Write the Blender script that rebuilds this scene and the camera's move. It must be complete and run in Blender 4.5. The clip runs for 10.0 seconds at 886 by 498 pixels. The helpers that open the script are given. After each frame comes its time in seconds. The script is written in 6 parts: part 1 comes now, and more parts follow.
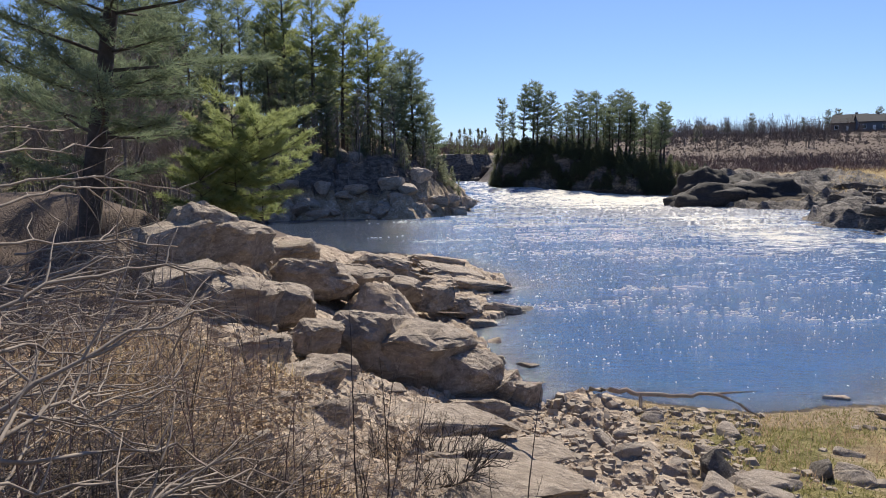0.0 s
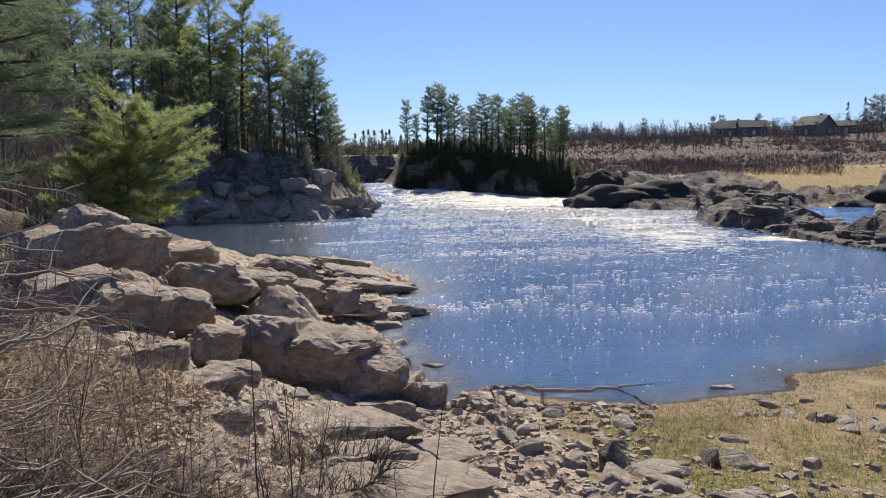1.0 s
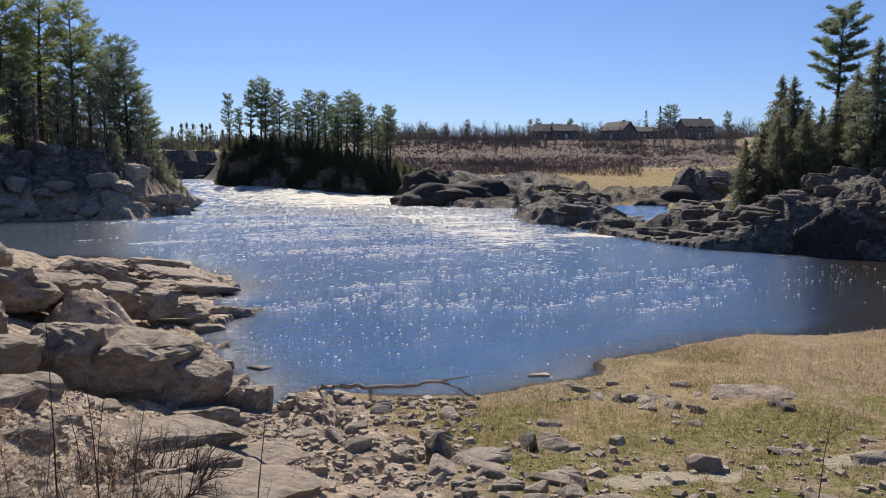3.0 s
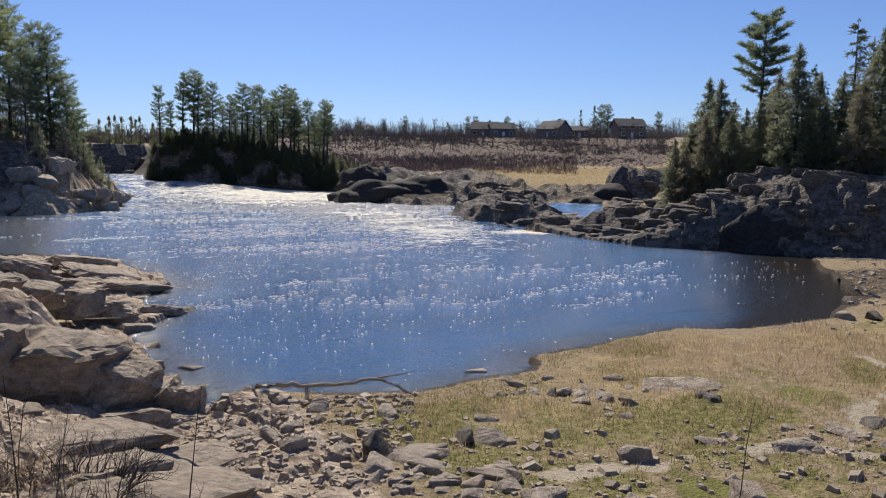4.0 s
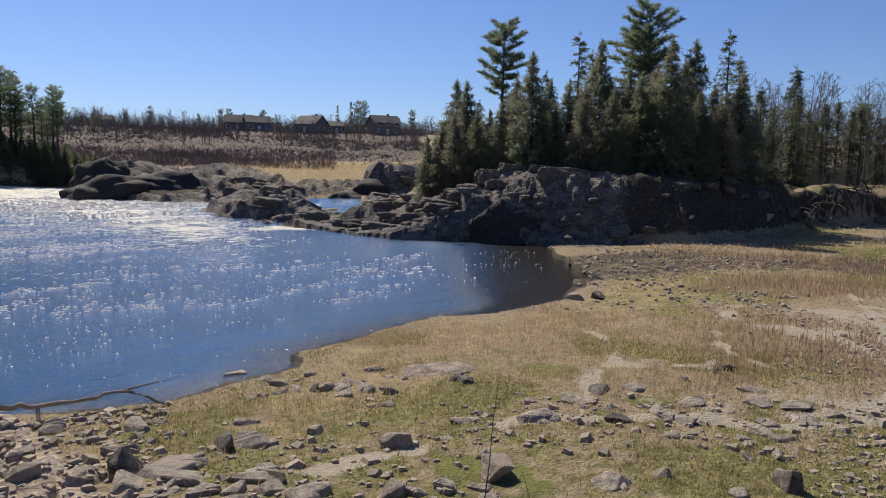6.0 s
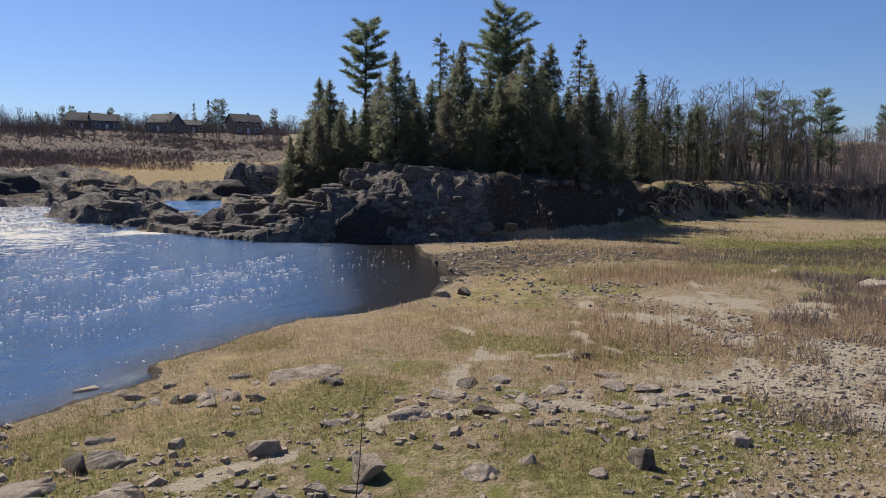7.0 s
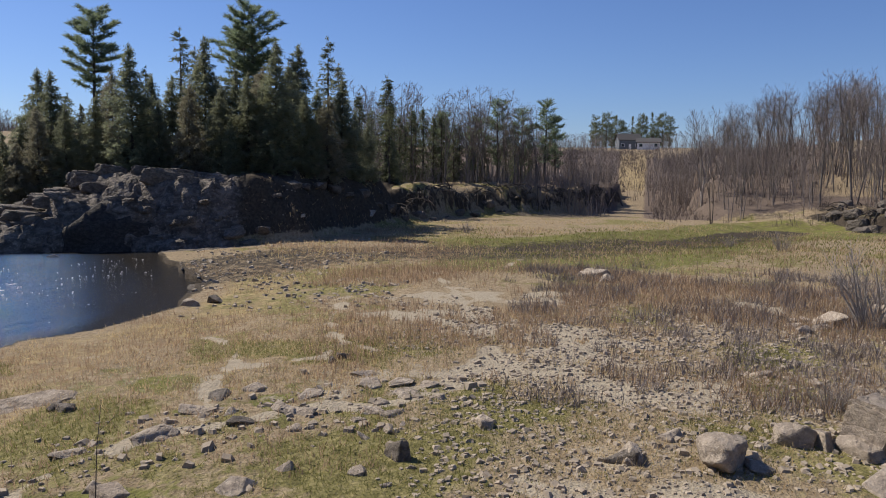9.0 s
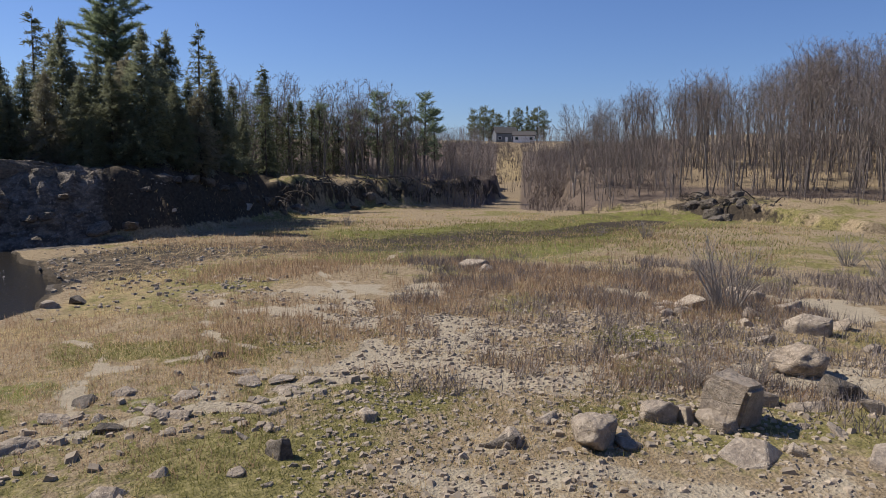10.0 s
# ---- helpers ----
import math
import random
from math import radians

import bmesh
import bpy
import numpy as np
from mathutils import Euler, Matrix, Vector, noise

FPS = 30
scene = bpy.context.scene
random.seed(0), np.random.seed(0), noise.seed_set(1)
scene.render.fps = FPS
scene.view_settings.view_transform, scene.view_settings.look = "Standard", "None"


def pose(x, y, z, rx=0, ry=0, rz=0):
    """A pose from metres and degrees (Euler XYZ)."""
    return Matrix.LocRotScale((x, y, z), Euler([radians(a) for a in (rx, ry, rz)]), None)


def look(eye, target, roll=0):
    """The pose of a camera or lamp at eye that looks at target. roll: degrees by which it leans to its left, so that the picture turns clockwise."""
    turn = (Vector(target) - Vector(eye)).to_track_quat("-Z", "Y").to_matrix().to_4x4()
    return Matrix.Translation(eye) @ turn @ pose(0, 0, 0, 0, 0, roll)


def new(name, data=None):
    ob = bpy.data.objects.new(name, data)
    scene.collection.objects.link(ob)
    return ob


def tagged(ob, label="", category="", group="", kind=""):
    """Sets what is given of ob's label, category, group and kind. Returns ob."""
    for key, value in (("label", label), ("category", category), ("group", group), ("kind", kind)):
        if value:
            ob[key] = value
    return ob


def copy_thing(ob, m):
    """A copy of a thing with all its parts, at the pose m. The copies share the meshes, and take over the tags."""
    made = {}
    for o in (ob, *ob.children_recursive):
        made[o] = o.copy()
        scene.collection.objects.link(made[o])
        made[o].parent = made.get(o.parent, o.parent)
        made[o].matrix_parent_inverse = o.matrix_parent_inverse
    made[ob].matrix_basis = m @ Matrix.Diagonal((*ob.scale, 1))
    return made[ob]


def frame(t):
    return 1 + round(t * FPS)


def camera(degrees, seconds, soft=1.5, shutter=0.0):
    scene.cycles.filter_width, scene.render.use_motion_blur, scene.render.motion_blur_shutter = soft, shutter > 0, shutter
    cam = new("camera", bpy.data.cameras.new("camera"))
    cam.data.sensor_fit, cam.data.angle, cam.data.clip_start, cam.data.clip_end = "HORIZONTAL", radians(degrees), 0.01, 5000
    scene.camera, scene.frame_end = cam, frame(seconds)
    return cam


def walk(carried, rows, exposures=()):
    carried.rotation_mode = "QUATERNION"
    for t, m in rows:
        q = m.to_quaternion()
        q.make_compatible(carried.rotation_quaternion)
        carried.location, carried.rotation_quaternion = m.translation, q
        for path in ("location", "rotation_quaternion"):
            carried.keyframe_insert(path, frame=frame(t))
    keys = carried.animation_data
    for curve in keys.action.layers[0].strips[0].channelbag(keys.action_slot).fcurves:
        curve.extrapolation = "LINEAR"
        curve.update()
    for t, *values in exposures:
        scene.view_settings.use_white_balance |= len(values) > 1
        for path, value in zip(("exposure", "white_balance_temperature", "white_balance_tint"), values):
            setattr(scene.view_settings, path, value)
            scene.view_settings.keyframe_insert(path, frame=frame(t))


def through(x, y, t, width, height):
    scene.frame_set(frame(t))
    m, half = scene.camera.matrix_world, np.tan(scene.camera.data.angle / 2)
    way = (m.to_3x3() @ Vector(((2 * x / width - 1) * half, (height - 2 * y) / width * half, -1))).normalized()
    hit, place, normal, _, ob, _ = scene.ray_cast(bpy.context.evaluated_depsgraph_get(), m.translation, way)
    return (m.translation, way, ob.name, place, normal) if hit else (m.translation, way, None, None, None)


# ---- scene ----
cam = camera(62.4, 10.0, 1.0)
EYE = 4.5
# seconds, yaw, pitch, roll: a person turns on the spot, the camera at arm's length
TURNS = [
    (0.0, 0.0, -5.84, -0.79), (0.5, -3.69, -5.78, -0.67), (1.0, -7.45, -5.81, -0.62), (1.5, -11.15, -5.84, -0.46),
    (2.0, -15.16, -5.86, -0.27), (2.5, -18.48, -5.91, -0.11), (2.7, -19.4, -5.95, -0.02), (3.8, -24.85, -6.22, 0.52),
    (4.0, -25.76, -6.24, 0.61), (4.5, -30.99, -6.23, 0.96), (5.0, -35.81, -6.32, 1.10), (5.5, -40.29, -6.37, 1.08),
    (5.7, -41.8, -6.37, 1.05), (6.8, -52.75, -6.28, 0.6), (7.0, -54.81, -6.26, 0.53), (7.5, -60.31, -6.11, 0.26),
    (8.0, -64.86, -6.01, 0.37), (8.5, -69.31, -5.92, 0.54), (9.0, -73.91, -5.91, 0.56), (9.5, -79.02, -6.03, 0.64),
    (10.0, -83.21, -6.41, 0.55),
]
ARM = 0.167
walk(cam, [(t, pose(-ARM * math.sin(radians(yaw)), ARM * (math.cos(radians(yaw)) - 1), EYE, 90 + pitch, 0, yaw) @ pose(0, 0, 0, 0, 0, roll))
           for t, yaw, pitch, roll in TURNS], exposures=[(0.0, 0.47), (2.5, 0.28), (7.5, 0.16), (10.0, 0.22)])

# ---- world and sun ----
SUN_AZ, SUN_EL = 13.0, 46.0
world = bpy.data.worlds.new("sky")
scene.world = world
world.use_nodes = True
wn = world.node_tree.nodes
sky = wn.new("ShaderNodeTexSky")
sky.sky_type, sky.sun_disc = "NISHITA", False
sky.sun_elevation, sky.sun_rotation = radians(SUN_EL), radians(SUN_AZ)
sky.altitude, sky.air_density, sky.dust_density, sky.ozone_density = 300, 1.0, 0.3, 3.0
wn["Background"].inputs["Strength"].default_value = 0.068
tint = wn.new("ShaderNodeMix")
tint.data_type, tint.blend_type, tint.inputs[0].default_value, tint.inputs[7].default_value = "RGBA", "MULTIPLY", 1.0, (0.81, 0.95, 1.33, 1)
world.node_tree.links.new(sky.outputs[0], tint.inputs[6])
world.node_tree.links.new(tint.outputs[2], wn["Background"].inputs["Color"])
lamp = bpy.data.lights.new("sun", "SUN")
lamp.energy, lamp.angle, lamp.color = 5.0, radians(0.53), (1.0, 0.92, 0.80)
sun = new("sun", lamp)
sun.matrix_world = look((100 * math.sin(radians(SUN_AZ)), 100 * math.cos(radians(SUN_AZ)), 100 * math.tan(radians(SUN_EL))), (0, 0, 0))


# ---- materials ----
class Nodes:
    """A small builder of node materials."""
    def __init__(self, name):
        self.m = bpy.data.materials.new(name)
        self.m.use_nodes = True
        self.t = self.m.node_tree
        self.b = self.t.nodes["Principled BSDF"]
        self.co = self.t.nodes.new("ShaderNodeTexCoord").outputs["Object"]

    def put(self, socket, value):
        if isinstance(value, bpy.types.NodeSocket):
            self.t.links.new(value, socket)
        elif isinstance(value, tuple) and len(value) == 3 and socket.type == "RGBA":
            socket.default_value = (*value, 1)
        else:
            socket.default_value = value

    def set(self, **kw):
        for k, v in kw.items():
            self.put(self.b.inputs[k.replace("_", " ")], v)
        return self

    def coords(self, scale=(1, 1, 1), turn=(0, 0, 0)):
        n = self.t.nodes.new("ShaderNodeMapping")
        self.put(n.inputs["Vector"], self.co)
        n.inputs["Scale"].default_value = scale
        n.inputs["Rotation"].default_value = [radians(a) for a in turn]
        return n.outputs[0]

    def noise(self, scale, detail=4.0, rough=0.6, co=None, warp=0.0):
        n = self.t.nodes.new("ShaderNodeTexNoise")
        self.put(n.inputs["Vector"], co or self.co)
        n.inputs["Scale"].default_value, n.inputs["Detail"].default_value = scale, detail
        n.inputs["Roughness"].default_value, n.inputs["Distortion"].default_value = rough, warp
        return n.outputs[0]

    def voronoi(self, scale, feature="F1", co=None, out="Distance"):
        n = self.t.nodes.new("ShaderNodeTexVoronoi")
        n.feature = feature
        self.put(n.inputs["Vector"], co or self.co)
        n.inputs["Scale"].default_value = scale
        return n.outputs[out]

    def ramp(self, fac, *stops):
        n = self.t.nodes.new("ShaderNodeValToRGB")
        self.put(n.inputs[0], fac)
        e = n.color_ramp.elements
        while len(e) < len(stops):
            e.new(0.5)
        for s, (p, c) in zip(e, stops):
            s.position = p
            s.color = (*c, 1) if isinstance(c, tuple) else (c, c, c, 1)
        return n.outputs[0]

    def mix(self, fac, a, b, how="MIX"):
        n = self.t.nodes.new("ShaderNodeMix")
        n.data_type, n.blend_type = "RGBA", how
        self.put(n.inputs[0], fac), self.put(n.inputs[6], a), self.put(n.inputs[7], b)
        return n.outputs[2]

    def math(self, how, a, b=0.5):
        n = self.t.nodes.new("ShaderNodeMath")
        n.operation = how
        self.put(n.inputs[0], a), self.put(n.inputs[1], b)
        return n.outputs[0]

    def attr(self, name):
        n = self.t.nodes.new("ShaderNodeAttribute")
        n.attribute_name = name
        return n.outputs["Fac"]

    def island(self):
        return self.t.nodes.new("ShaderNodeNewGeometry").outputs["Random Per Island"]

    def chance(self):
        return self.t.nodes.new("ShaderNodeObjectInfo").outputs["Random"]

    def bump(self, height, strength=0.5, distance=0.05):
        n = self.t.nodes.new("ShaderNodeBump")
        n.inputs["Strength"].default_value, n.inputs["Distance"].default_value = strength, distance
        self.put(n.inputs["Height"], height)
        self.put(self.b.inputs["Normal"], n.outputs[0])
        return self


def foliage(name, dark, light, through=0.35):
    """Leaves or needles: colour differs from clump to clump, and some light comes through."""
    n = Nodes(name)
    c = n.mix(n.island(), dark, light)
    c = n.mix(n.math("MULTIPLY", n.noise(0.7, 3), 0.5), c, dark)
    c = n.mix(n.math("MULTIPLY", n.chance(), 0.45), c, tuple(v * k for v, k in zip(dark, (0.95, 0.75, 0.8))))
    n.set(Base_Color=c, Roughness=0.6, Specular_IOR_Level=0.15)
    tr = n.t.nodes.new("ShaderNodeBsdfTranslucent")
    n.put(tr.inputs["Color"], n.mix(0.5, c, tuple(min(1, v * 1.6) for v in light)))
    mx = n.t.nodes.new("ShaderNodeMixShader")
    mx.inputs[0].default_value = through
    n.t.links.new(n.b.outputs[0], mx.inputs[1]), n.t.links.new(tr.outputs[0], mx.inputs[2])
    n.t.links.new(mx.outputs[0], n.t.nodes["Material Output"].inputs["Surface"])
    return n.m


def plain(name, a, b, scale=8.0, rough=0.85, bump=0.3, distance=0.02, island=0.0):
    n = Nodes(name)
    c = n.mix(n.ramp(n.noise(scale, 6), (0.3, 0.0), (0.7, 1.0)), a, b)
    c = n.mix(n.math("MULTIPLY", n.noise(scale * 0.13, 3), 0.5), c, tuple(v * 0.7 for v in a))
    if island:
        c = n.mix(n.math("MULTIPLY", n.island(), island), c, tuple(v * 0.55 for v in a))
    n.set(Base_Color=c, Roughness=rough)
    n.bump(n.noise(scale * 2.5, 6), bump, distance)
    return n.m


def rock_colour(n, pale, mid, deep, size=1.0):
    """Weathered, banded rock with lichen and cracks."""
    bands = n.noise(1.6 * size, 6, 0.65, n.coords((0.8, 1.2, 1.7), (18, 12, 25)), 0.5)
    grain = n.noise(14 * size, 6, 0.7)
    c = n.ramp(bands, (0.28, deep), (0.45, mid), (0.62, pale))
    c = n.mix(n.ramp(grain, (0.35, 0.0), (0.75, 0.7)), c, tuple(v * 0.6 for v in mid))
    lichen = n.ramp(n.noise(5 * size, 5, 0.7), (0.56, 0.0), (0.66, 0.8))
    return n.mix(lichen, c, tuple(min(1, v * 1.15 + 0.01) for v in pale))


def stone_material(name, pale, mid, deep, size=3.0):
    n = Nodes(name)
    n.co = n.t.nodes.new("ShaderNodeNewGeometry").outputs["Position"]
    c = rock_colour(n, pale, mid, deep, size)
    c = n.mix(n.math("MULTIPLY", n.chance(), 0.55), c, tuple(v * 0.8 for v in mid))
    crack = n.ramp(n.voronoi(0.5 * size, "DISTANCE_TO_EDGE", n.coords((0.6, 1.0, 1.8), (20, 15, 30))), (0.0, 1.0), (0.035, 0.0))
    c = n.mix(n.math("MULTIPLY", crack, 0.12), c, tuple(v * 0.5 for v in deep))
    stain = n.ramp(n.noise(0.9 * size, 5, 0.7), (0.48, 0.0), (0.62, 0.65))
    c = n.mix(n.math("MULTIPLY", stain, 0.6), c, tuple(v * 1.3 for v in deep))
    n.set(Base_Color=c, Roughness=0.8, Specular_IOR_Level=0.2)
    h = n.math("ADD", n.noise(5 * size, 9, 0.75), n.math("MULTIPLY", n.voronoi(3 * size), 0.5))
    return n.bump(n.math("SUBTRACT", h, n.math("MULTIPLY", crack, 0.2)), 1.0, 0.05).m


def ground_material():
    """Earth, litter, sand, grass and rock, laid out by the shares stored on the mesh."""
    n = Nodes("ground")
    fine, mid, big = n.noise(30, 6, 0.7), n.noise(6, 5, 0.65), n.noise(0.8, 4, 0.6)
    earth = n.ramp(mid, (0.3, (0.19, 0.142, 0.088)), (0.5, (0.335, 0.26, 0.165)), (0.72, (0.45, 0.365, 0.245)))
    earth = n.mix(n.ramp(fine, (0.35, 0.0), (0.7, 0.65)), earth, (0.12, 0.09, 0.06))
    litter = n.ramp(n.voronoi(22, out="Color"), (0.1, (0.10, 0.068, 0.042)), (0.5, (0.29, 0.21, 0.13)), (0.9, (0.50, 0.40, 0.28)))
    sand = n.ramp(n.math("ADD", n.math("MULTIPLY", fine, 0.5), n.math("MULTIPLY", mid, 0.5)), (0.3, (0.27, 0.225, 0.165)), (0.6, (0.39, 0.335, 0.25)))
    grass = n.ramp(mid, (0.3, (0.085, 0.078, 0.03)), (0.5, (0.185, 0.165, 0.066)), (0.7, (0.30, 0.255, 0.125)))
    # near-black layer: wet mud and dark soil, plus painted shade on rock
    wet = n.ramp(mid, (0.3, (0.03, 0.025, 0.02)), (0.7, (0.095, 0.076, 0.056)))
    rock = rock_colour(n, (0.58, 0.475, 0.36), (0.40, 0.315, 0.235), (0.13, 0.10, 0.075))
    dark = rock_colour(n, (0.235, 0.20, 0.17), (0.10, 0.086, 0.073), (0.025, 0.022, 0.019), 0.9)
    brush = n.ramp(n.noise(0.5, 6, 0.7), (0.3, (0.105, 0.08, 0.066)), (0.7, (0.175, 0.135, 0.108)))
    green = n.ramp(n.noise(1.2, 6, 0.7), (0.3, (0.12, 0.10, 0.05)), (0.5, (0.14, 0.135, 0.045)), (0.7, (0.19, 0.20, 0.055)))
    straw = n.ramp(n.noise(1.5, 6, 0.7), (0.3, (0.17, 0.12, 0.075)), (0.6, (0.36, 0.28, 0.15)))
    c = earth
    edge = n.math("MULTIPLY", n.math("SUBTRACT", n.noise(2.5, 6, 0.7), 0.5), 0.9)
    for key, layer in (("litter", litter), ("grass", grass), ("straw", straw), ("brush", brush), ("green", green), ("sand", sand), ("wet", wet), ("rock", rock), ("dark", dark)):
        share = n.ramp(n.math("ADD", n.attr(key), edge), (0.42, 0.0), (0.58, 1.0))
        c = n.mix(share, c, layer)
    n.set(Base_Color=c, Roughness=n.math("SUBTRACT", 0.92, n.math("MULTIPLY", n.attr("dark"), 0.2)), Specular_IOR_Level=0.1)
    soil = n.math("ADD", n.math("MULTIPLY", fine, 0.5), n.math("MULTIPLY", n.voronoi(16), 0.5))
    crag = n.math("ADD", mid, n.math("ADD", n.math("MULTIPLY", fine, 0.3), n.math("MULTIPLY", n.voronoi(3.0, co=n.coords((0.6, 1.5, 2.5), (15, 10, 25))), 0.8)))
    bare = n.ramp(n.math("ADD", n.attr("rock"), n.attr("dark")), (0.3, 0.0), (0.6, 1.0))
    h = n.math("ADD", n.math("MULTIPLY", soil, n.math("SUBTRACT", 1.0, bare)), n.math("MULTIPLY", crag, n.math("MULTIPLY", bare, 1.6)))
    return n.bump(h, 0.9, 0.06).m


def water_material():
    n = Nodes("river_water")
    co = n.coords((0.8, 2.6, 1), (0, 0, 12))
    small, large = n.noise(2.6, 6, 0.66, co, 0.3), n.noise(0.55, 3, 0.5, co, 0.3)
    streak = n.noise(0.42, 6, 0.74, n.coords((0.75, 1.3, 1), (0, 0, -6)), 0.8)
    fleck = n.noise(2.2, 5, 0.7, n.coords((0.7, 1.2, 1), (0, 0, -4)), 0.5)
    lift = n.math("SUBTRACT", n.attr("foam"), 0.5)
    amount = n.math("ADD", n.math("ADD", n.math("MULTIPLY", streak, 0.5), n.math("MULTIPLY", fleck, 0.55)), n.math("MULTIPLY", lift, 0.42))
    # sun glints painted as white dots in rafts and lines, thicker below the rapids
    raft = n.math("ADD", n.noise(0.35, 4, 0.7, n.coords((0.8, 1.2, 1), (0, 0, -8)), 0.8), n.math("MULTIPLY", lift, 0.55))
    raft = n.ramp(raft, (0.30, 0.0), (0.60, 1.0))
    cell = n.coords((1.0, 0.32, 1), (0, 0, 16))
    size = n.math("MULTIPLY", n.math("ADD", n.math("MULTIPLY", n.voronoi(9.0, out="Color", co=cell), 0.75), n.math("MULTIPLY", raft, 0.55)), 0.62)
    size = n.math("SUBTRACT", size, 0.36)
    glints = n.ramp(n.math("SUBTRACT", size, n.voronoi(9.0, co=cell)), (0.0, 0.0), (0.05, 1.0))
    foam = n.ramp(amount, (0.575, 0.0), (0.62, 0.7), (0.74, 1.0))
    foam = n.math("MAXIMUM", foam, glints)
    # mask darkens the shallows, and paints the cliff's reflection into the pool
    deep = n.mix(n.attr("shoal_reflection"), (0.054, 0.145, 0.32), (0.03, 0.025, 0.018))
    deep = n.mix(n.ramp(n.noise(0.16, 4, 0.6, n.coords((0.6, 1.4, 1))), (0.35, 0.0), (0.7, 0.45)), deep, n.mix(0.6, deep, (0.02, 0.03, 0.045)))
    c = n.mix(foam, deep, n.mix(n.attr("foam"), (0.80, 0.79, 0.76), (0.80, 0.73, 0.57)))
    n.set(Specular_IOR_Level=n.math("SUBTRACT", 0.5, n.math("MULTIPLY", foam, 0.42)))
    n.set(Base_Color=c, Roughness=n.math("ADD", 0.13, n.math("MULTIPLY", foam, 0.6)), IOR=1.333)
    calm = n.math("SUBTRACT", 1.0, n.math("MULTIPLY", n.attr("shoal_reflection"), 0.75))
    n.bump(n.math("MULTIPLY", calm, n.math("ADD", n.math("MULTIPLY", small, 0.6), n.math("ADD", large, n.math("MULTIPLY", foam, 0.3)))), 1.0, 0.26)
    return n.m


M_GROUND = ground_material()
M_WATER = water_material()
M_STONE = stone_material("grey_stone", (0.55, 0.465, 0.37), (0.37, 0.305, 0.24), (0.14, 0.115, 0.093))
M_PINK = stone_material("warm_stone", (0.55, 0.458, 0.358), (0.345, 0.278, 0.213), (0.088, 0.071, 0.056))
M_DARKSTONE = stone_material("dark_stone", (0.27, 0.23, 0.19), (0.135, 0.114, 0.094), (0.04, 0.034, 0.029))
# this black holds the shade of the mound's face and the outcrop's hollow
M_BLACKSTONE = stone_material("shade_black_stone", (0.085, 0.074, 0.066), (0.042, 0.037, 0.033), (0.016, 0.014, 0.013))
M_BARK = plain("dark_bark", (0.045, 0.036, 0.03), (0.11, 0.09, 0.075), 6, 0.95, 0.8, 0.04)
M_GREYBARK = plain("grey_bark", (0.20, 0.17, 0.15), (0.39, 0.345, 0.305), 5, 0.95, 0.5, 0.02)
M_DULLBARK = plain("dull_bark", (0.10, 0.083, 0.072), (0.235, 0.205, 0.18), 5, 0.95, 0.5, 0.02)
M_TWIG = plain("bare_twigs", (0.215, 0.175, 0.155), (0.38, 0.325, 0.29), 3, 0.95, 0.1, 0.01, 0.5)
M_REDTWIG = plain("reddish_twigs", (0.17, 0.11, 0.092), (0.29, 0.20, 0.172), 3, 0.95, 0.1, 0.01, 0.5)
M_SCRUB = plain("field_brush", (0.145, 0.112, 0.094), (0.225, 0.178, 0.152), 0.6, 0.95, 0.1, 0.01, 0.25)
M_DRIFT = plain("bleached_wood", (0.21, 0.168, 0.132), (0.42, 0.35, 0.275), 7, 0.9, 0.5, 0.01, 0.3)
M_STALK = foliage("dry_stalks", (0.21, 0.14, 0.092), (0.38, 0.28, 0.185), 0.5)
M_STRAW = foliage("dead_grass", (0.34, 0.255, 0.13), (0.56, 0.45, 0.26), 0.45)
M_GRASS = foliage("new_grass", (0.10, 0.105, 0.032), (0.25, 0.245, 0.08), 0.35)
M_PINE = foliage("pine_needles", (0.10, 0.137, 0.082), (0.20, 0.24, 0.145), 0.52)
# the pine needles again, with sunlight put into the colour
M_PINELIT = foliage("sunlit_pine_needles", (0.15, 0.185, 0.075), (0.30, 0.34, 0.145), 0.6)
M_CEDAR = foliage("cedar_sprays", (0.125, 0.145, 0.09), (0.245, 0.26, 0.165), 0.5)
M_CEDAR2 = foliage("dull_cedar_sprays", (0.15, 0.145, 0.10), (0.265, 0.25, 0.175), 0.5)
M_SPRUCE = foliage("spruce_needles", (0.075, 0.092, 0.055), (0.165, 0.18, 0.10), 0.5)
M_LEAF = plain("fallen_leaves", (0.40, 0.28, 0.175), (0.72, 0.58, 0.41), 6, 0.9, 0.1, 0.01, 0.6)
# white for real foam and for glints whose light is put into the colour
M_FOAM_GLINT = foliage("foam_and_glint", (0.80, 0.79, 0.74), (0.88, 0.87, 0.84), 0.5)
M_CONCRETE = plain("pale_concrete", (0.6, 0.6, 0.6), (0.75, 0.75, 0.74), 2)
M_SIDING = plain("pale_siding", (0.36, 0.34, 0.31), (0.45, 0.43, 0.40), 1.5)
M_BRICKRED = plain("brown_siding", (0.16, 0.125, 0.105), (0.23, 0.18, 0.15), 1.5)
M_BLUEWALL = plain("slate_siding", (0.10, 0.115, 0.14), (0.16, 0.175, 0.20), 1.5)
M_ROOF = plain("dark_shingles", (0.05, 0.047, 0.047), (0.10, 0.092, 0.09), 3)
M_WHITE = plain("white_trim", (0.7, 0.7, 0.7), (0.8, 0.8, 0.79), 2, 0.6)
M_GLASS = Nodes("window_glass").set(Base_Color=(0.02, 0.025, 0.03), Roughness=0.05).m


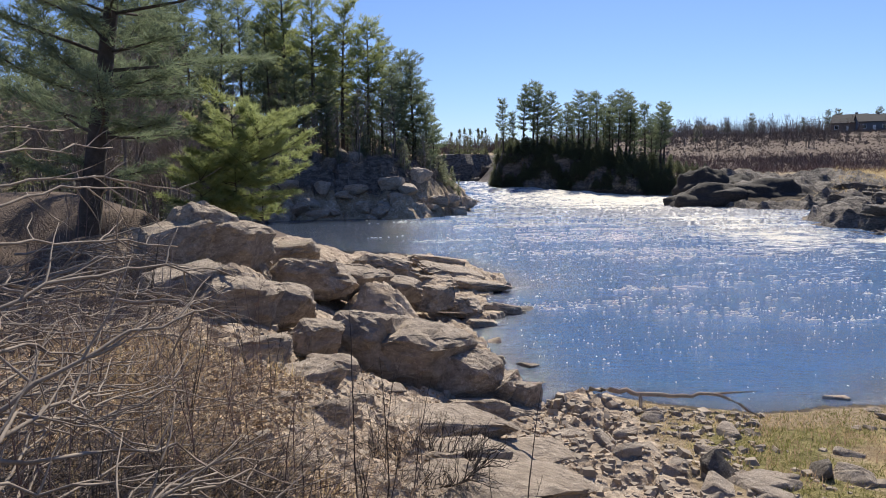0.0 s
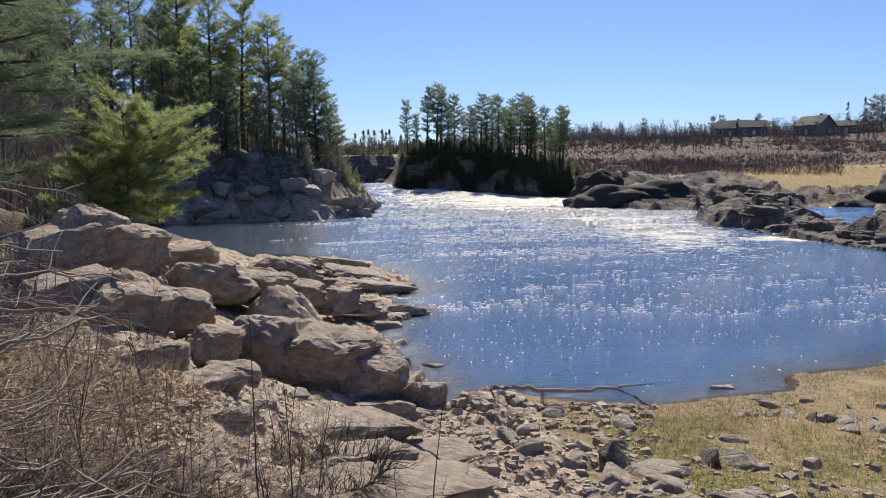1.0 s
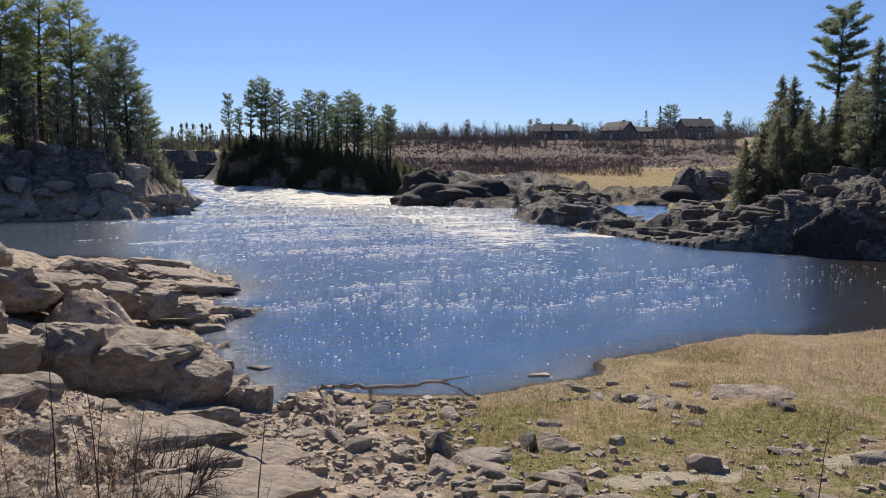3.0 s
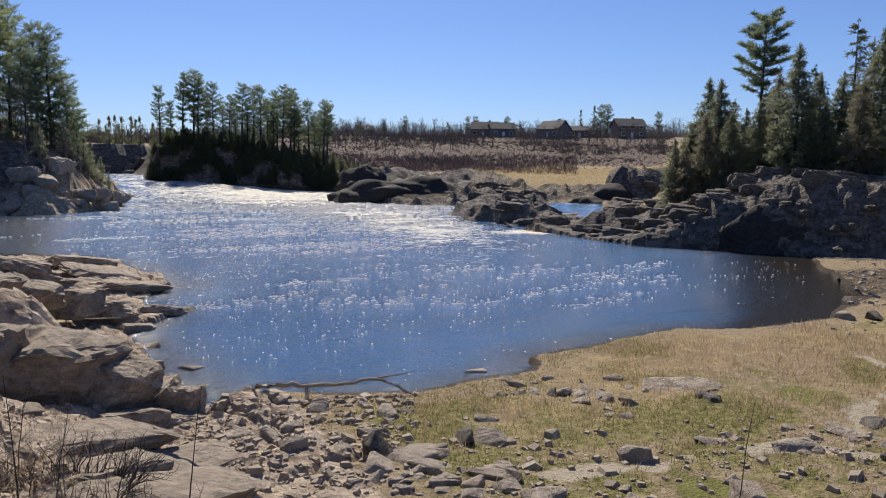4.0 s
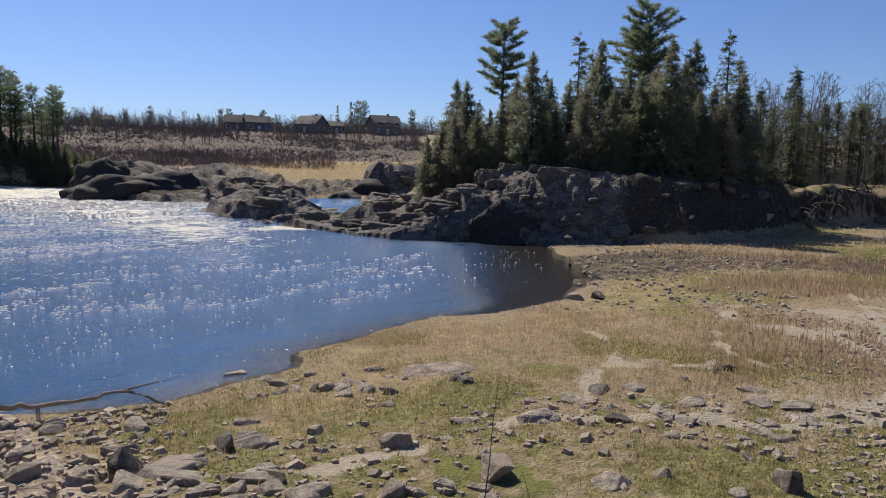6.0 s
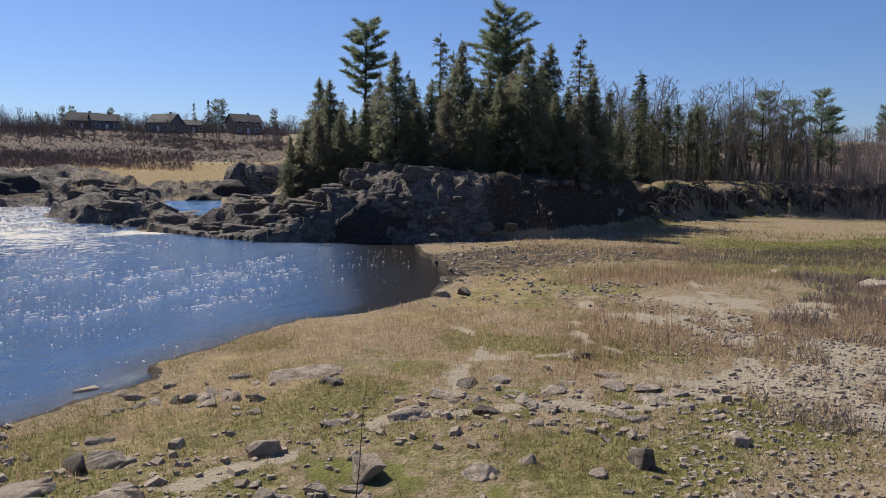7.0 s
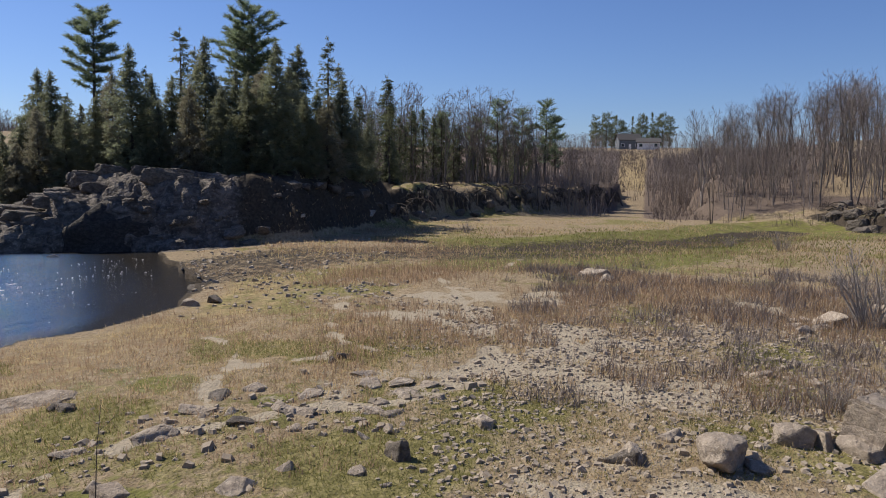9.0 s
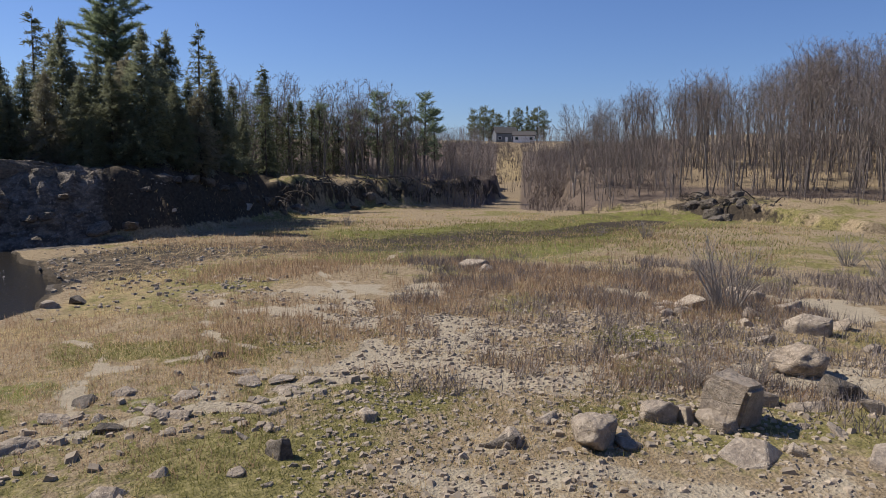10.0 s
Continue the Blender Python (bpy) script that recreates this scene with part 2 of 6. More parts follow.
# ---- shaping helpers ----
def ease(a, b, v):
    t = np.clip((v - a) / (b - a), 0, 1)
    return t * t * (3 - 2 * t)


def scatter(i, j, seed):
    v = np.sin(i * 127.1 + j * 311.7 + seed * 74.7) * 43758.5453
    return v - np.floor(v)


def swell(x, y, seed=0):
    """Smooth value noise, 0 to 1."""
    i, j = np.floor(x), np.floor(y)
    u, v = x - i, y - j
    u, v = u * u * (3 - 2 * u), v * v * (3 - 2 * v)
    a, b = scatter(i, j, seed), scatter(i + 1, j, seed)
    c, d = scatter(i, j + 1, seed), scatter(i + 1, j + 1, seed)
    return (a * (1 - u) + b * u) * (1 - v) + (c * (1 - u) + d * u) * v


def rough(x, y, seed=0, octaves=4):
    return sum(swell(x * 2 ** k, y * 2 ** k, seed + k) / 2 ** (k + 1) for k in range(octaves)) - 0.5


def blocks(x, y, cell, seed, turn=0.0, long=1.0, tilt=0.6):
    """Broken rock: each cell is a tilted slab with its own height; low along the joints."""
    c, s = math.cos(turn), math.sin(turn)
    u, v = (x * c + y * s) / (cell * long), (-x * s + y * c) / cell
    i0, j0 = np.floor(u), np.floor(v)
    best, second, out = np.full(u.shape, 9.0), np.full(u.shape, 9.0), np.zeros(u.shape)
    for di in (-1, 0, 1):
        for dj in (-1, 0, 1):
            i, j = i0 + di, j0 + dj
            cx, cy = i + 0.1 + 0.8 * scatter(i, j, seed), j + 0.1 + 0.8 * scatter(i, j, seed + 1)
            d = np.hypot(u - cx, v - cy)
            val = scatter(i, j, seed + 2) + tilt * ((u - cx) * (scatter(i, j, seed + 3) - 0.5) + (v - cy) * (scatter(i, j, seed + 4) + 0.2))
            near = d < best
            second = np.where(near, best, np.minimum(second, d))
            out = np.where(near, val, out)
            best = np.where(near, d, best)
    return out - 0.5 - 0.35 * (1 - ease(0, 0.14, second - best))


def plan(az, d):
    """A place in the plan by its bearing (degrees to the right of the first view) and distance."""
    return d * math.sin(radians(az)), d * math.cos(radians(az))


# ---- the lie of the land ----
RIVER = np.array([
    (-36, 64), (-22, 50), (-12, 45), (-4, 41), (0.8, 38), (2.2, 33), (2.9, 28.8), (0.9, 26), (1.9, 23.3), (0.7, 21), (1.0, 19),
    (1.4, 16.2), (2.0, 14.5), (3.2, 13.8), (5.6, 12.9), (7.1, 13.2), (8.8, 13.6), (9.6, 14.5), (12.2, 15.1), (14.7, 15.4),
    (16.5, 14.6), (19.3, 14.5), (22, 15.4), (24.8, 16.9), (28.4, 20.3), (34.5, 26.5), (33.7, 30.2), (29.6, 34.6), (29.2, 40),
    (29.6, 47.2), (28.9, 54.1), (33, 66), (41.5, 80), (36.2, 83), (32.5, 96), (43, 118), (44, 132), (24, 138), (10, 140), (12, 170),
    (9, 215), (1, 215), (3, 150), (4, 110), (3.3, 91.4), (1.1, 81.7), (-2.5, 74.5), (-8.4, 75.5), (-20, 74.4), (-32, 72)], float)
STREAM = [(27, 19), (33, 17), (39, 6), (48, -1), (62, -10)]
DIRT = [(4, 9.2), (4.9, 8.6), (5.8, 7.9), (7, 7.7), (8.2, 7.6), (9.6, 7.2), (10.2, 6.4), (11.2, 5.7), (11.6, 4.8), (12.4, 3.8), (13.6, 3.2)]
PATHS = [[(15.9, 3.0), (18.9, 4.3), (24.4, 6.5), (28.5, 8.5)], [(16.1, 10.6), (15.4, 9.7), (14.8, 9.0), (13.1, 8.2), (12, 7.9), (10.3, 6.9)], [(23.1, 9.7), (18.7, 8.5), (16.7, 7.5), (16, 6.9), (15.5, 5.9)],
         [(13.4, 8.2), (14, 7.6), (14.6, 6.8), (16, 6.9)], [(21.5, 4.6), (18.3, 3.7), (16, 3.3), (13.7, 3.6), (12.5, 4.5)], [(42, 0.5), (36, 5.9), (29, 6.1)]]
BANK = np.array([(54, 20.0), (61, 19.5), (70.4, 15), (79.8, 5.6), (100, 3), (140, 40), (100, 85), (60, 62)], float)
SLOPE = np.array([(74, -3), (69.5, -8), (66, -13), (59, -17), (51, -21), (45, -26), (60, -90), (140, -90), (140, -6)], float)
OUTCROP = np.array([(31.5, 28.0), (35, 25.6), (40, 19.8), (56, 19.2), (68, 24), (74, 42), (62, 60), (52, 58), (42, 48), (34.5, 40.5), (30.5, 34)], float)


def from_shore(x, y, edge=RIVER):
    """Metres from the river's edge, minus in the water."""
    far, inside = np.full(x.shape, 1e9), np.zeros(x.shape, bool)
    for (ax, ay), (bx, by) in zip(edge, np.roll(edge, -1, 0)):
        t = np.clip(((x - ax) * (bx - ax) + (y - ay) * (by - ay)) / ((bx - ax) ** 2 + (by - ay) ** 2), 0, 1)
        far = np.minimum(far, np.hypot(x - ax - t * (bx - ax), y - ay - t * (by - ay)))
        cross = (ay > y) != (by > y)
        inside ^= cross & (x < (bx - ax) * (y - ay) / (by - ay + 1e-12) + ax)
    return np.where(inside, -far, far)


def from_line(x, y, pts):
    far = np.full(x.shape, 1e9)
    for (ax, ay), (bx, by) in zip(pts, pts[1:]):
        t = np.clip(((x - ax) * (bx - ax) + (y - ay) * (by - ay)) / ((bx - ax) ** 2 + (by - ay) ** 2), 0, 1)
        far = np.minimum(far, np.hypot(x - ax - t * (bx - ax), y - ay - t * (by - ay)))
    return far


def from_pond(x, y):
    """1 at the rim of the long pool among the far rocks."""
    c, s = math.cos(radians(36.2)), math.sin(radians(36.2))
    return np.hypot(((x - 49) * s + (y - 67) * c) / 12.5, ((x - 49) * c - (y - 67) * s) / 2.6)


def water_level(x, y):
    return 2.35 * ease(97, 150, y) * (1 - ease(8, 44, x)) + 0.5 * (from_pond(x, y) < 1.6)


def dome(x, y, cx, cy, rx, ry, top, turn=0.0, edge=0.55):
    c, s = math.cos(radians(turn)), math.sin(radians(turn))
    u, v = ((x - cx) * c + (y - cy) * s) / rx, (-(x - cx) * s + (y - cy) * c) / ry
    return top * (1 - ease(edge, 1.0, np.hypot(u, v)))


def terrace(h, step, flat=0.55):
    """Layered rock: treads with a steep riser to each layer."""
    f = h / step
    return (np.floor(f) + ease(flat, 1.0, f - np.floor(f))) * step


def land(x, y):
    """Height of the ground, and the shares of what covers it."""
    x, y = np.asarray(x, float), np.asarray(y, float)
    wob = 1.2 * rough(x * 0.35, y * 0.35, 3) * ease(8, 30, np.hypot(x, y))
    s = from_shore(x + wob, y - wob) + 0.35 * rough(x * 1.7, y * 1.7, 5)
    r, az = np.hypot(x, y), np.degrees(np.arctan2(x, y))
    zw = water_level(x, y)
    # flats and beach
    flat = 0.16 + 0.3 * ease(0, 9, s) + 0.25 * rough(x * 0.12, y * 0.12, 8)
    # the bank on which the camera stands, and the rocky headland beside it
    q = 0.978 * x + 0.208 * y
    bank = 2.3 * (1 - ease(-2.5, 5.0, q)) * (1 - 0.2 * ease(8, 30, y))
    bank = np.maximum(bank, dome(x, y, -1, -2.5, 7.0, 6.5, 2.95, 0, 0.36))
    rocky = ease(9, 12, y) * (1 - ease(2.0, 3.6, x + 0.1 * (14 - y))) * (1 - ease(48, 56, y))
    rocky = np.maximum(rocky, ease(5.6, 7.2, y + 0.3 * x) * ease(-2.6, -0.9, x) * (1 - ease(2.8, 3.9, x)) * (1 - ease(14, 16, y)))
    bumps = [(-14.0, 23.5, 10, 7, 4.4, 10), (-6.3, 19.2, 2.6, 2.4, 4.15, 20), (-8.6, 18.5, 3.4, 3, 3.3, 15), (-4.2, 15.0, 1.7, 1.5, 2.75, 15), (-9.5, 21, 4, 3.6, 3.9, 0), (-5.0, 22.5, 3.2, 2.6, 2.45, 0), (-3.2, 25.5, 3.6, 3.2, 1.45, 30),
             (-0.2, 30.5, 3.4, 7, 0.75, 0), (-1.6, 17.9, 2.0, 1.5, 1.8, -35), (0.1, 16.4, 1.5, 1.2, 1.25, -35), (-3.0, 10.8, 1.7, 1.0, 2.3, 20), (-1.9, 13.2, 1.5, 1.1, 1.5, -20), (-16, 22, 9, 9, 4.2, 0), (-22, 38, 12, 14, 3.5, 0)]
    head = np.zeros(x.shape)
    for cx, cy, rx, ry, top, turn in bumps:
        head = np.maximum(head, dome(x, y, cx, cy, rx * 1.12, ry * 1.12, top * 0.93, turn, 0.12))
    low = np.maximum(flat, bank * ease(-0.5, 3.2, s))
    low = np.maximum(low, head * ease(-0.8, 1.6, s))
    # the wooded cliff across the inlet
    left = ease(62, 70, y) * (1 - ease(4, 7, x - 0.03 * (y - 90))) * (1 - ease(112, 150, y) * ease(-30, -5, x))
    cliff = 3.3 * ease(0, 4.5, s) + 0.30 * np.clip(s - 5, 0, 45) + 0.6
    low = low * (1 - left) + (zw + cliff) * left
    # the pine island
    isle = ease(-1, 1.5, s) * (1 - ease(0.8, 1.0, np.hypot((x - 27) / 24, (y - 148) / 16)))
    low = np.maximum(low, isle * (zw + 6.2 - 2.4 * ease(28, 46, x)))
    low = np.maximum(low, dome(x, y, 8, 222, 16, 9, 10.2, 0, 0.6))
    # far bank and fields
    field = np.interp(r, [60, 85, 100, 125, 160, 200, 250, 300, 340, 420, 2500], [0.5, 0.7, 1.4, 3.6, 4.6, 6.8, 12.4, 17.4, 19.4, 21, 24])
    gap = np.interp(r, [72, 85, 110, 160, 350, 2500], [0.4, 0.5, 2.4, 6, 17, 22])
    hill = np.interp(r, [48, 60, 72, 110, 170, 400], [0.4, 0.9, 2.0, 7.0, 12, 15])
    back = np.interp(r, [150, 230, 450, 2500], [6, 9, 17, 24])
    m1, m2, m3 = ease(1, 19, az), ease(56, 68, az), ease(93, 103, az)
    far = back * (1 - m1) + field * m1
    far = far * (1 - m2) + gap * m2
    far = far * (1 - m3) + hill * m3
    wide = ease(140, 175, az) + (1 - ease(-70, -40, az))
    far = far * (1 - np.clip(wide, 0, 1)) + np.interp(r, [20, 60, 300], [1.5, 4, 12]) * np.clip(wide, 0, 1)
    low = np.maximum(low, zw + (far - zw) * ease(-0.5, 7, s) * ease(58, 75, r + 40 * np.clip(wide, 0, 1)) - 4 * (s < -0.5))
    # dark mound, rock flats, the outcrop with the cedars and the cut bank
    low = np.maximum(low, dome(x, y, 40, 92.5, 9.2, 6.4, 1.2, -35, 0.6) * (1 + 0.5 * rough(x * 0.35, y * 0.35, 42) + 0.25 * rough(x * 1.2, y * 1.2, 43)))
    low = np.maximum(low, dome(x, y, 46, 118, 11, 8, 4.8, 0, 0.1) * ease(-1, 1, s))
    out = np.zeros(x.shape)
    for cx, cy, rx, ry, top, turn, edge in ((51, 50, 9, 8, 3.2, -52, 0.2), (62, 70, 8, 6, 4.8, -50, 0.4), (36.4, 30.6, 3.9, 3.3, 3.0, -49, 0.84)):
        out = np.maximum(out, dome(x, y, cx, cy, rx, ry, top, turn, edge))
    inner = -from_shore(x, y, OUTCROP) + 1.8 * rough(x * 0.4, y * 0.4, 33) + 0.7 * rough(x * 1.5, y * 1.5, 34) + 2.6 * (1 - ease(47, 53, az))
    out = np.maximum(out, np.where(inner > 0, 0.3, 0) + 3.9 * ease(-0.4, 3.0 + 10 * (1 - ease(46, 55, az)), inner))
    low = np.maximum(low, out * ease(-0.6, 0.6, s))
    shelf = -from_shore(x, y, BANK) + 4.2 * rough(x * 0.2, y * 0.2, 31) + 0.5 * blocks(x, y, 1.9, 36, 0.1, 1.0, 0.5) + 1.2 * rough(x * 0.9, y * 0.9, 37)
    low = np.maximum(low, (2.3 + 1.5 * rough(x * 0.2, y * 0.2, 40)) * ease(0, 1.5, shelf) + 0.9 * ease(-3.0, 0.4, shelf) * (1 + rough(x * 0.8, y * 0.8, 46)) * (az > 62) * (az < 90) + 0.3 * ease(1, 4, shelf))
    low = np.maximum(low, dome(x, y, 67, -17, 9, 4, 1.9, 20, 0.3) * (1 + 0.9 * rough(x * 0.5, y * 0.5, 47)))
    ledge = -from_shore(x, y, SLOPE) + 5.0 * rough(x * 0.16, y * 0.16, 48) + 1.4 * rough(x * 0.7, y * 0.7, 49)
    low = np.maximum(low, (0.9 + 1.6 * np.clip(rough(x * 0.15, y * 0.15, 50) + 0.2, 0, 1)) * ease(0, 1.2, ledge) + np.interp(r, [60, 72, 110], [0, 0.7, 6.0]) * ease(0, 3, ledge))
    stream = from_line(x, y, STREAM)
    low = np.where((r < 75) & (out < 0.3), low - 0.36 * ease(36, 43, r) * (1 - ease(0.3, 6.0, stream + 3.0 * rough(x * 0.4, y * 0.4, 9))), low)
    pond = from_pond(x, y) + 0.5 * rough(x * 0.4, y * 0.4, 58)
    low = np.where(pond < 1.5, np.minimum(low, 0.2 + 0.9 * ease(0.8, 1.5, pond)), low)
    # rock relief
    m_near = rocky * ease(0.0, 0.5, head + 0.5 * (bank < 2) + 0.6 * (y < 14)) * ease(-1.5, 0, s) * ease(-8.6, -7.4, x + 0.5 * rough(x, y, 18))
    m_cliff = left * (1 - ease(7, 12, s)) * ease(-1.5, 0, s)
    m_out = np.clip(ease(0.4, 1.3, out), 0, 1) * ease(-1, 0.2, s)
    m_flat = ease(17, 20, az) * (1 - ease(38, 42, az)) * ease(50, 58, r) * (1 - ease(0, 13, r - 122 + 22 * ease(29, 33, az))) * ease(-1, 0.2, s) * ease(0.95, 1.6, pond)
    hump = dome(x, y, 40, 92.5, 9.0, 6.8, 1, -35, 0.75)
    m_flat = m_flat * (1 - hump)
    m_isle = np.clip(isle, 0, 1) * (1 - ease(3, 7, s))
    lump = ((blocks(x, y, 1.9, 11, 0.5, 2.0, 1.1) - 0.1) * 0.40 + blocks(x, y, 0.8, 17, 0.6, 2.0, 1.2) * 0.28 + blocks(x, y, 0.33, 19, 0.7, 1.9, 1.1) * 0.11) * m_near * (0.5 + 0.6 * ease(0.8, 2.8, head))
    lump += (blocks(x, y, 2.6, 21, 0.3, 1.6, 0.8) * 1.1 + blocks(x, y, 1.1, 24, 0.3, 1.5) * 0.5) * m_cliff
    layer = low + 1.3 * rough(x * 0.3, y * 0.3, 26) + 0.7 * rough(x * 1.0, y * 1.0, 27) + 0.10 * x - 0.06 * y
    crest = lambda k, seed: 1 - np.abs(2 * swell(x * k + 0.3 * y * k, y * k * 0.6, seed) - 1)
    lump += (0.55 * (terrace(layer, 0.5) - layer) + 0.5 * (crest(0.45, 30) - 0.6) + 0.25 * (crest(1.2, 31) - 0.5) + 1.3 * rough(x * 0.3, y * 0.3, 26) + 0.7 * rough(x * 1.0, y * 1.0, 27) + blocks(x, y, 0.8, 29, 2.25, 2.4, 1.0) * 0.16) * m_out
    level = low + 1.6 * rough(x * 0.25, y * 0.25, 39) + 0.9 * rough(x * 0.8, y * 0.8, 38) + 0.05 * x
    lump += (0.6 * (terrace(level, 0.5) - level) + 2.0 * (crest(0.22, 32) - 0.65) + 1.2 * (crest(0.55, 33) - 0.55) + 0.35 * (crest(1.5, 35) - 0.5) + 1.6 * rough(x * 0.25, y * 0.25, 39) + 0.9 * rough(x * 0.8, y * 0.8, 38) + 0.1) * m_flat
    lump += blocks(x, y, 3.0, 41, 0.2, 1.2, 0.6) * 0.7 * np.maximum(m_isle, dome(x, y, 8, 222, 17, 10, 1, 0, 0.9))
    bare = np.clip(m_near + m_cliff + m_out * (inner < -2.2) + m_flat + m_isle, 0, 1)
    h = low + lump + (1 - bare) * (0.10 * rough(x * 1.3, y * 1.3, 44) * ease(0, 2, s) + 0.6 * rough(x * 0.06, y * 0.06, 45) * ease(70, 120, r))
    bed = zw - 0.12 - 0.9 * ease(0, 6, -s)
    h = np.where(s < 0, np.minimum(bed + np.clip(lump, -0.3, 0.6) * 0.5 * (s > -0.8), h + 0.2), h)
    h = np.where(s < -0.6, np.minimum(h, zw - 0.1), h)
    # covers
    beach = (1 - bare) * (r < 75) * (az > 3)
    patch = rough(x * 0.33, y * 0.33, 51) + 0.4 * rough(x * 1.4, y * 1.4, 52)
    path = np.min([from_line(x, y, p) for p in PATHS] + [from_line(x, y, DIRT) - 0.05 - 0.6 * rough(x, y, 54)], 0)
    cover = {
        "rock": np.clip(m_near + m_out * ease(36, 39, az) * (1 - ease(54, 57, az)) * (r < 70) + 0.5 * m_cliff * (1 - ease(2, 5, s)), 0, 1),
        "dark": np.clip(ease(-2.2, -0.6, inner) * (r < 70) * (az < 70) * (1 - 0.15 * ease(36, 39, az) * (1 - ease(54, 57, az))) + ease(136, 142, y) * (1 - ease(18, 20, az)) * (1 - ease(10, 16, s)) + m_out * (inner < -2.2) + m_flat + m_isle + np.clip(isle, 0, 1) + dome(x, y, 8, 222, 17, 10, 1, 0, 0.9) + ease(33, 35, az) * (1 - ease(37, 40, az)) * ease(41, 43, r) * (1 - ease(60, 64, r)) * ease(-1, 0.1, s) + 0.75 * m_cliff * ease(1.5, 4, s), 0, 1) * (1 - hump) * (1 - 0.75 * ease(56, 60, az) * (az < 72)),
        "litter": ease(0.3, 1.2, bank) * (r < 40) * (1 - bare) + left * (1 - m_cliff) ,
        "sand": beach * np.clip((1 - ease(-0.05, 0.42, path + 0.7 * rough(x * 2, y * 2, 53) + 0.12)) * 0.9 + (0.42 + 0.3 * ease(62, 70, az)) * ease(0.08 - 0.22 * ease(62, 70, az) * (1 - ease(14, 18, r)), 0.28, -patch) * (r < 26), 0, 1),
        "grass": beach * np.clip(0.42 + 1.3 * patch + 0.18 * (az < 70) * (r < 30), 0, 0.9) * ease(0.3, 1.5, s),
        "green": (1 - bare) * np.clip((r < 75) * ease(66, 76, az) * (1 - ease(2.5, 6.5, np.abs(stream - 2.5) + 8 * np.clip(rough(x * 0.2, y * 0.2, 57), -0.3, 1))) * 0.62 + 1.6 * (r < 17) * ease(18, 26, az) * (1 - ease(68, 80, az)) * ease(1.5, 4, s) * (0.12 - 1.5 * patch - 0.03 * np.clip(r - 9, 0, 9)), 0, 0.9),
        "brush": (1 - ease(-8.5, -7, x)) * ease(11, 14, y) * (y < 60) * (1 - bare) + ease(6, 10, az) * (1 - ease(41, 44, az)) * ease(128, 150, r - 40 * ease(29, 34, az)) * (r < 420) * 0.95 + 0.95 * ease(64, 67, az) * (1 - ease(87.0, 87.8, az)) * ease(76, 82, r) * (r < 300) + ease(88.6, 90, az) * ease(68, 74, r) * (1 - bare) * (r < 220) * (1 - 0.75 * ease(97, 104, az) * ease(74, 80, r)),
        # besides wet ground: dark bank earth, and shade painted on mound and outcrop cliff
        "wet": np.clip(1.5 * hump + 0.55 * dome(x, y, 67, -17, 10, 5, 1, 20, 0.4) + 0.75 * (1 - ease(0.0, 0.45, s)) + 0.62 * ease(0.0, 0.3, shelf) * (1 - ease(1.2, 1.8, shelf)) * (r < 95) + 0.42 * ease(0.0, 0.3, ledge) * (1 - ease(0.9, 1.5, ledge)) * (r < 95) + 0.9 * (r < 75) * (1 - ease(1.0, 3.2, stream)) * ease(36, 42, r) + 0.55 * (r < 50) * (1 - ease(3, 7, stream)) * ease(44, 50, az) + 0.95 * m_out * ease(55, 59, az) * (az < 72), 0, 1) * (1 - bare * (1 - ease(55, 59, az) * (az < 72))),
        "straw": 0.52 * (r < 30) * ease(24, 32, az) * (1 - ease(66, 74, az)) * ease(0.3, 0.9, s) * (1 - ease(3, 6, s)) + (r < 140 + 60 * ease(25, 30, az) + 60 * ease(84, 86, az) * (1 - ease(90, 92, az))) * ease(17, 19, az) * (1 - ease(88, 94, az)) * ease(98, 125, r) * (0.28 + 0.7 * ease(24, 32, az) * (1 - ease(185, 215, r)) + 0.3 * ease(82, 86, az)),
    }
    return h, cover, s


def mesh_of(name, verts, faces, material, smooth=False):
    me = bpy.data.meshes.new(name)
    me.from_pydata(verts, [], faces)
    me.materials.append(material)
    if smooth:
        me.shade_smooth()
    me.update()
    return me


def wheel(angles, radii):
    """Points and quads of a sheet laid out in rings."""
    a, r = np.meshgrid(np.radians(angles), radii)
    x, y = (r * np.sin(a)).ravel(), (r * np.cos(a)).ravel()
    n, m = len(angles), len(radii)
    i = (np.arange(m - 1)[:, None] * n + np.arange(n - 1)[None]).ravel()
    return x, y, np.stack([i, i + 1, i + n + 1, i + n], 1)[:, ::-1]


def steps(*spans):
    out = [spans[0][0]]
    for a, b, g in spans:
        while out[-1] < b:
            out.append(out[-1] * (1 + g))
    return np.array(out)


def sheet(name, x, y, z, quads, material, attrs):
    me = bpy.data.meshes.new(name)
    me.vertices.add(len(x)), me.loops.add(4 * len(quads)), me.polygons.add(len(quads))
    me.vertices.foreach_set("co", np.stack([x, y, z], 1).ravel())
    me.loops.foreach_set("vertex_index", quads.ravel().astype(np.int32))
    me.polygons.foreach_set("loop_start", np.arange(0, 4 * len(quads), 4, dtype=np.int32))
    me.polygons.foreach_set("use_smooth", np.ones(len(quads), bool))
    if "rock" in attrs:
        bare = (np.asarray(attrs["rock"]) + attrs["dark"])[quads].max(1) > 0.4
        me.polygons.foreach_set("use_smooth", ~bare)
    for key, values in attrs.items():
        me.attributes.new(key, "FLOAT", "POINT").data.foreach_set("value", np.asarray(values, np.float32))
    me.materials.append(material)
    me.update(calc_edges=True)
    return new(name, me)


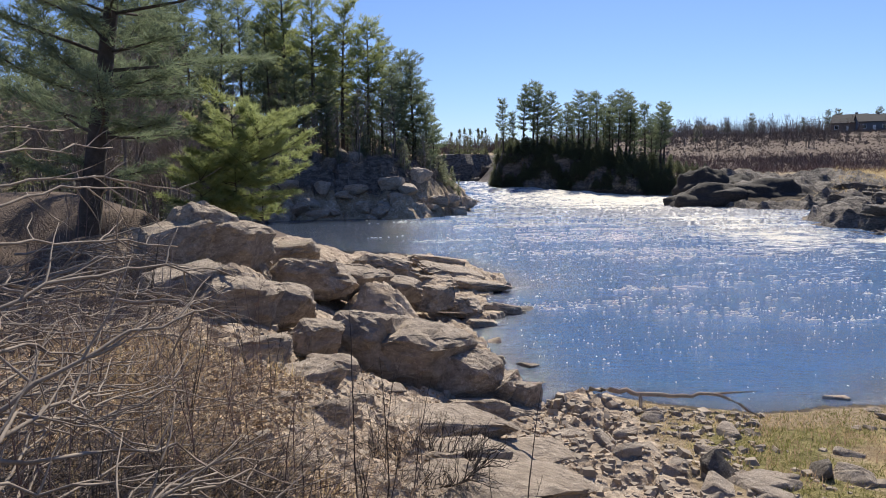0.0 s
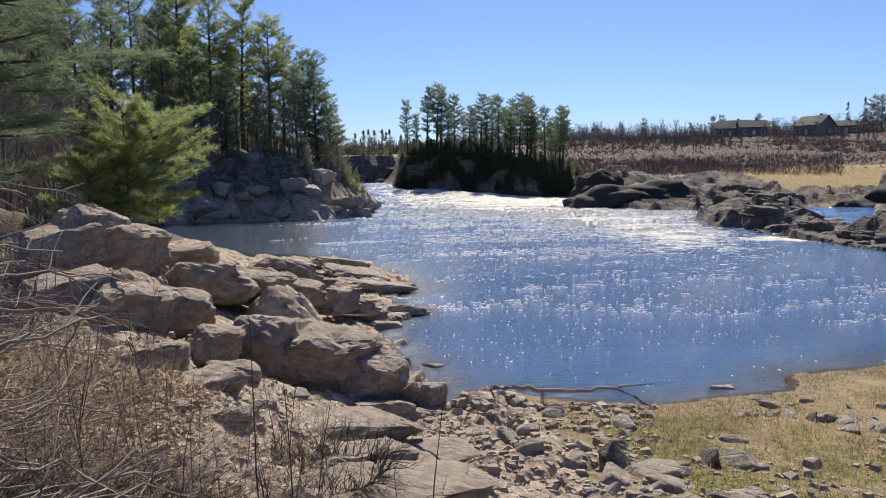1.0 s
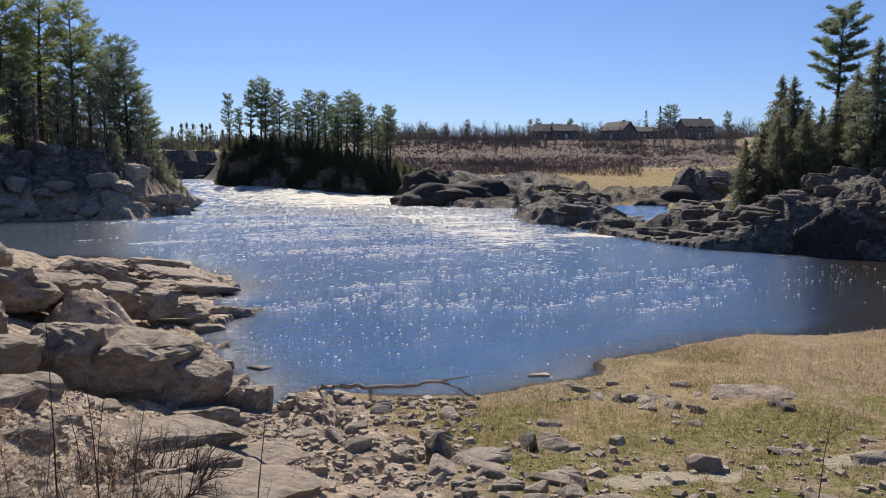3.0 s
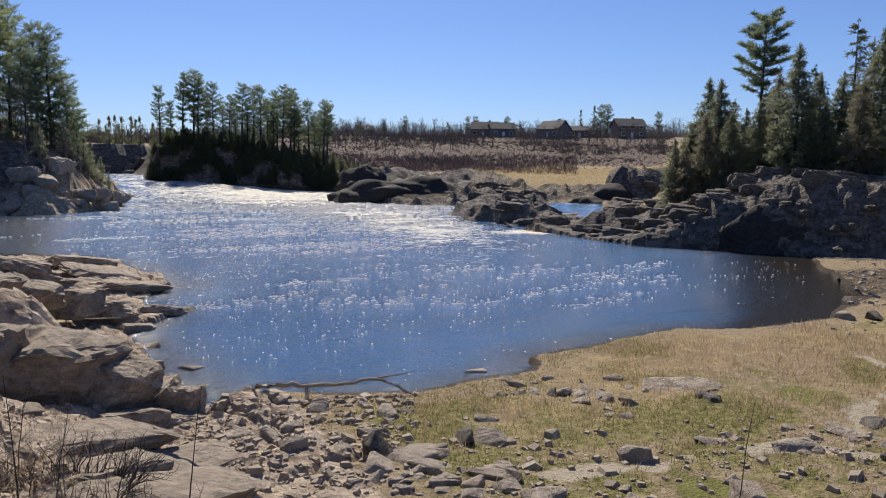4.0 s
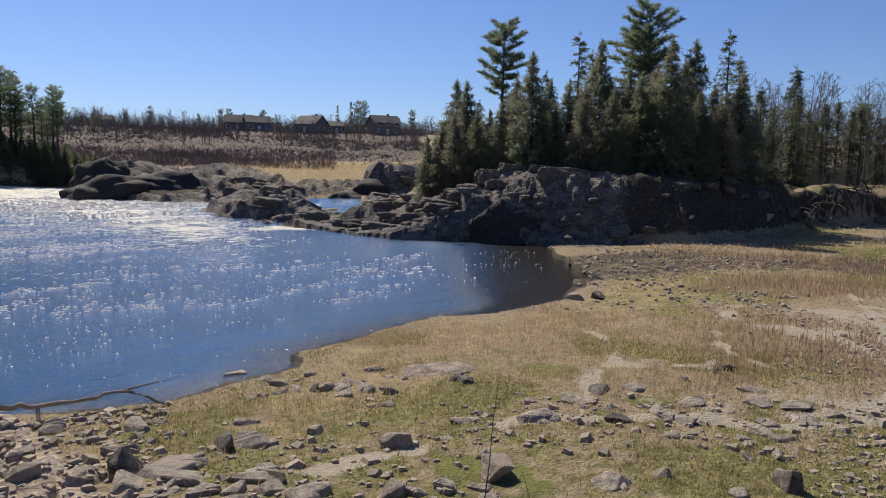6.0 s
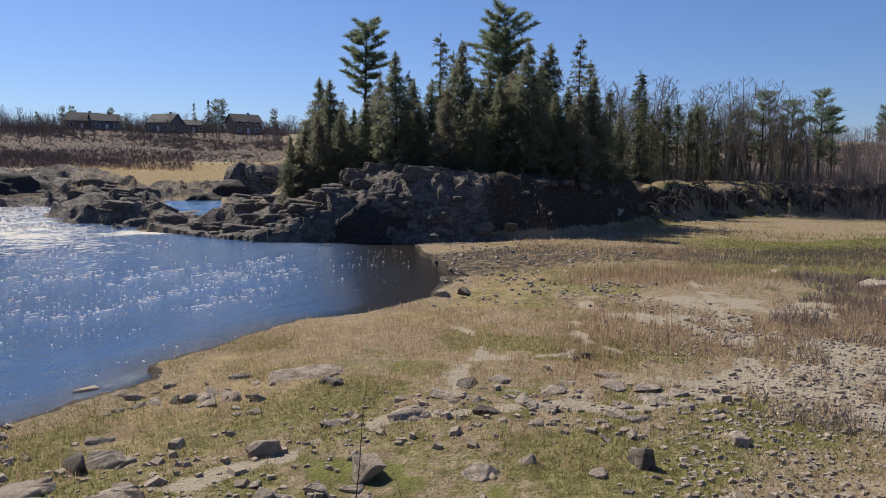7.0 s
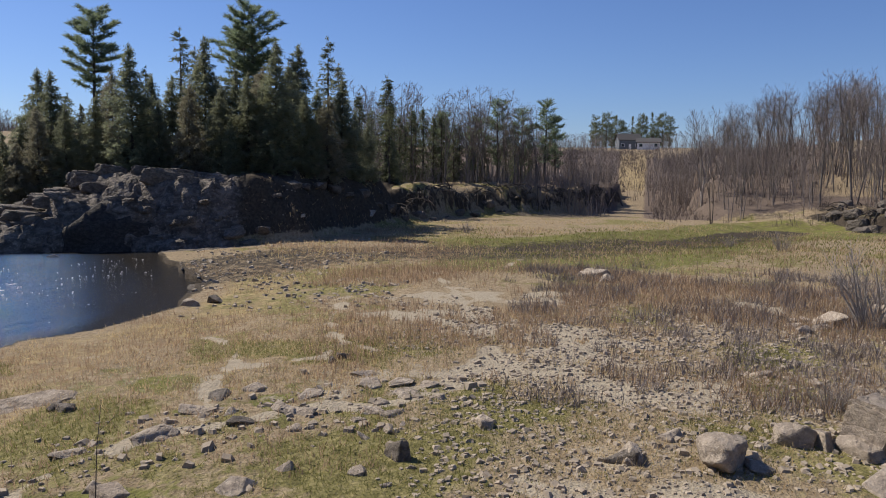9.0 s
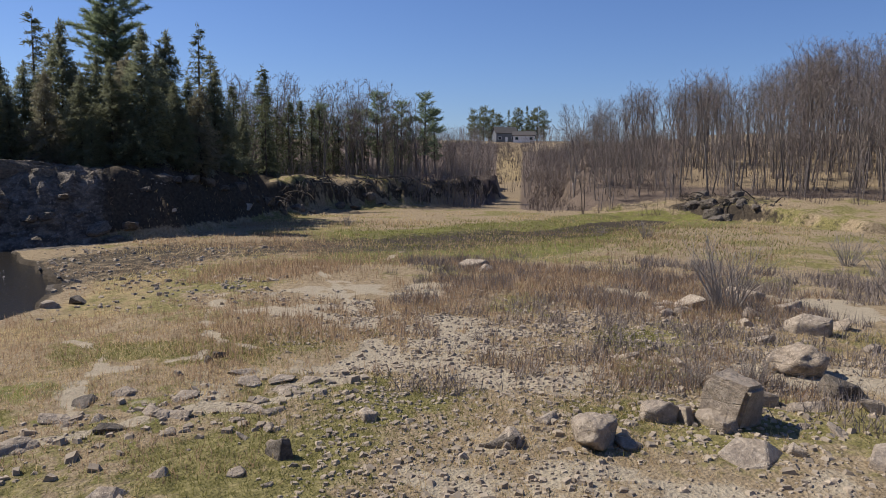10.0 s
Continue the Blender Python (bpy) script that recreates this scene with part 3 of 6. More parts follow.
ANGLES = np.r_[np.arange(-180, -42, 4.0), np.arange(-42, 33, 0.27), np.arange(33, 58, 0.16), np.arange(58, 122, 0.27), np.arange(122, 180.1, 4.0)]
ANGLES[-1] = 180.0
RADII = steps((0.02, 0.6, 0.25), (0.6, 6, 0.035), (6, 40, 0.008), (40, 64, 0.0055), (64, 120, 0.009), (120, 400, 0.014), (400, 4500, 0.06))
gx, gy, gq = wheel(ANGLES, RADII)
gz, covers, _ = land(gx, gy)
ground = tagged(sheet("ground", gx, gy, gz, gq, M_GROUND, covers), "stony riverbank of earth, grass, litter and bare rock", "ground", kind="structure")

GRID = gz.reshape(len(RADII), len(ANGLES))


def height(x, y):
    """Height of the ground sheet at a place."""
    a, r = math.degrees(math.atan2(x, y)), min(max(math.hypot(x, y), RADII[0]), RADII[-1] * 0.999)
    i = min(max(int(np.searchsorted(RADII, r)) - 1, 0), len(RADII) - 2)
    j = min(max(int(np.searchsorted(ANGLES, a)) - 1, 0), len(ANGLES) - 2)
    u, v = (r - RADII[i]) / (RADII[i + 1] - RADII[i]), (a - ANGLES[j]) / (ANGLES[j + 1] - ANGLES[j])
    return float((GRID[i, j] * (1 - v) + GRID[i, j + 1] * v) * (1 - u) + (GRID[i + 1, j] * (1 - v) + GRID[i + 1, j + 1] * v) * u)


wx, wy, wq = wheel(np.arange(-40, 100, 0.5), steps((11, 60, 0.012), (60, 240, 0.02)))
ws = from_shore(wx, wy)
keep = (ws[wq] < 3).any(1) | ((np.hypot(wx, wy)[wq] < 75).all(1) & (np.degrees(np.arctan2(wx, wy))[wq] > 50).all(1)) | (from_pond(wx, wy)[wq] < 1.55).all(1)
wl = water_level(wx, wy)
slope = ease(0.02, 0.5, wl) * (1 - ease(2.3, 2.36, wl) * 0.5)
waz, wr = np.degrees(np.arctan2(wx, wy)), np.hypot(wx, wy)
run = ease(58, 92, wr) * (1 - ease(24, 31, waz)) * ease(-3, 4, waz)
tail = ease(17, 36, wr) * (1 - ease(26, 40, waz)) * ease(-9, 3, waz)
tongue = np.exp(-((waz - np.interp(wr, [38, 60, 100], [29, 23, 15])) / np.interp(wr, [38, 60, 100], [4.5, 6.0, 9.0])) ** 2) * ease(34, 55, wr)
spill = np.exp(-((wx - 29.8) / 3.0) ** 2 - ((wy - 45) / 2.2) ** 2)
foam = np.clip(0.24 + 0.22 * tail + 0.30 * tongue + 0.02 * run + 0.07 * ease(76, 94, wr) * run + 0.06 * slope + 0.55 * spill - 0.1 * ease(36, 46, waz), 0, 0.92)
wz = wl + slope * 1.3 * rough(wx * 0.25, wy * 0.6, 61) + 0.8 * ease(84, 98, wr) * run * rough(wx * 0.4, wy * 0.5, 62)
# beyond the shallows: dark reflection put into the pool's colour; inlet darker too
shoal_reflection = np.clip((1 - ease(0, 2.2, -ws)) * (wr < 45) * 0.8 + ease(43, 50, waz) * ease(20, 26, wr) * 0.95 + 0.8 * (1 - ease(-4, 0, waz)) * ease(34, 42, wr), 0, 1)
tagged(sheet("water", wx, wy, wz, wq[keep], M_WATER, {"foam": foam, "shoal_reflection": shoal_reflection}), "blue rippled river with white foaming rapids", "river", kind="structure")


# ---- builders of things ----
RNG = np.random.default_rng(7)


def thing(name, label, category, group="", m=Matrix()):
    e = new(name)
    e.empty_display_size = 0.2
    e.matrix_basis = m
    return tagged(e, label, category, group)


def part(name, me, parent, label=""):
    ob = new(name, me)
    ob.parent = parent
    return tagged(ob, label)


def stuff(name, me, parent):
    """A part made of twigs or needles past counting."""
    return tagged(part(name, me, parent), kind="stuff")


def stand(x, y, sink=0.1, scale=1.0, turn=0.0, tall=None):
    return Matrix.Translation((x, y, height(x, y) - sink)) @ Matrix.Rotation(turn, 4, "Z") @ Matrix.Diagonal((scale, scale, tall or scale, 1))


class Limbs:
    """Tapered round limbs, gathered into one mesh."""
    def __init__(self):
        self.v, self.f = [], []

    def add(self, pts, r0, r1, sides=5):
        pts = [Vector(p) for p in pts]
        n = len(pts)
        start = len(self.v)
        for i, p in enumerate(pts):
            d = (pts[min(i + 1, n - 1)] - pts[max(i - 1, 0)]).normalized()
            a = d.orthogonal().normalized()
            b = d.cross(a)
            r = r0 + (r1 - r0) * i / (n - 1)
            for k in range(sides):
                w = 2 * math.pi * k / sides
                self.v.append(p + (a * math.cos(w) + b * math.sin(w)) * r)
        for i in range(n - 1):
            for k in range(sides):
                j, k2 = start + i * sides, (k + 1) % sides
                self.f.append((j + k, j + k2, j + sides + k2, j + sides + k))
        self.v.append(pts[-1])
        e = start + (n - 1) * sides
        self.f += [(e + k, e + (k + 1) % sides, len(self.v) - 1) for k in range(sides)]
        return self

    def mesh(self, name, material):
        return mesh_of(name, self.v, self.f, material, True)


def blades(base, way, length, width, rng):
    """Slim triangles from base points along ways: needles, sprays, grass."""
    side = np.cross(way, rng.normal(size=way.shape))
    side /= np.linalg.norm(side, axis=1)[:, None] + 1e-9
    side *= (np.asarray(width) * 0.5)[..., None] if np.ndim(width) else width * 0.5
    tip = base + way * (np.asarray(length)[..., None] if np.ndim(length) else length)
    return np.stack([base - side, base + side, tip], 1).reshape(-1, 3)


def blade_mesh(name, tris, material):
    n = len(tris) // 3
    me = bpy.data.meshes.new(name)
    me.vertices.add(3 * n), me.loops.add(3 * n), me.polygons.add(n)
    me.vertices.foreach_set("co", tris.ravel())
    me.loops.foreach_set("vertex_index", np.arange(3 * n, dtype=np.int32))
    me.polygons.foreach_set("loop_start", np.arange(0, 3 * n, 3, dtype=np.int32))
    me.materials.append(material)
    me.update(calc_edges=True)
    return me


def unit(v):
    return v / (np.linalg.norm(v, axis=-1, keepdims=True) + 1e-9)


def tufts(points, out, size, count, rng, width=0.16, spread=0.8, lift=0.35, plate=1.0):
    """Bunches of needles round points, leaning along out; a small plate lays them level."""
    level = np.array([1, 1, plate])
    p = np.repeat(points, count, 0) + rng.normal(size=(len(points) * count, 3)) * size * 0.25 * level
    w = unit(np.repeat(out, count, 0) + rng.normal(size=p.shape) * spread * level + np.array([0, 0, lift]))
    ln = size * rng.uniform(0.6, 1.2, len(p))
    return blades(p, w, ln, ln * width, rng)


def bend(a, way, length, n, droop, rng, wiggle=0.06):
    pts, p, d = [np.array(a, float)], np.array(a, float), np.array(way, float)
    for _ in range(n):
        d = unit(d + np.array([0, 0, -droop / n]) + rng.normal(size=3) * wiggle)
        p = p + d * length / n
        pts.append(p)
    return pts


def pine(h, seed, material, bare=0.35, reach=0.2, whorls=18, per=4, size=0.5, needles=7, grow=1.0, label="", group="", sides=6, stout=1.0, fine=0.16, plate=0.45, peak=0.35, split=False):
    """A white pine: straight dark trunk, level limbs in whorls that carry flat plumes of needles."""
    rng = np.random.default_rng(seed)
    t = thing("pine_tree", label, "tree", group)
    wood, limbs, lines = Limbs(), Limbs(), []
    lean = rng.normal(size=2) * 0.02
    trunk = [(lean[0] * z * z * h + 0.05 * math.sin(3 * z + seed), lean[1] * z * z * h, z * h) for z in np.linspace(0, 0.98, 9)]
    wood.add(trunk, (0.016 * h + 0.03) * stout, 0.012, sides + 2)
    pts, outs = [], []
    for i in range(whorls):
        z = bare + (0.97 - bare) * (i + rng.uniform(-0.3, 0.3)) / whorls
        z = min(max(z, bare * 0.9), 0.985)
        fz = (z - bare) / (1 - bare)
        size_here = reach * h * (min(1.0, 0.35 + 0.65 * fz / peak) if fz < peak else ((1 - fz) / (1 - peak)) ** 0.55 * 0.88 + 0.12)
        base = np.array([np.interp(z * h, [q[2] for q in trunk], [q[k] for q in trunk]) for k in (0, 1)] + [z * h])
        for k in range(per):
            if rng.random() < 0.22:
                continue
            a = 2 * math.pi * (k + rng.uniform(-0.35, 0.35)) / per + i * 1.3
            ln = size_here * rng.uniform(0.4, 1.25)
            way = np.array([math.cos(a), math.sin(a), 0.10 + 0.55 * fz ** 2])
            root = base + np.array([0, 0, rng.normal() * 0.35 * (1 - bare) * h / whorls])
            line = bend(root, way, ln, 5, -0.25, rng)
            if split:
                lines.append((line, 0.004 * h * (1 - 0.6 * fz) + 0.006))
            else:
                limbs.add(line, 0.004 * h * (1 - 0.6 * fz) + 0.006, 0.005, 4)
            m = max(3, int(grow * ln / (size * 0.42)))
            for u in np.linspace(0.3, 1.0, m):
                c = np.array([np.interp(u * 5, range(6), [q[j] for q in line]) for j in range(3)])
                side = np.array([-math.sin(a), math.cos(a), 0]) * rng.normal() * ln * 0.22 * (1.15 - u)
                pts.append(c + side)
                outs.append(way * 0.7 + side * 0.5)
    pts.append(np.array([trunk[-1][0], trunk[-1][1], h * 0.97])), outs.append(np.array([0, 0, 1.0]))
    part("trunk", wood.mesh("trunk", M_BARK), t)
    for line, r in lines:
        part("limb", Limbs().add(line, r, 0.005, 5).mesh("limb", M_BARK), t)
    if not lines:
        stuff("limb", limbs.mesh("limb", M_BARK), t)
    stuff("crown", blade_mesh("crown", tufts(np.array(pts), np.array(outs), size, needles, rng, fine, 0.8, 0.3, plate), material), t)
    return t


def cedar(h, seed, material, label, group="", girth=0.26, n=170, size=0.27, category="tree", gap=0.13, each=5, dead=0):
    """A white cedar: a soft ragged cone of level branches with hanging flat sprays, and dead twigs low down."""
    rng = np.random.default_rng(seed)
    t = thing("cedar_tree", label, category, group)
    sway = rng.normal(size=2) * 0.02 * h
    wood, limbs = Limbs().add([(0, 0, 0), (sway[0], sway[1], 0.5 * h), (0, 0, 0.98 * h)], 0.012 * h + 0.03, 0.012, 6), Limbs()
    pts, outs = [], []
    lobe = rng.uniform(0, 6.3, 3)
    for z in np.sort(rng.beta(1.0, 1.25, n)) * 0.93 + 0.04:
        a = rng.uniform(0, 2 * math.pi)
        ln = girth * h * (1 - z) ** 0.8 * rng.uniform(0.5, 1.15) * (1 + 0.22 * math.sin(2 * a + lobe[0] + 6 * z) + 0.16 * math.sin(11 * z + lobe[1])) * min(1, 0.55 + 3 * z) + 0.10
        way = unit(np.array([math.cos(a), math.sin(a), rng.uniform(0.0, 0.55)]))
        base = np.array([*(sway * 4 * z * (1 - z)), z * h])
        line = np.array(bend(base, way, ln, 3, 0.45, rng))
        limbs.add(line, 0.008 + 0.014 * (1 - z), 0.004, 3)
        side = np.array([-way[1], way[0], 0])
        for u in np.arange(0.25, 1.01, gap / ln):
            k = min(int(u * 3), 2)
            c = line[k] + (line[k + 1] - line[k]) * (u * 3 - k)
            pts.append(c + rng.normal(size=3) * 0.06), outs.append(way * 0.55 + side * rng.normal() * 0.6 + np.array([0, 0, -0.35]))
    for z in rng.uniform(0.88, 0.99, 20):
        pts.append(np.array([*rng.normal(size=2) * 0.03, z * h])), outs.append(np.array([0, 0, 1.5]))
    for _ in range(dead):
        a, z = rng.uniform(0, 6.3), rng.uniform(0.03, 0.35)
        limbs.add(bend((0, 0, z * h), unit(np.array([math.cos(a), math.sin(a), rng.uniform(-0.1, 0.5)])), girth * h * rng.uniform(0.8, 1.25), 4, 0.1, rng, 0.12), 0.012, 0.003, 3)
    part("trunk", wood.mesh("trunk", M_BARK), t)
    stuff("limb", limbs.mesh("limb", M_BARK), t)
    stuff("crown", blade_mesh("crown", tufts(np.array(pts), np.array(outs), size, each, rng, 0.26, 0.55, 0.0), material), t)
    return t


def spruce(h, seed, material, label, group="", girth=0.17, layers=26, needles=4):
    """A spruce or hemlock: pointed, in drooping tiers with gaps."""
    rng = np.random.default_rng(seed)
    t = thing("spruce_tree", label, "tree", group)
    wood, limbs = Limbs().add([(0, 0, 0), (0.02, 0.01, 0.5 * h), (0, 0, 0.99 * h)], 0.013 * h + 0.03, 0.01, 6), Limbs()
    pts, outs = [], []
    for i in range(layers):
        z = 0.07 + 0.9 * (i / layers) ** 0.95
        for k in range(6):
            if rng.random() < 0.22:
                continue
            a = rng.uniform(0, 2 * math.pi)
            ln = girth * h * (1 - z) ** 0.8 * rng.uniform(0.55, 1.15) + 0.1
            way = np.array([math.cos(a), math.sin(a), 0.15 - 0.35 * (1 - z)])
            line = bend((0, 0, z * h), way, ln, 3, 0.25, rng)
            limbs.add(line, 0.012 + 0.02 * (1 - z), 0.004, 3)
            for u in np.linspace(0.2, 1, max(3, int(ln / 0.2))):
                c = np.array([np.interp(u * 3, range(4), [v[j] for v in line]) for j in range(3)])
                pts.append(c), outs.append(way + np.array([0, 0, -0.25]))
    pts.append(np.array([0, 0, 0.97 * h])), outs.append(np.array([0, 0, 1.5]))
    part("trunk", wood.mesh("trunk", M_BARK), t)
    stuff("limb", limbs.mesh("limb", M_BARK), t)
    stuff("crown", blade_mesh("crown", tufts(np.array(pts), np.array(outs), 0.27, needles + 3, rng, 0.24, 0.6, 0.0), material), t)
    return t


def bare_tree(h, seed, bark, twig, label, group="", stems=1, fork=0.35, name="bare_tree", limbs_each=20, twigs=9, slim=1.0, spread=0.2, haze=1.0):
    """A leafless hardwood: one or more leaders that carry ascending limbs, side twigs and a fine haze of shoots."""
    rng = np.random.default_rng(seed)
    t = thing(name, label, "tree", group)
    limbs, base, ways, lens = Limbs(), [], [], []

    def along(line, u):
        k = min(int(u * (len(line) - 1)), len(line) - 2)
        return line[k] + (line[k + 1] - line[k]) * (u * (len(line) - 1) - k)

    def leader(p, way, ln, r, low):
        line = bend(p, way, ln, 6, -0.10, rng, 0.05)
        for i in range(limbs_each):
            u = low + (0.98 - low) * (i + rng.random()) / limbs_each
            a = rng.uniform(0, 6.3)
            out = spread * h * (0.30 + 0.7 * math.sin(math.pi * min(1, (u - low) / (1 - low) * 0.8 + 0.2))) * rng.uniform(0.5, 1.2)
            w = unit(np.array([math.cos(a), math.sin(a), rng.uniform(0.45, 1.3)]))
            limb = bend(along(line, u), w, out, 3, -0.35, rng, 0.10)
            limbs.add(limb, r * (1.05 - u) * 0.42 + 0.004, 0.004, 3)
            for v in np.linspace(0.2, 1.0, twigs):
                c, side = along(limb, v), unit(w + rng.normal(size=3) * 0.55 + np.array([0, 0, 0.25]))
                ln2 = out * rng.uniform(0.22, 0.5)
                for f in (0.0, 0.35, 0.7):
                    base.append(c + side * ln2 * f), ways.append(unit(side + rng.normal(size=3) * (0.1 + 0.6 * f))), lens.append(ln2 * (1 - 0.4 * f))
        return line

    for s in range(stems):
        a = rng.uniform(0, 6.3)
        o = np.array([math.cos(a), math.sin(a), 0]) * (0.03 * h if stems > 1 else 0)
        r = (h * 0.0095 + 0.015) * slim
        way = unit(np.array([o[0] * 0.25, o[1] * 0.25, 1.0]) + rng.normal(size=3) * 0.045)
        if rng.random() < 0.5:
            line = leader(o, way, h * rng.uniform(0.85, 1.0), r, fork)
            part("trunk", Limbs().add(line, r, 0.012, 6).mesh("trunk", bark), t)
        else:
            k = rng.uniform(fork, fork + 0.2)
            line = bend(o, way, h * k, 3, 0.0, rng, 0.04)
            part("trunk", Limbs().add(line, r, r * 0.72, 6).mesh("trunk", bark), t)
            for b in (-1, 1):
                w = unit(line[-1] - line[-2])
                w = unit(w + b * np.array([math.cos(a + 1.3), math.sin(a + 1.3), 0]) * rng.uniform(0.12, 0.3))
                up = leader(line[-1], w, h * (1 - k) * rng.uniform(0.8, 1.0), r * 0.7, 0.12)
                part("trunk", Limbs().add(up, r * 0.66, 0.01, 5).mesh("trunk", bark), t)
    stuff("limb", limbs.mesh("limb", bark), t)
    stuff("spray", blade_mesh("spray", blades(np.array(base), np.array(ways), np.array(lens), (0.016 + 0.0011 * h) * haze, rng), twig), t)
    return t


def boulder_mesh(name, seed, material, cuts=9, sub=2, flat=1.0, worn=0.12, lumpy=0.10):
    """A stone: a ball cut by random planes, worn at its edges."""
    rng = np.random.default_rng(seed)
    bm = bmesh.new()
    bmesh.ops.create_icosphere(bm, subdivisions=sub, radius=1)
    planes = [(unit(rng.normal(size=3)), rng.uniform(0.52, 0.85)) for _ in range(cuts)]
    for v in bm.verts:
        p = np.array(v.co)
        for n, d in planes:
            over = p @ n - d
            if over > 0:
                p = p - n * over * (1 - worn)
        p *= 1 + lumpy * noise.noise(Vector(p * 2.3 + seed * 3.1)) + 0.4 * lumpy * noise.noise(Vector(p * 6.0 + seed))
        v.co = (p[0], p[1], p[2] * flat)
    me = bpy.data.meshes.new(name)
    bm.to_mesh(me), bm.free()
    me.materials.append(material)
    if lumpy > 0.12:
        me.shade_smooth()
    return me


def place(make, spots, group_kw=None):
    """Stands copies of a few models on spots (x, y, scale, tall)."""
    for i, (x, y, s, tall) in enumerate(spots):
        model, used = make[i % len(make)]
        m = stand(x, y, 0.15, s, i * 2.4, s * tall)
        if used[0]:
            copy_thing(model, m)
        else:
            model.matrix_basis, used[0] = m, True


def grove(name, makes, spots, label, category="tree"):
    """Copies that stand too far off to be told apart, joined into one mesh."""
    co, loops, starts, mats, mat_of = [], [], [], [], []
    nv = nl = 0
    for i, (x, y, s, tall) in enumerate(spots):
        m = stand(x, y, 0.15, s, i * 2.4, s * tall)
        rot, off = np.array(m.to_3x3()), np.array(m.translation)
        for ob in makes[i % len(makes)][0].children:
            me = ob.data
            v = np.empty(3 * len(me.vertices))
            me.vertices.foreach_get("co", v)
            l = np.empty(len(me.loops), np.int32)
            me.loops.foreach_get("vertex_index", l)
            st = np.empty(len(me.polygons), np.int32)
            me.polygons.foreach_get("loop_start", st)
            if me.materials[0] not in mats:
                mats.append(me.materials[0])
            co.append(v.reshape(-1, 3) @ rot.T + off), loops.append(l + nv), starts.append(st + nl)
            mat_of.append(np.full(len(st), mats.index(me.materials[0]), np.int32))
            nv, nl = nv + len(me.vertices), nl + len(l)
    me = bpy.data.meshes.new(name)
    starts = np.concatenate(starts)
    me.vertices.add(nv), me.loops.add(nl), me.polygons.add(len(starts))
    me.vertices.foreach_set("co", np.concatenate(co).ravel())
    me.loops.foreach_set("vertex_index", np.concatenate(loops))
    me.polygons.foreach_set("loop_start", starts)
    for mt in mats:
        me.materials.append(mt)
    me.polygons.foreach_set("material_index", np.concatenate(mat_of))
    me.update(calc_edges=True)
    return tagged(new(name, me), label, category, kind="stuff")


def models(*made):
    return [(m, [False]) for m in made]


# ---- the pine island ----
isle_models = models(*[pine(14.6, 100 + i, M_PINE, bare=0.27 + 0.07 * (i % 3), reach=0.155, whorls=14, per=6, size=0.58, needles=11, plate=0.6, peak=0.45,
                            label="tall white pine with a bare lower trunk on the rocky island", group="island pines") for i in range(5)])
rng = np.random.default_rng(21)
spots = [(*plan(az + rng.uniform(-0.15, 0.15), d), s, 1.0) for az, d, s in (
    (4.7, 143, 0.74), (6.3, 146, 0.95), (7.0, 149, 1.02), (7.5, 146, 0.94), (8.4, 152, 0.93), (9.0, 147, 0.83), (9.6, 150, 0.8), (10.6, 148, 0.9), (11.2, 150, 1.0),
    (11.8, 145, 0.98), (12.9, 149, 1.03), (13.4, 146, 1.03), (13.9, 152, 1.02), (14.4, 148, 0.98), (15.3, 147, 0.98), (15.8, 151, 0.97), (16.6, 146, 0.95), (16.9, 150, 0.92), (7.9, 151, 0.8), (10.1, 153, 0.78), (10.9, 146, 0.85), (12.3, 152, 0.85), (13.1, 153, 0.95), (14.8, 152, 0.82), (5.6, 150, 0.7), (16.2, 153, 0.9))]
place(isle_models, spots)
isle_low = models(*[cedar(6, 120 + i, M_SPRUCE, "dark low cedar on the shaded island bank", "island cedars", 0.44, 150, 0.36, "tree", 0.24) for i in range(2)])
# the two front rows are added to darken the bank in place of shade
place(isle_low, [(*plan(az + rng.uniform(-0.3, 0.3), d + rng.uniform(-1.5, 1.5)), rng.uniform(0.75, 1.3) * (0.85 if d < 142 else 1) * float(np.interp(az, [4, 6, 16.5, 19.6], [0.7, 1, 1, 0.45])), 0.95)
                 for d, n in ((140.0, 80), (141.4, 70), (143.5, 56), (147, 44), (152, 34)) for az in np.linspace(4.0, 19.4, n)])

# ---- the wooded cliff across the inlet ----
cliff_pines = models(*[pine(14, 140 + i, M_PINE, bare=0.1, reach=0.22, whorls=20, per=6, size=0.62, needles=8,
                            label="dense white pine on the shaded cliff", group="cliff pines") for i in range(3)])
place(cliff_pines, [(*plan(az, d), s, t) for az, d, s, t in (
    (-2.2, 92, 0.98, 1.0), (-3.0, 95, 1.0, 1.05), (-1.1, 92, 0.72, 1.0), (-0.6, 96, 0.55, 1), (-4.6, 97, 1.0, 1.15), (-9.5, 100, 1.1, 1.2), (-13, 96, 1.0, 1.2), (-16.5, 95, 1.05, 1.2),
    (-20, 92, 1.0, 1.2), (-24, 92, 1.0, 1.2), (-28, 94, 1.1, 1.2), (-33, 90, 1.1, 1.2), (-37, 88, 1.1, 1.2), (-22, 82, 0.8, 1)) + ((-30, 80, 0.9, 1), (-18, 86, 0.7, 1), (-3.6, 88, 0.8, 1), (-6.6, 90, 0.8, 1), (-8.8, 88, 0.75, 1), (-11, 90, 0.85, 1), (-14.5, 88, 0.8, 1), (-12.4, 104, 1.1, 1.2), (-15, 106, 1.1, 1.2), (-7, 106, 1.0, 1.2), (-18.6, 104, 1.1, 1.2), (-22, 104, 1.1, 1.2), (-26, 100, 1.1, 1.2))])
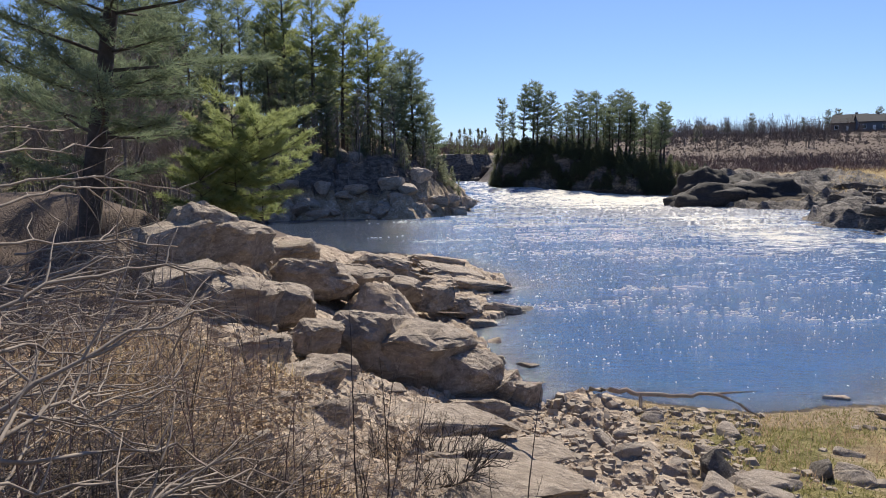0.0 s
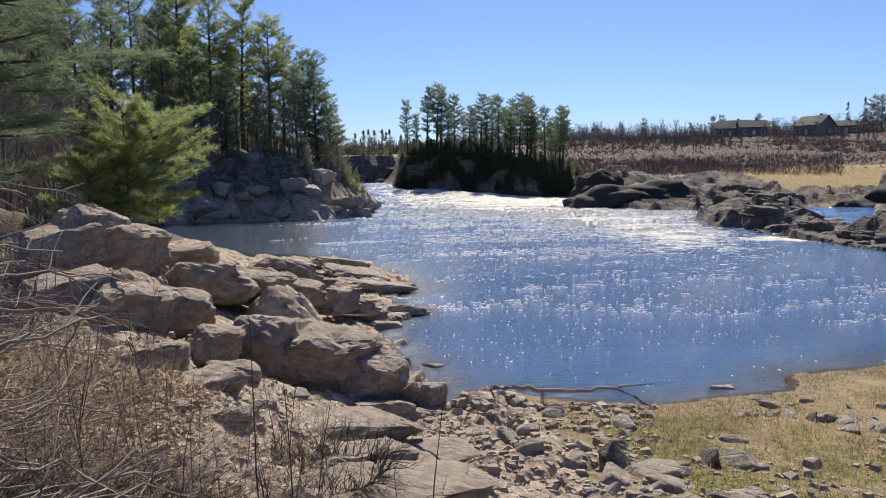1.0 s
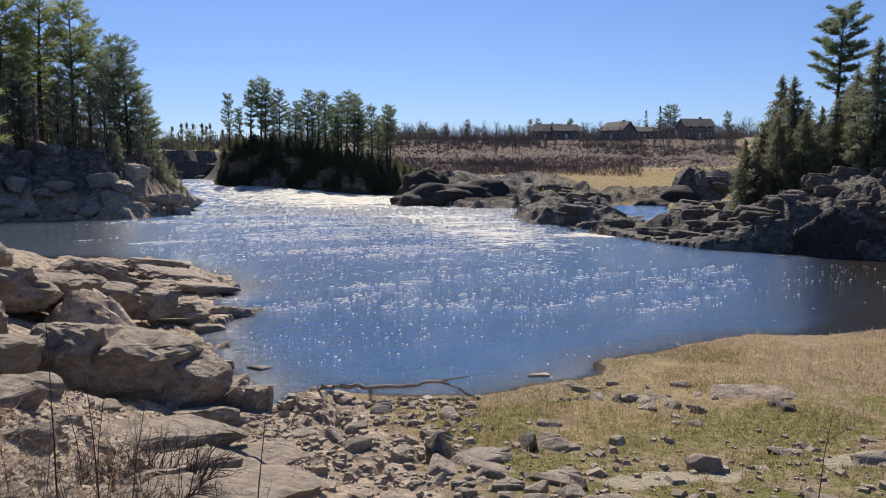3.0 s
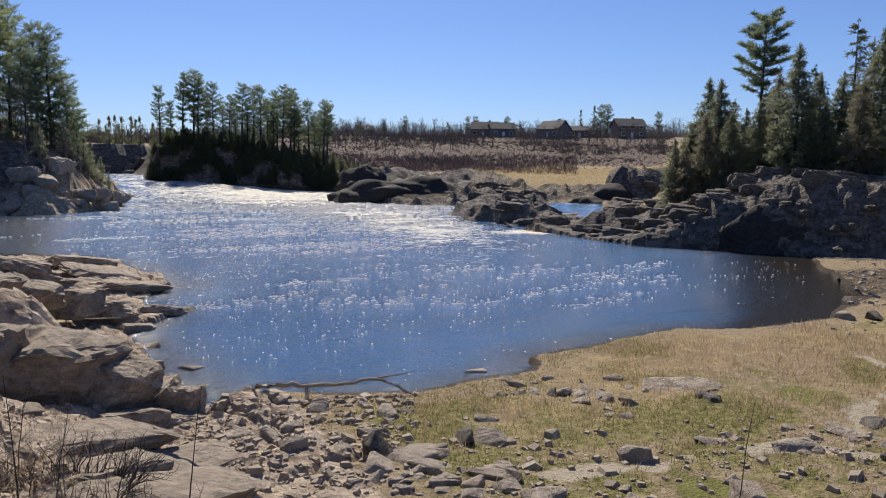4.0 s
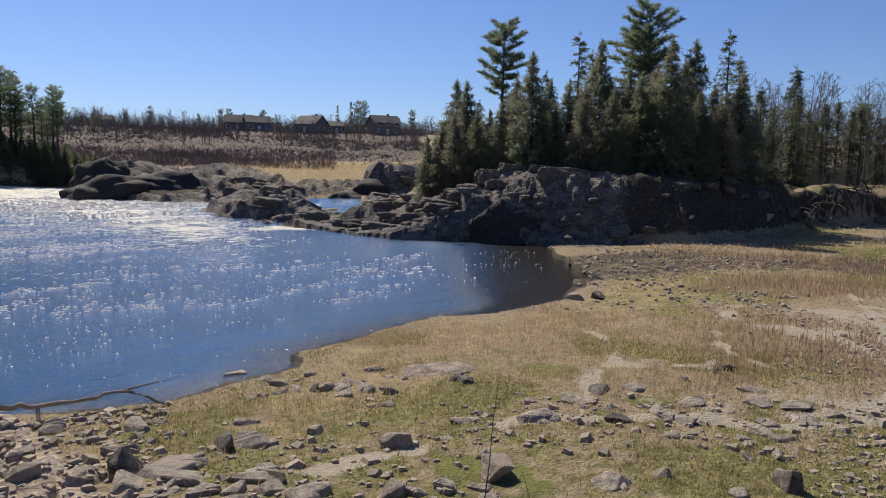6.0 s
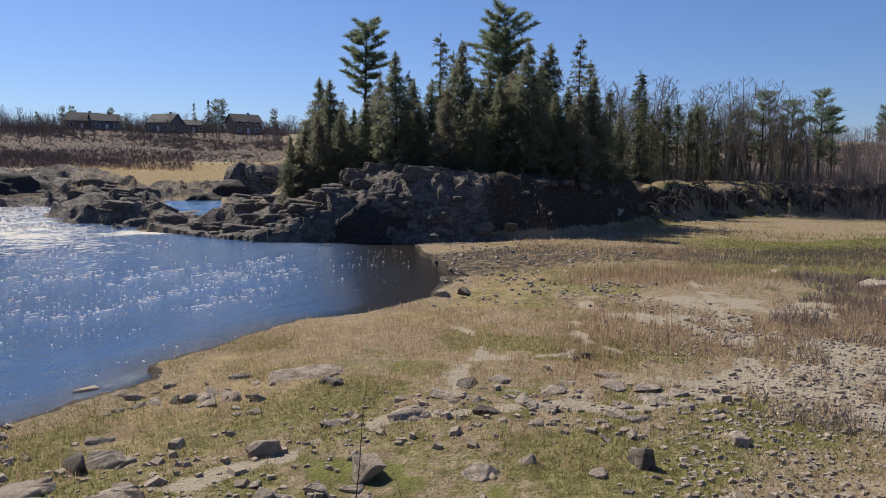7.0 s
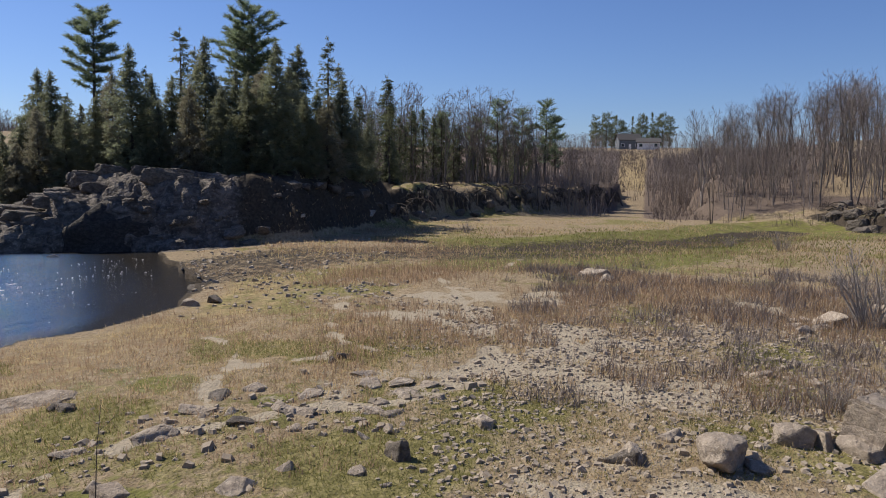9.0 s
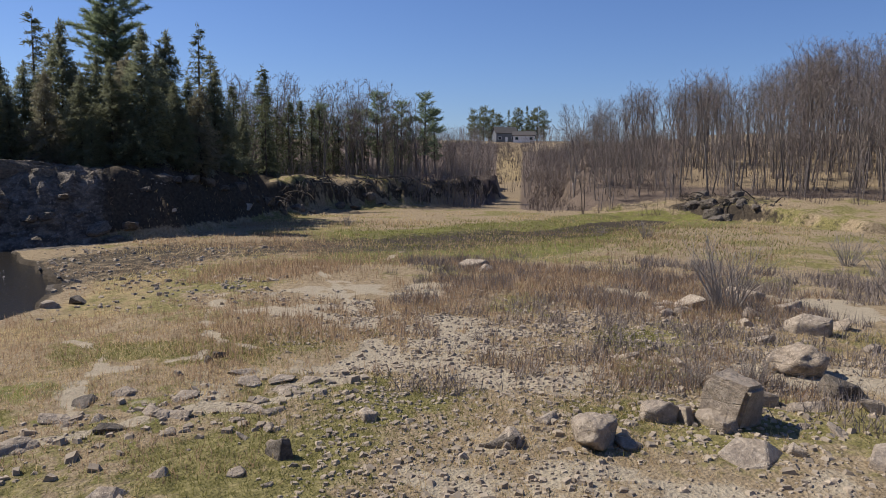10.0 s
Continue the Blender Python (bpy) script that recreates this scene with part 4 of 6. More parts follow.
grove("cliff_pines", cliff_pines, [(*plan(a, q), rng.uniform(0.8, 1.15), 1.1) for a, q in zip(rng.uniform(-42, -6, 34), rng.uniform(106, 135, 34))], "dense pines on the slope above the cliff")
# paler needle colour imitates sun on these crowns
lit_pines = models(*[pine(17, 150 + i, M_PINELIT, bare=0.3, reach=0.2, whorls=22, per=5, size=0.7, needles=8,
                          label="pale green pine above the cliff, needles coloured as sunlit", group="sunlit pines") for i in range(2)])
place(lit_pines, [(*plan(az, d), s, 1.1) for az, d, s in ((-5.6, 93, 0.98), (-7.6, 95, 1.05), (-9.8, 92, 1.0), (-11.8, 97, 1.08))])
cliff_bare = models(*[bare_tree(10, 160 + i, M_DULLBARK, M_TWIG, "leafless hardwood on the cliff slope", "cliff hardwoods", stems=1 + i % 2, fork=0.2, haze=1.5, limbs_each=13, twigs=6) for i in range(3)])
place(cliff_bare, [(*plan(az, d), rng.uniform(0.6, 1.05), 1) for az, d in zip(rng.uniform(-34, -2.5, 40), rng.uniform(81, 98, 40))])
grove("cliff_wood", cliff_bare, [(*plan(az, d), rng.uniform(0.7, 1.2), 1) for az, d in zip(rng.uniform(-44, -4, 110), rng.uniform(95, 135, 110))], "leafless wood on the slope above the cliff")
cliff_spruce = models(*[spruce(9, 174 + i, M_SPRUCE, "dark spruce on the shaded cliff slope", "cliff spruces", 0.2) for i in range(2)])
place(cliff_spruce, [(*plan(az, d), rng.uniform(0.55, 1.0), 1) for az, d in zip(np.linspace(-36, -1.2, 40) + rng.uniform(-0.6, 0.6, 40), rng.uniform(83, 104, 40))])
cliff_cedar = models(*[cedar(5, 170 + i, M_CEDAR, "small cedar at the cliff's rocky edge", "cliff cedars", 0.28, 90, 0.36, "tree", 0.22) for i in range(2)])
place(cliff_cedar, [(*plan(az, d), s, 1) for az, d, s in ((-6, 86, 0.9), (-10.5, 86, 0.8), (-15, 84, 0.9), (-19, 83, 0.9), (-25, 82, 1), (-29, 84, 0.9), (0.2, 93, 0.95), (0.8, 95, 0.8), (-0.2, 90, 0.9), (1.3, 96, 0.55), (-3.0, 82, 0.75), (-4.8, 84, 0.6), (-1.4, 88, 0.9), (-8, 84, 0.6), (-13, 83, 0.7))])

thicket = models(*[spruce(9, 180 + i, M_SPRUCE, "dark hemlock in the thicket behind the headland", "headland hemlocks", 0.2) for i in range(2)])
place(thicket, [(*plan(az, d), s, 1) for az, d, s in ((-21, 47, 0.7), (-24, 44, 0.8), (-27.5, 40, 0.75), (-30, 36, 0.8), (-33, 42, 1.0), (-36, 38, 0.9), (-22.5, 53, 0.9), (-28.5, 50, 1.0), (-19.5, 52, 0.6), (-38, 30, 0.8))])
head_bare = models(*[bare_tree(9, 186 + i, M_DULLBARK, M_TWIG, "leafless tree in the thicket behind the headland", "headland hardwoods", stems=2, fork=0.15) for i in range(2)])
place(head_bare, [(*plan(az, d), rng.uniform(0.7, 1.0), 1) for az, d in zip(rng.uniform(-42, -19, 50), rng.uniform(29, 54, 50))])

# ---- the outcrop with cedars ----
rock_cedars = models(*[cedar(7, 200 + i, (M_CEDAR, M_CEDAR, M_CEDAR2, M_CEDAR, M_CEDAR)[i], ("olive-green cedar on the dark rock outcrop", "dull brownish cedar on the dark rock outcrop")[i == 2], "outcrop cedars", 0.27 + 0.03 * (i % 3), 330, 0.21, "tree", 0.10, 6, 14) for i in range(5)])
outcrop = []
for az, d, top in ((43.2, 57, 5.2), (44.3, 60, 5.6), (45.2, 56, 6.0), (46.2, 59, 7.6), (47.0, 55, 5.2), (48.0, 57, 6.5), (49.0, 54, 6.2), (50.0, 56, 7.6), (51.2, 53, 6.8), (52.0, 56, 5.4), (53.0, 52, 6.4),
                   (54.0, 55, 8.0), (55.2, 51, 6.4), (56.3, 54, 7.4), (57.4, 50, 6.0), (58.4, 54, 8.6), (59.3, 50, 7.2), (60.4, 52, 7.6), (61.4, 50, 6.8), (62.3, 53, 8.4)) + ((63.4, 51, 6.6), (64.4, 54, 7.6), (65.3, 52, 6.2), (66.3, 56, 5.6), (67.2, 58, 6.4), (68.2, 60, 5.8), (57.0, 56, 8.0), (60.2, 55, 8.2), (63.0, 56, 7.4), (52.6, 57, 7.4), (49.4, 58, 7.2), (46.8, 60, 6.6), (44.0, 56, 4.6), (45.4, 61, 6.8), (61.0, 49.5, 5.0), (58.0, 49, 4.6), (63.8, 51, 5.2)):
    x, y = plan(az, d)
    outcrop.append((x, y, top / 7 * rng.uniform(0.98, 1.12), 1.04))
place(rock_cedars, outcrop)
rock_spruces = models(*[spruce(9, 220 + i, (M_SPRUCE, M_CEDAR, M_SPRUCE)[i], "dark pointed spruce among the outcrop cedars", "outcrop spruces") for i in range(3)])
place(rock_spruces, [(*plan(az, d), s, t) for az, d, s, t in ((54.6, 57, 1.1, 1.05), (55.6, 58, 1.08, 1), (47.2, 62, 0.8, 1), (52.2, 60, 0.8, 1), (62.6, 58, 1.0, 1), (63.6, 57, 0.85, 1), (65.2, 60, 1.08, 1),
                                                               (66.0, 58, 0.95, 1), (69.8, 68, 0.98, 1.05), (58, 60, 0.8, 1), (68.4, 70, 0.7, 1))])
for az, d, h, seed in ((48.9, 62, 12.6, 230), (60.0, 60, 13.8, 231), (59.0, 63, 12.5, 232)):
    p = pine(h, seed, M_PINE, bare=0.5, reach=0.20, whorls=12, per=6, size=0.38, needles=17, grow=1.4, plate=0.55, peak=0.4, label="tall white pine with flat tiers standing over the cedars", group="outcrop pines")
    p.matrix_basis = stand(*plan(az, d), 0.2)

# ---- woods behind the cut bank, and on the hillside ----
bank_bare = models(*[bare_tree(10, 240 + i, M_DULLBARK, (M_TWIG, M_REDTWIG)[i % 2], "slender leafless hardwood behind the cut bank", "bank hardwoods", fork=0.25, stems=1 + (i == 2), slim=0.75, spread=0.16, haze=0.8) for i in range(5)])
rng = np.random.default_rng(22)
bank = [(*plan(az, d), rng.uniform(0.75, 1.2) * float(np.interp(az, [66, 77, 81, 84, 87], [1.0, 1.0, 0.8, 0.55, 0.32])), 1) for az, d in zip(rng.uniform(66.5, 87, 190), rng.uniform(74, 112, 190))]
bank.sort(key=lambda p: math.hypot(p[0], p[1]))
place(bank_bare, bank[:90])
grove("bank_wood", bank_bare, bank[90:], "leafless wood behind the cut bank")
bank_green = models(*[spruce(8, 250 + i, M_SPRUCE, "thin dark hemlock among bare trees", "bank hemlocks", 0.15) for i in range(2)])
place(bank_green, [(*plan(az, d), s, 1) for az, d, s in ((71.5, 78, 1.0), (73.2, 76, 0.9), (75.2, 80, 0.85), (77.2, 77, 0.7), (79.5, 82, 0.9), (72.4, 84, 1.2), (70.6, 76, 0.9), (67.5, 70, 1.1), (69.6, 70, 1.25), (71, 82, 0.9), (74.2, 86, 0.95), (76.2, 88, 0.9), (80.6, 86, 0.8), (70.0, 73, 1.15), (71.8, 80, 0.95), (73.8, 79, 1.05), (74.8, 77, 0.8), (76.0, 82, 0.9), (78.8, 84, 0.75))])
bank_pine = models(pine(9, 260, M_PINE, bare=0.25, reach=0.2, whorls=14, per=5, size=0.5, needles=10, label="young white pine at the wood's edge", group="bank pines"))
place(bank_pine, [(*plan(az, d), s, 1) for az, d, s in ((78.2, 80, 1.05), (81.8, 84, 1.0), (82.6, 88, 0.85), (76.4, 79, 0.8), (80.0, 83, 0.9), (74.0, 81, 0.85))])
hill_bare = models(*[bare_tree(15, 270 + i, M_DULLBARK, (M_TWIG, M_TWIG, M_REDTWIG, M_TWIG, M_TWIG)[i], "tall grey leafless hardwood on the hillside", "hillside hardwoods", fork=0.28, stems=1 + (i % 2), slim=0.85, spread=0.19, limbs_each=18, twigs=10, haze=0.7) for i in range(5)])
hill = []
for k in range(430):
    az = 90.5 + 33 * rng.random() ** 0.85
    d = rng.uniform(72, 128) if az > 94 else rng.uniform(84, 150)
    hill.append((*plan(az, d), rng.uniform(0.72, 1.0) * float(np.interp(az, [90.5, 93, 97, 100, 106, 109, 124], [0.3, 0.45, 0.62, 0.8, 0.82, 1.0, 1.05])), 1))
hill.sort(key=lambda p: math.hypot(p[0], p[1]))
place(hill_bare, hill[:120])
grove("hill_wood", hill_bare, hill[120:], "grey leafless wood covering the hillside")
low_wood = models(*[bare_tree(6, 276 + i, M_TWIG, (M_TWIG, M_SCRUB, M_TWIG)[i], "leafless sapling in the undergrowth", "undergrowth saplings", fork=0.1, stems=2, limbs_each=7, twigs=5, spread=0.16, slim=0.6) for i in range(3)])
under = [(az, rng.uniform(70, 122), rng.uniform(0.5, 1.1)) for az in rng.uniform(93, 123, 330)] + [(az, rng.uniform(86, 230), rng.uniform(0.5, 0.95)) for az in rng.uniform(89.3, 94, 110)] + [(az, rng.uniform(90, 240), rng.uniform(0.4, 0.8)) for az in rng.uniform(83.4, 87.3, 110)]
under = [(*plan(az, d), s, 1) for az, d, s in under]
place(low_wood, under[:3])
under += [(*plan(az, d), rng.uniform(0.8, 1.4), 1) for az, d in zip(np.r_[rng.uniform(82, 86.8, 60), rng.uniform(90.3, 98, 60)], rng.uniform(170, 320, 120))]
grove("undergrowth", low_wood, under[3:], "leafless saplings filling the wood and the edges of the gap")
far_pines = models(*[pine(16, 280 + i, M_SPRUCE, bare=0.08, reach=0.24, whorls=16, per=6, size=1.0, needles=7, plate=1.0, label="dark pine beside the far houses", group="far pines") for i in range(2)] + [cedar(15, 284, M_SPRUCE, "dark pointed conifer beside the far houses", "far pines", 0.2, 90, 0.8, "tree", 0.5)])
place(far_pines, [(*plan(az, d), s, 1) for az, d, s in ((85.6, 330, 0.9), (86.3, 335, 1.0), (87.0, 330, 0.95), (87.6, 340, 0.85), (88.9, 335, 0.95), (89.6, 340, 1.1), (90.4, 335, 1.05), (90.9, 345, 0.9), (86.0, 340, 0.9), (86.7, 345, 1.0), (87.3, 338, 0.8), (89.2, 345, 1.0), (90.0, 342, 1.0), (85.3, 345, 0.75), (88.2, 350, 1.0), (88.6, 345, 0.8), (41.9, 330, 0.7),
                                                       (37.2, 330, 0.95), (37.7, 332, 1.0), (38.2, 328, 0.9), (36.2, 335, 0.85), (28.2, 350, 0.7), (27.6, 345, 0.6))])

# ---- the far wood and scrub, which nobody could count ----
rng = np.random.default_rng(23)


def scrub(name, spots, tall, width, material, label, lean=0.25, per=8):
    """Many upright twigs in clumps."""
    x, y = spots
    z = land(x, y)[0]
    b = np.repeat(np.stack([x, y, z - 0.05], 1), per, 0)
    b[:, :2] += rng.normal(size=(len(b), 2)) * np.repeat(tall, per)[:, None] * 0.18
    w = unit(np.array([0, 0, 1.0]) + rng.normal(size=b.shape) * lean)
    ln = np.repeat(tall, per) * rng.uniform(0.4, 1.1, len(b))
    ob = new(name, blade_mesh(name, blades(b, w, ln, np.repeat(width, per), rng), material))
    return tagged(ob, label, "scrub", kind="stuff")


def belt(az0, az1, d0, d1, n):
    az, d = rng.uniform(az0, az1, n), np.sqrt(rng.uniform(d0 ** 2, d1 ** 2, n))
    return d * np.sin(np.radians(az)), d * np.cos(np.radians(az))


fx, fy = belt(12, 43, 165, 320, 6500)
tall = rng.uniform(0.5, 1.1, 6500) * np.clip(1.3 + 7.0 * rough(fx * 0.05, fy * 0.05, 88), 0.5, 4.2)
scrub("field_scrub", (fx, fy), tall, np.full(6500, 0.10), M_SCRUB, "brown leafless scrub over the far field", 0.8, 16)
scrub("red_scrub", belt(16.5, 36, 130, 215, 1900), rng.uniform(0.6, 2.6, 1900), np.full(1900, 0.08), M_REDTWIG, "reddish low brush on the far field", 0.5)
scrub("meadow_grass", belt(28, 42, 92, 160, 4000), rng.uniform(0.25, 0.8, 4000), np.full(4000, 0.04), M_STRAW, "tawny dead grass of the meadow behind the rocks", 0.5, 6)
scrub("far_wood", belt(-30, 20, 430, 520, 1500), rng.uniform(7, 12, 1500), np.full(1500, 1.3), M_SCRUB, "distant mixed wood along the skyline", 0.35, 7)
far_wood = models(*[cedar(10, 295 + i, M_SPRUCE, "dark conifer in the distant wood upstream", "upstream conifers", 0.2, 46, 0.8, "tree", 0.5) for i in range(2)])
place(far_wood, [(*plan(a, q), 1.0, 1) for a, q in ((1.4, 262), (3.4, 270))])
grove("upstream_wood", far_wood + cliff_bare, [(*plan(a, q), rng.uniform(0.5, 1.0), 1) for a, q in zip(rng.uniform(-6, 19.5, 120), rng.uniform(225, 330, 120))], "mixed distant wood behind the island")
scrub("skyline_wood", belt(8, 48, 320, 420, 3000), rng.uniform(3.0, 9.0, 3000), np.full(3000, 0.14), M_TWIG, "distant leafless wood along the skyline", 0.18)
field_bare = models(*[bare_tree(7, 290 + i, M_DULLBARK, M_SCRUB, "leafless tree standing in the far brush", "field trees", stems=2, fork=0.12, spread=0.26, haze=3.0, limbs_each=8, twigs=5) for i in range(3)])
place(field_bare, [(*plan(a, q), 1.1, 1) for a, q in ((20.5, 240), (27, 260), (32.5, 255))])
grove("field_trees", field_bare, [(*plan(a, q), rng.uniform(0.6, 1.25), 1) for a, q in zip(rng.uniform(17.5, 43.5, 130), rng.uniform(225, 345, 130))], "leafless trees standing in the far brush")
grove("skyline_pines", far_pines, [(*plan(a, q), rng.uniform(0.3, 0.6), 1) for a, q in zip(rng.choice([20.5, 26.0, 31.5, 36.5, 41.5], 12) + rng.normal(size=12) * 0.8, rng.uniform(320, 380, 12))], "small dark pines along the skyline")
scrub("gap_brush", belt(83.2, 90.2, 96, 300, 900), rng.uniform(0.6, 3.0, 900), np.full(900, 0.06), M_SCRUB, "leafless brush beside the grassy gap")
scrub("gap_brush", belt(90.5, 100, 90, 200, 1200), rng.uniform(1, 5, 1200), np.full(1200, 0.05), M_SCRUB, "leafless brush beside the grassy gap")
scrub("hill_brush", belt(90, 122, 66, 125, 1500), rng.uniform(0.4, 2.0, 1500), np.full(1500, 0.04), M_SCRUB, "thin leafless undergrowth on the hillside")
grove("cliff_undergrowth", low_wood, [(*plan(a, q), rng.uniform(0.35, 0.95), 1) for a, q in zip(rng.uniform(-40, -0.5, 330), rng.uniform(80, 104, 330))], "leafless saplings on the shaded cliff")
scrub("cliff_brush", belt(-40, -1.5, 79, 104, 1600), rng.uniform(0.5, 2.2, 1600), np.full(1600, 0.05), M_SCRUB, "leafless brush on the shaded cliff", 0.6)
scrub("bank_brush", belt(66, 86, 74, 105, 1100), rng.uniform(0.6, 3.5, 1100), np.full(1100, 0.05), M_TWIG, "leafless brush along the cut bank")

# ---- the old pine, and small pines as its sunlit bough over the headland ----
old = pine(14, 300, M_PINE, bare=0.17, reach=0.40, whorls=15, per=6, size=0.36, needles=30, grow=1.5, fine=0.06, stout=1.25, split=True, plate=0.6, peak=0.08, label="old white pine with a thick dark trunk and sweeping limbs", sides=10)
old.matrix_basis = stand(*plan(-26.0, 21.6), 0.3, 1.0, 0.0) @ Matrix.Rotation(radians(9), 4, "Y") @ Matrix.Rotation(0.6, 4, "Z")
# small trees stand in for a bough; sunlight is in their needle colour
for az, d, h, seed in ((-13.8, 23.2, 4.9, 301), (-15.8, 22.8, 5.2, 302), (-18.2, 22.4, 3.6, 303), (-16.6, 23.6, 4.4, 304)):
    p = pine(h, seed, M_PINELIT, bare=0.34, reach=0.40, whorls=8, per=5, size=0.21, needles=30, grow=1.3, stout=0.2, fine=0.09, split=True, plate=0.6, peak=0.45, label="small pine standing in for the old pine's bough, needles coloured sunlit", group="young pines")
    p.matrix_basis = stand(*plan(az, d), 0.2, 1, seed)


# ---- stones ----
def slab_mesh(name, seed, material, flat):
    """A broken stone with flat faces and sharp edges."""
    g = np.random.default_rng(seed)
    bm = bmesh.new()
    for _ in range(13):
        p = unit(g.normal(size=3)) * g.uniform(0.8, 1.0) * np.array([1.15, 1.0, 1.0])
        p = np.sign(p) * np.abs(p) ** 0.6
        bm.verts.new((p[0], p[1], p[2] * flat))
    bmesh.ops.convex_hull(bm, input=bm.verts)
    bmesh.ops.delete(bm, geom=[v for v in bm.verts if not v.link_faces], context="VERTS")
    bmesh.ops.dissolve_limit(bm, angle_limit=0.15, verts=bm.verts, edges=bm.edges)
    bmesh.ops.bevel(bm, geom=list(bm.edges), offset=0.05, segments=1, affect="EDGES")
    me = bpy.data.meshes.new(name)
    bm.to_mesh(me), bm.free()
    me.materials.append(material)
    return me


# the dark kind carries a shaded face's tone in its stone colour
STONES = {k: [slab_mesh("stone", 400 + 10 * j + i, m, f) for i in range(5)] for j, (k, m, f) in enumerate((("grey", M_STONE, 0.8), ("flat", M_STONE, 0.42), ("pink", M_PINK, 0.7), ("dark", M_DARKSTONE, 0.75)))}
LABELS = {"grey": "grey angular stone with pale lichen", "flat": "flat grey slab of broken rock", "pink": "warm tan block of weathered rock", "dark": "dark angular stone, its shade put into the colour"}
serial = [0]


def stone(x, y, w, h, kind="grey", group="shore stones", wet=None, turn=None):
    """A stone of width w and height h, sunk a little into the ground."""
    i = serial[0] = serial[0] + 1
    me = STONES[kind][i % 5]
    zz = [v.co.z for v in me.vertices]
    k = h / (max(zz) - min(zz)) * 1.25
    z = height(x, y) if wet is None else wet
    ob = new("stone", me)
    ob.matrix_basis = Matrix.Translation((x, y, z + h * (0.0 if kind == "flat" else 0.08))) @ Euler((0.12 * math.sin(i * 3.3), 0.12 * math.cos(i * 5.1), i * 2.1 if turn is None else turn)).to_matrix().to_4x4() @ Matrix.Diagonal((w * 0.62, w * 0.46, k, 1))
    return tagged(ob, LABELS[kind], "stone", group)


for row in ((3.8, 9.7, 0.5, 0.5, "dark"), (5.2, 9.8, 0.42, 0.34, "dark"), (4.15, 9.45, 0.8, 0.22, "flat"), (5.55, 9.6, 0.5, 0.24, "grey"), (10.4, 9.8, 0.42, 0.2, "dark"), (8.0, 11.5, 0.25, 0.24, "dark"),
            (3.2, 11.0, 0.42, 0.22), (2.5, 11.2, 0.42, 0.22), (2.7, 10.4, 0.38, 0.2), (3.3, 10.1, 0.36, 0.16, "flat"), (3.6, 9.3, 0.55, 0.2, "flat"), (3.0, 11.8, 0.42, 0.16, "flat"), (2.1, 11.6, 0.5, 0.18, "flat"),
            (4.1, 9.0, 0.45, 0.16, "flat"), (5.1, 8.5, 0.46, 0.15, "flat"), (7.1, 8.0, 0.45, 0.27), (4.7, 11.7, 0.6, 0.2, "flat"), (3.7, 12.7, 0.42, 0.26), (6.1, 10.7, 0.42, 0.16, "flat")):
    stone(*row)
for row in ((8.8, 11.3, 0.45, 0.16), (8.3, 11.5, 0.36, 0.16, "flat"), (9.8, 11.9, 0.4, 0.14, "flat"), (9.7, 3.3, 0.4, 0.38, "dark"), (14.3, 6.4, 0.25, 0.18, "dark"), (14.7, 6.3, 0.3, 0.2, "dark"), (20.2, 14.1, 0.5, 0.3),
            (21.1, 13.7, 0.7, 0.3, "dark"), (50.2, 19.8, 0.8, 0.4), (29.7, 2.1, 1.3, 0.42), (11.5, 7.4, 0.52, 0.15, "dark"), (10.4, 6.2, 0.52, 0.15, "dark"), (11.1, 5.9, 0.4, 0.18), (10.4, 9.9, 0.36, 0.16, "dark"),
            (11.5, 4.0, 0.42, 0.14, "flat"), (10.3, 4.0, 0.26, 0.18), (11.4, 2.4, 0.38, 0.2), (9.4, 7.2, 0.6, 0.2, "flat"), (13.4, 6.6, 0.2, 0.14), (10.6, 0.1, 0.45, 0.26), (8.8, 4.6, 0.26, 0.16)):
    stone(*row)
for row in ((12.1, -2.3, 0.55, 0.42), (12.2, -2.75, 0.46, 0.38), (10.8, -3.4, 0.9, 0.3, "flat"), (19.2, -7.2, 1.0, 0.6), (20.0, -8.0, 0.9, 0.5), (14.2, -5.9, 1.05, 0.5, "dark"), (24.0, -6.9, 1.0, 0.5), (22.2, -4.8, 1.1, 0.5),
            (11.7, -0.5, 0.46, 0.18, "flat"), (10.5, 0.2, 0.42, 0.26, "dark"), (12.0, -3.2, 0.62, 0.3), (22.2, -7.7, 0.8, 0.4), (13.0, -6.0, 0.5, 0.3), (28.6, 1.6, 0.8, 0.35)):
    stone(*row)
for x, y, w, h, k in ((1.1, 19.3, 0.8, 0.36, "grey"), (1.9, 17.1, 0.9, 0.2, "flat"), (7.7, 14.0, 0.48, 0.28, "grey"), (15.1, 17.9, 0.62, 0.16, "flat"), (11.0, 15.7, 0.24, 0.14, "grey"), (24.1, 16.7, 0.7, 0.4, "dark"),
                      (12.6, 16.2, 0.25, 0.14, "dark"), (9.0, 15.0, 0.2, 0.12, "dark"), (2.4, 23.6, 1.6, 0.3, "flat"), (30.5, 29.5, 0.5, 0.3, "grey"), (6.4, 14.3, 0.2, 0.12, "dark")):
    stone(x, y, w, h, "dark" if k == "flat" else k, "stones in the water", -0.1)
ledge = tagged(new("ledge", slab_mesh("ledge", 470, M_PINK, 0.35)), "low pale ledge of weathered rock in the grass", "rock")
ledge.matrix_basis = Matrix.Translation((10.6, 10.7, height(10.6, 10.7) - 0.02)) @ Matrix.Rotation(-0.7, 4, "Z") @ Matrix.Diagonal((0.85, 0.5, 0.55, 1))
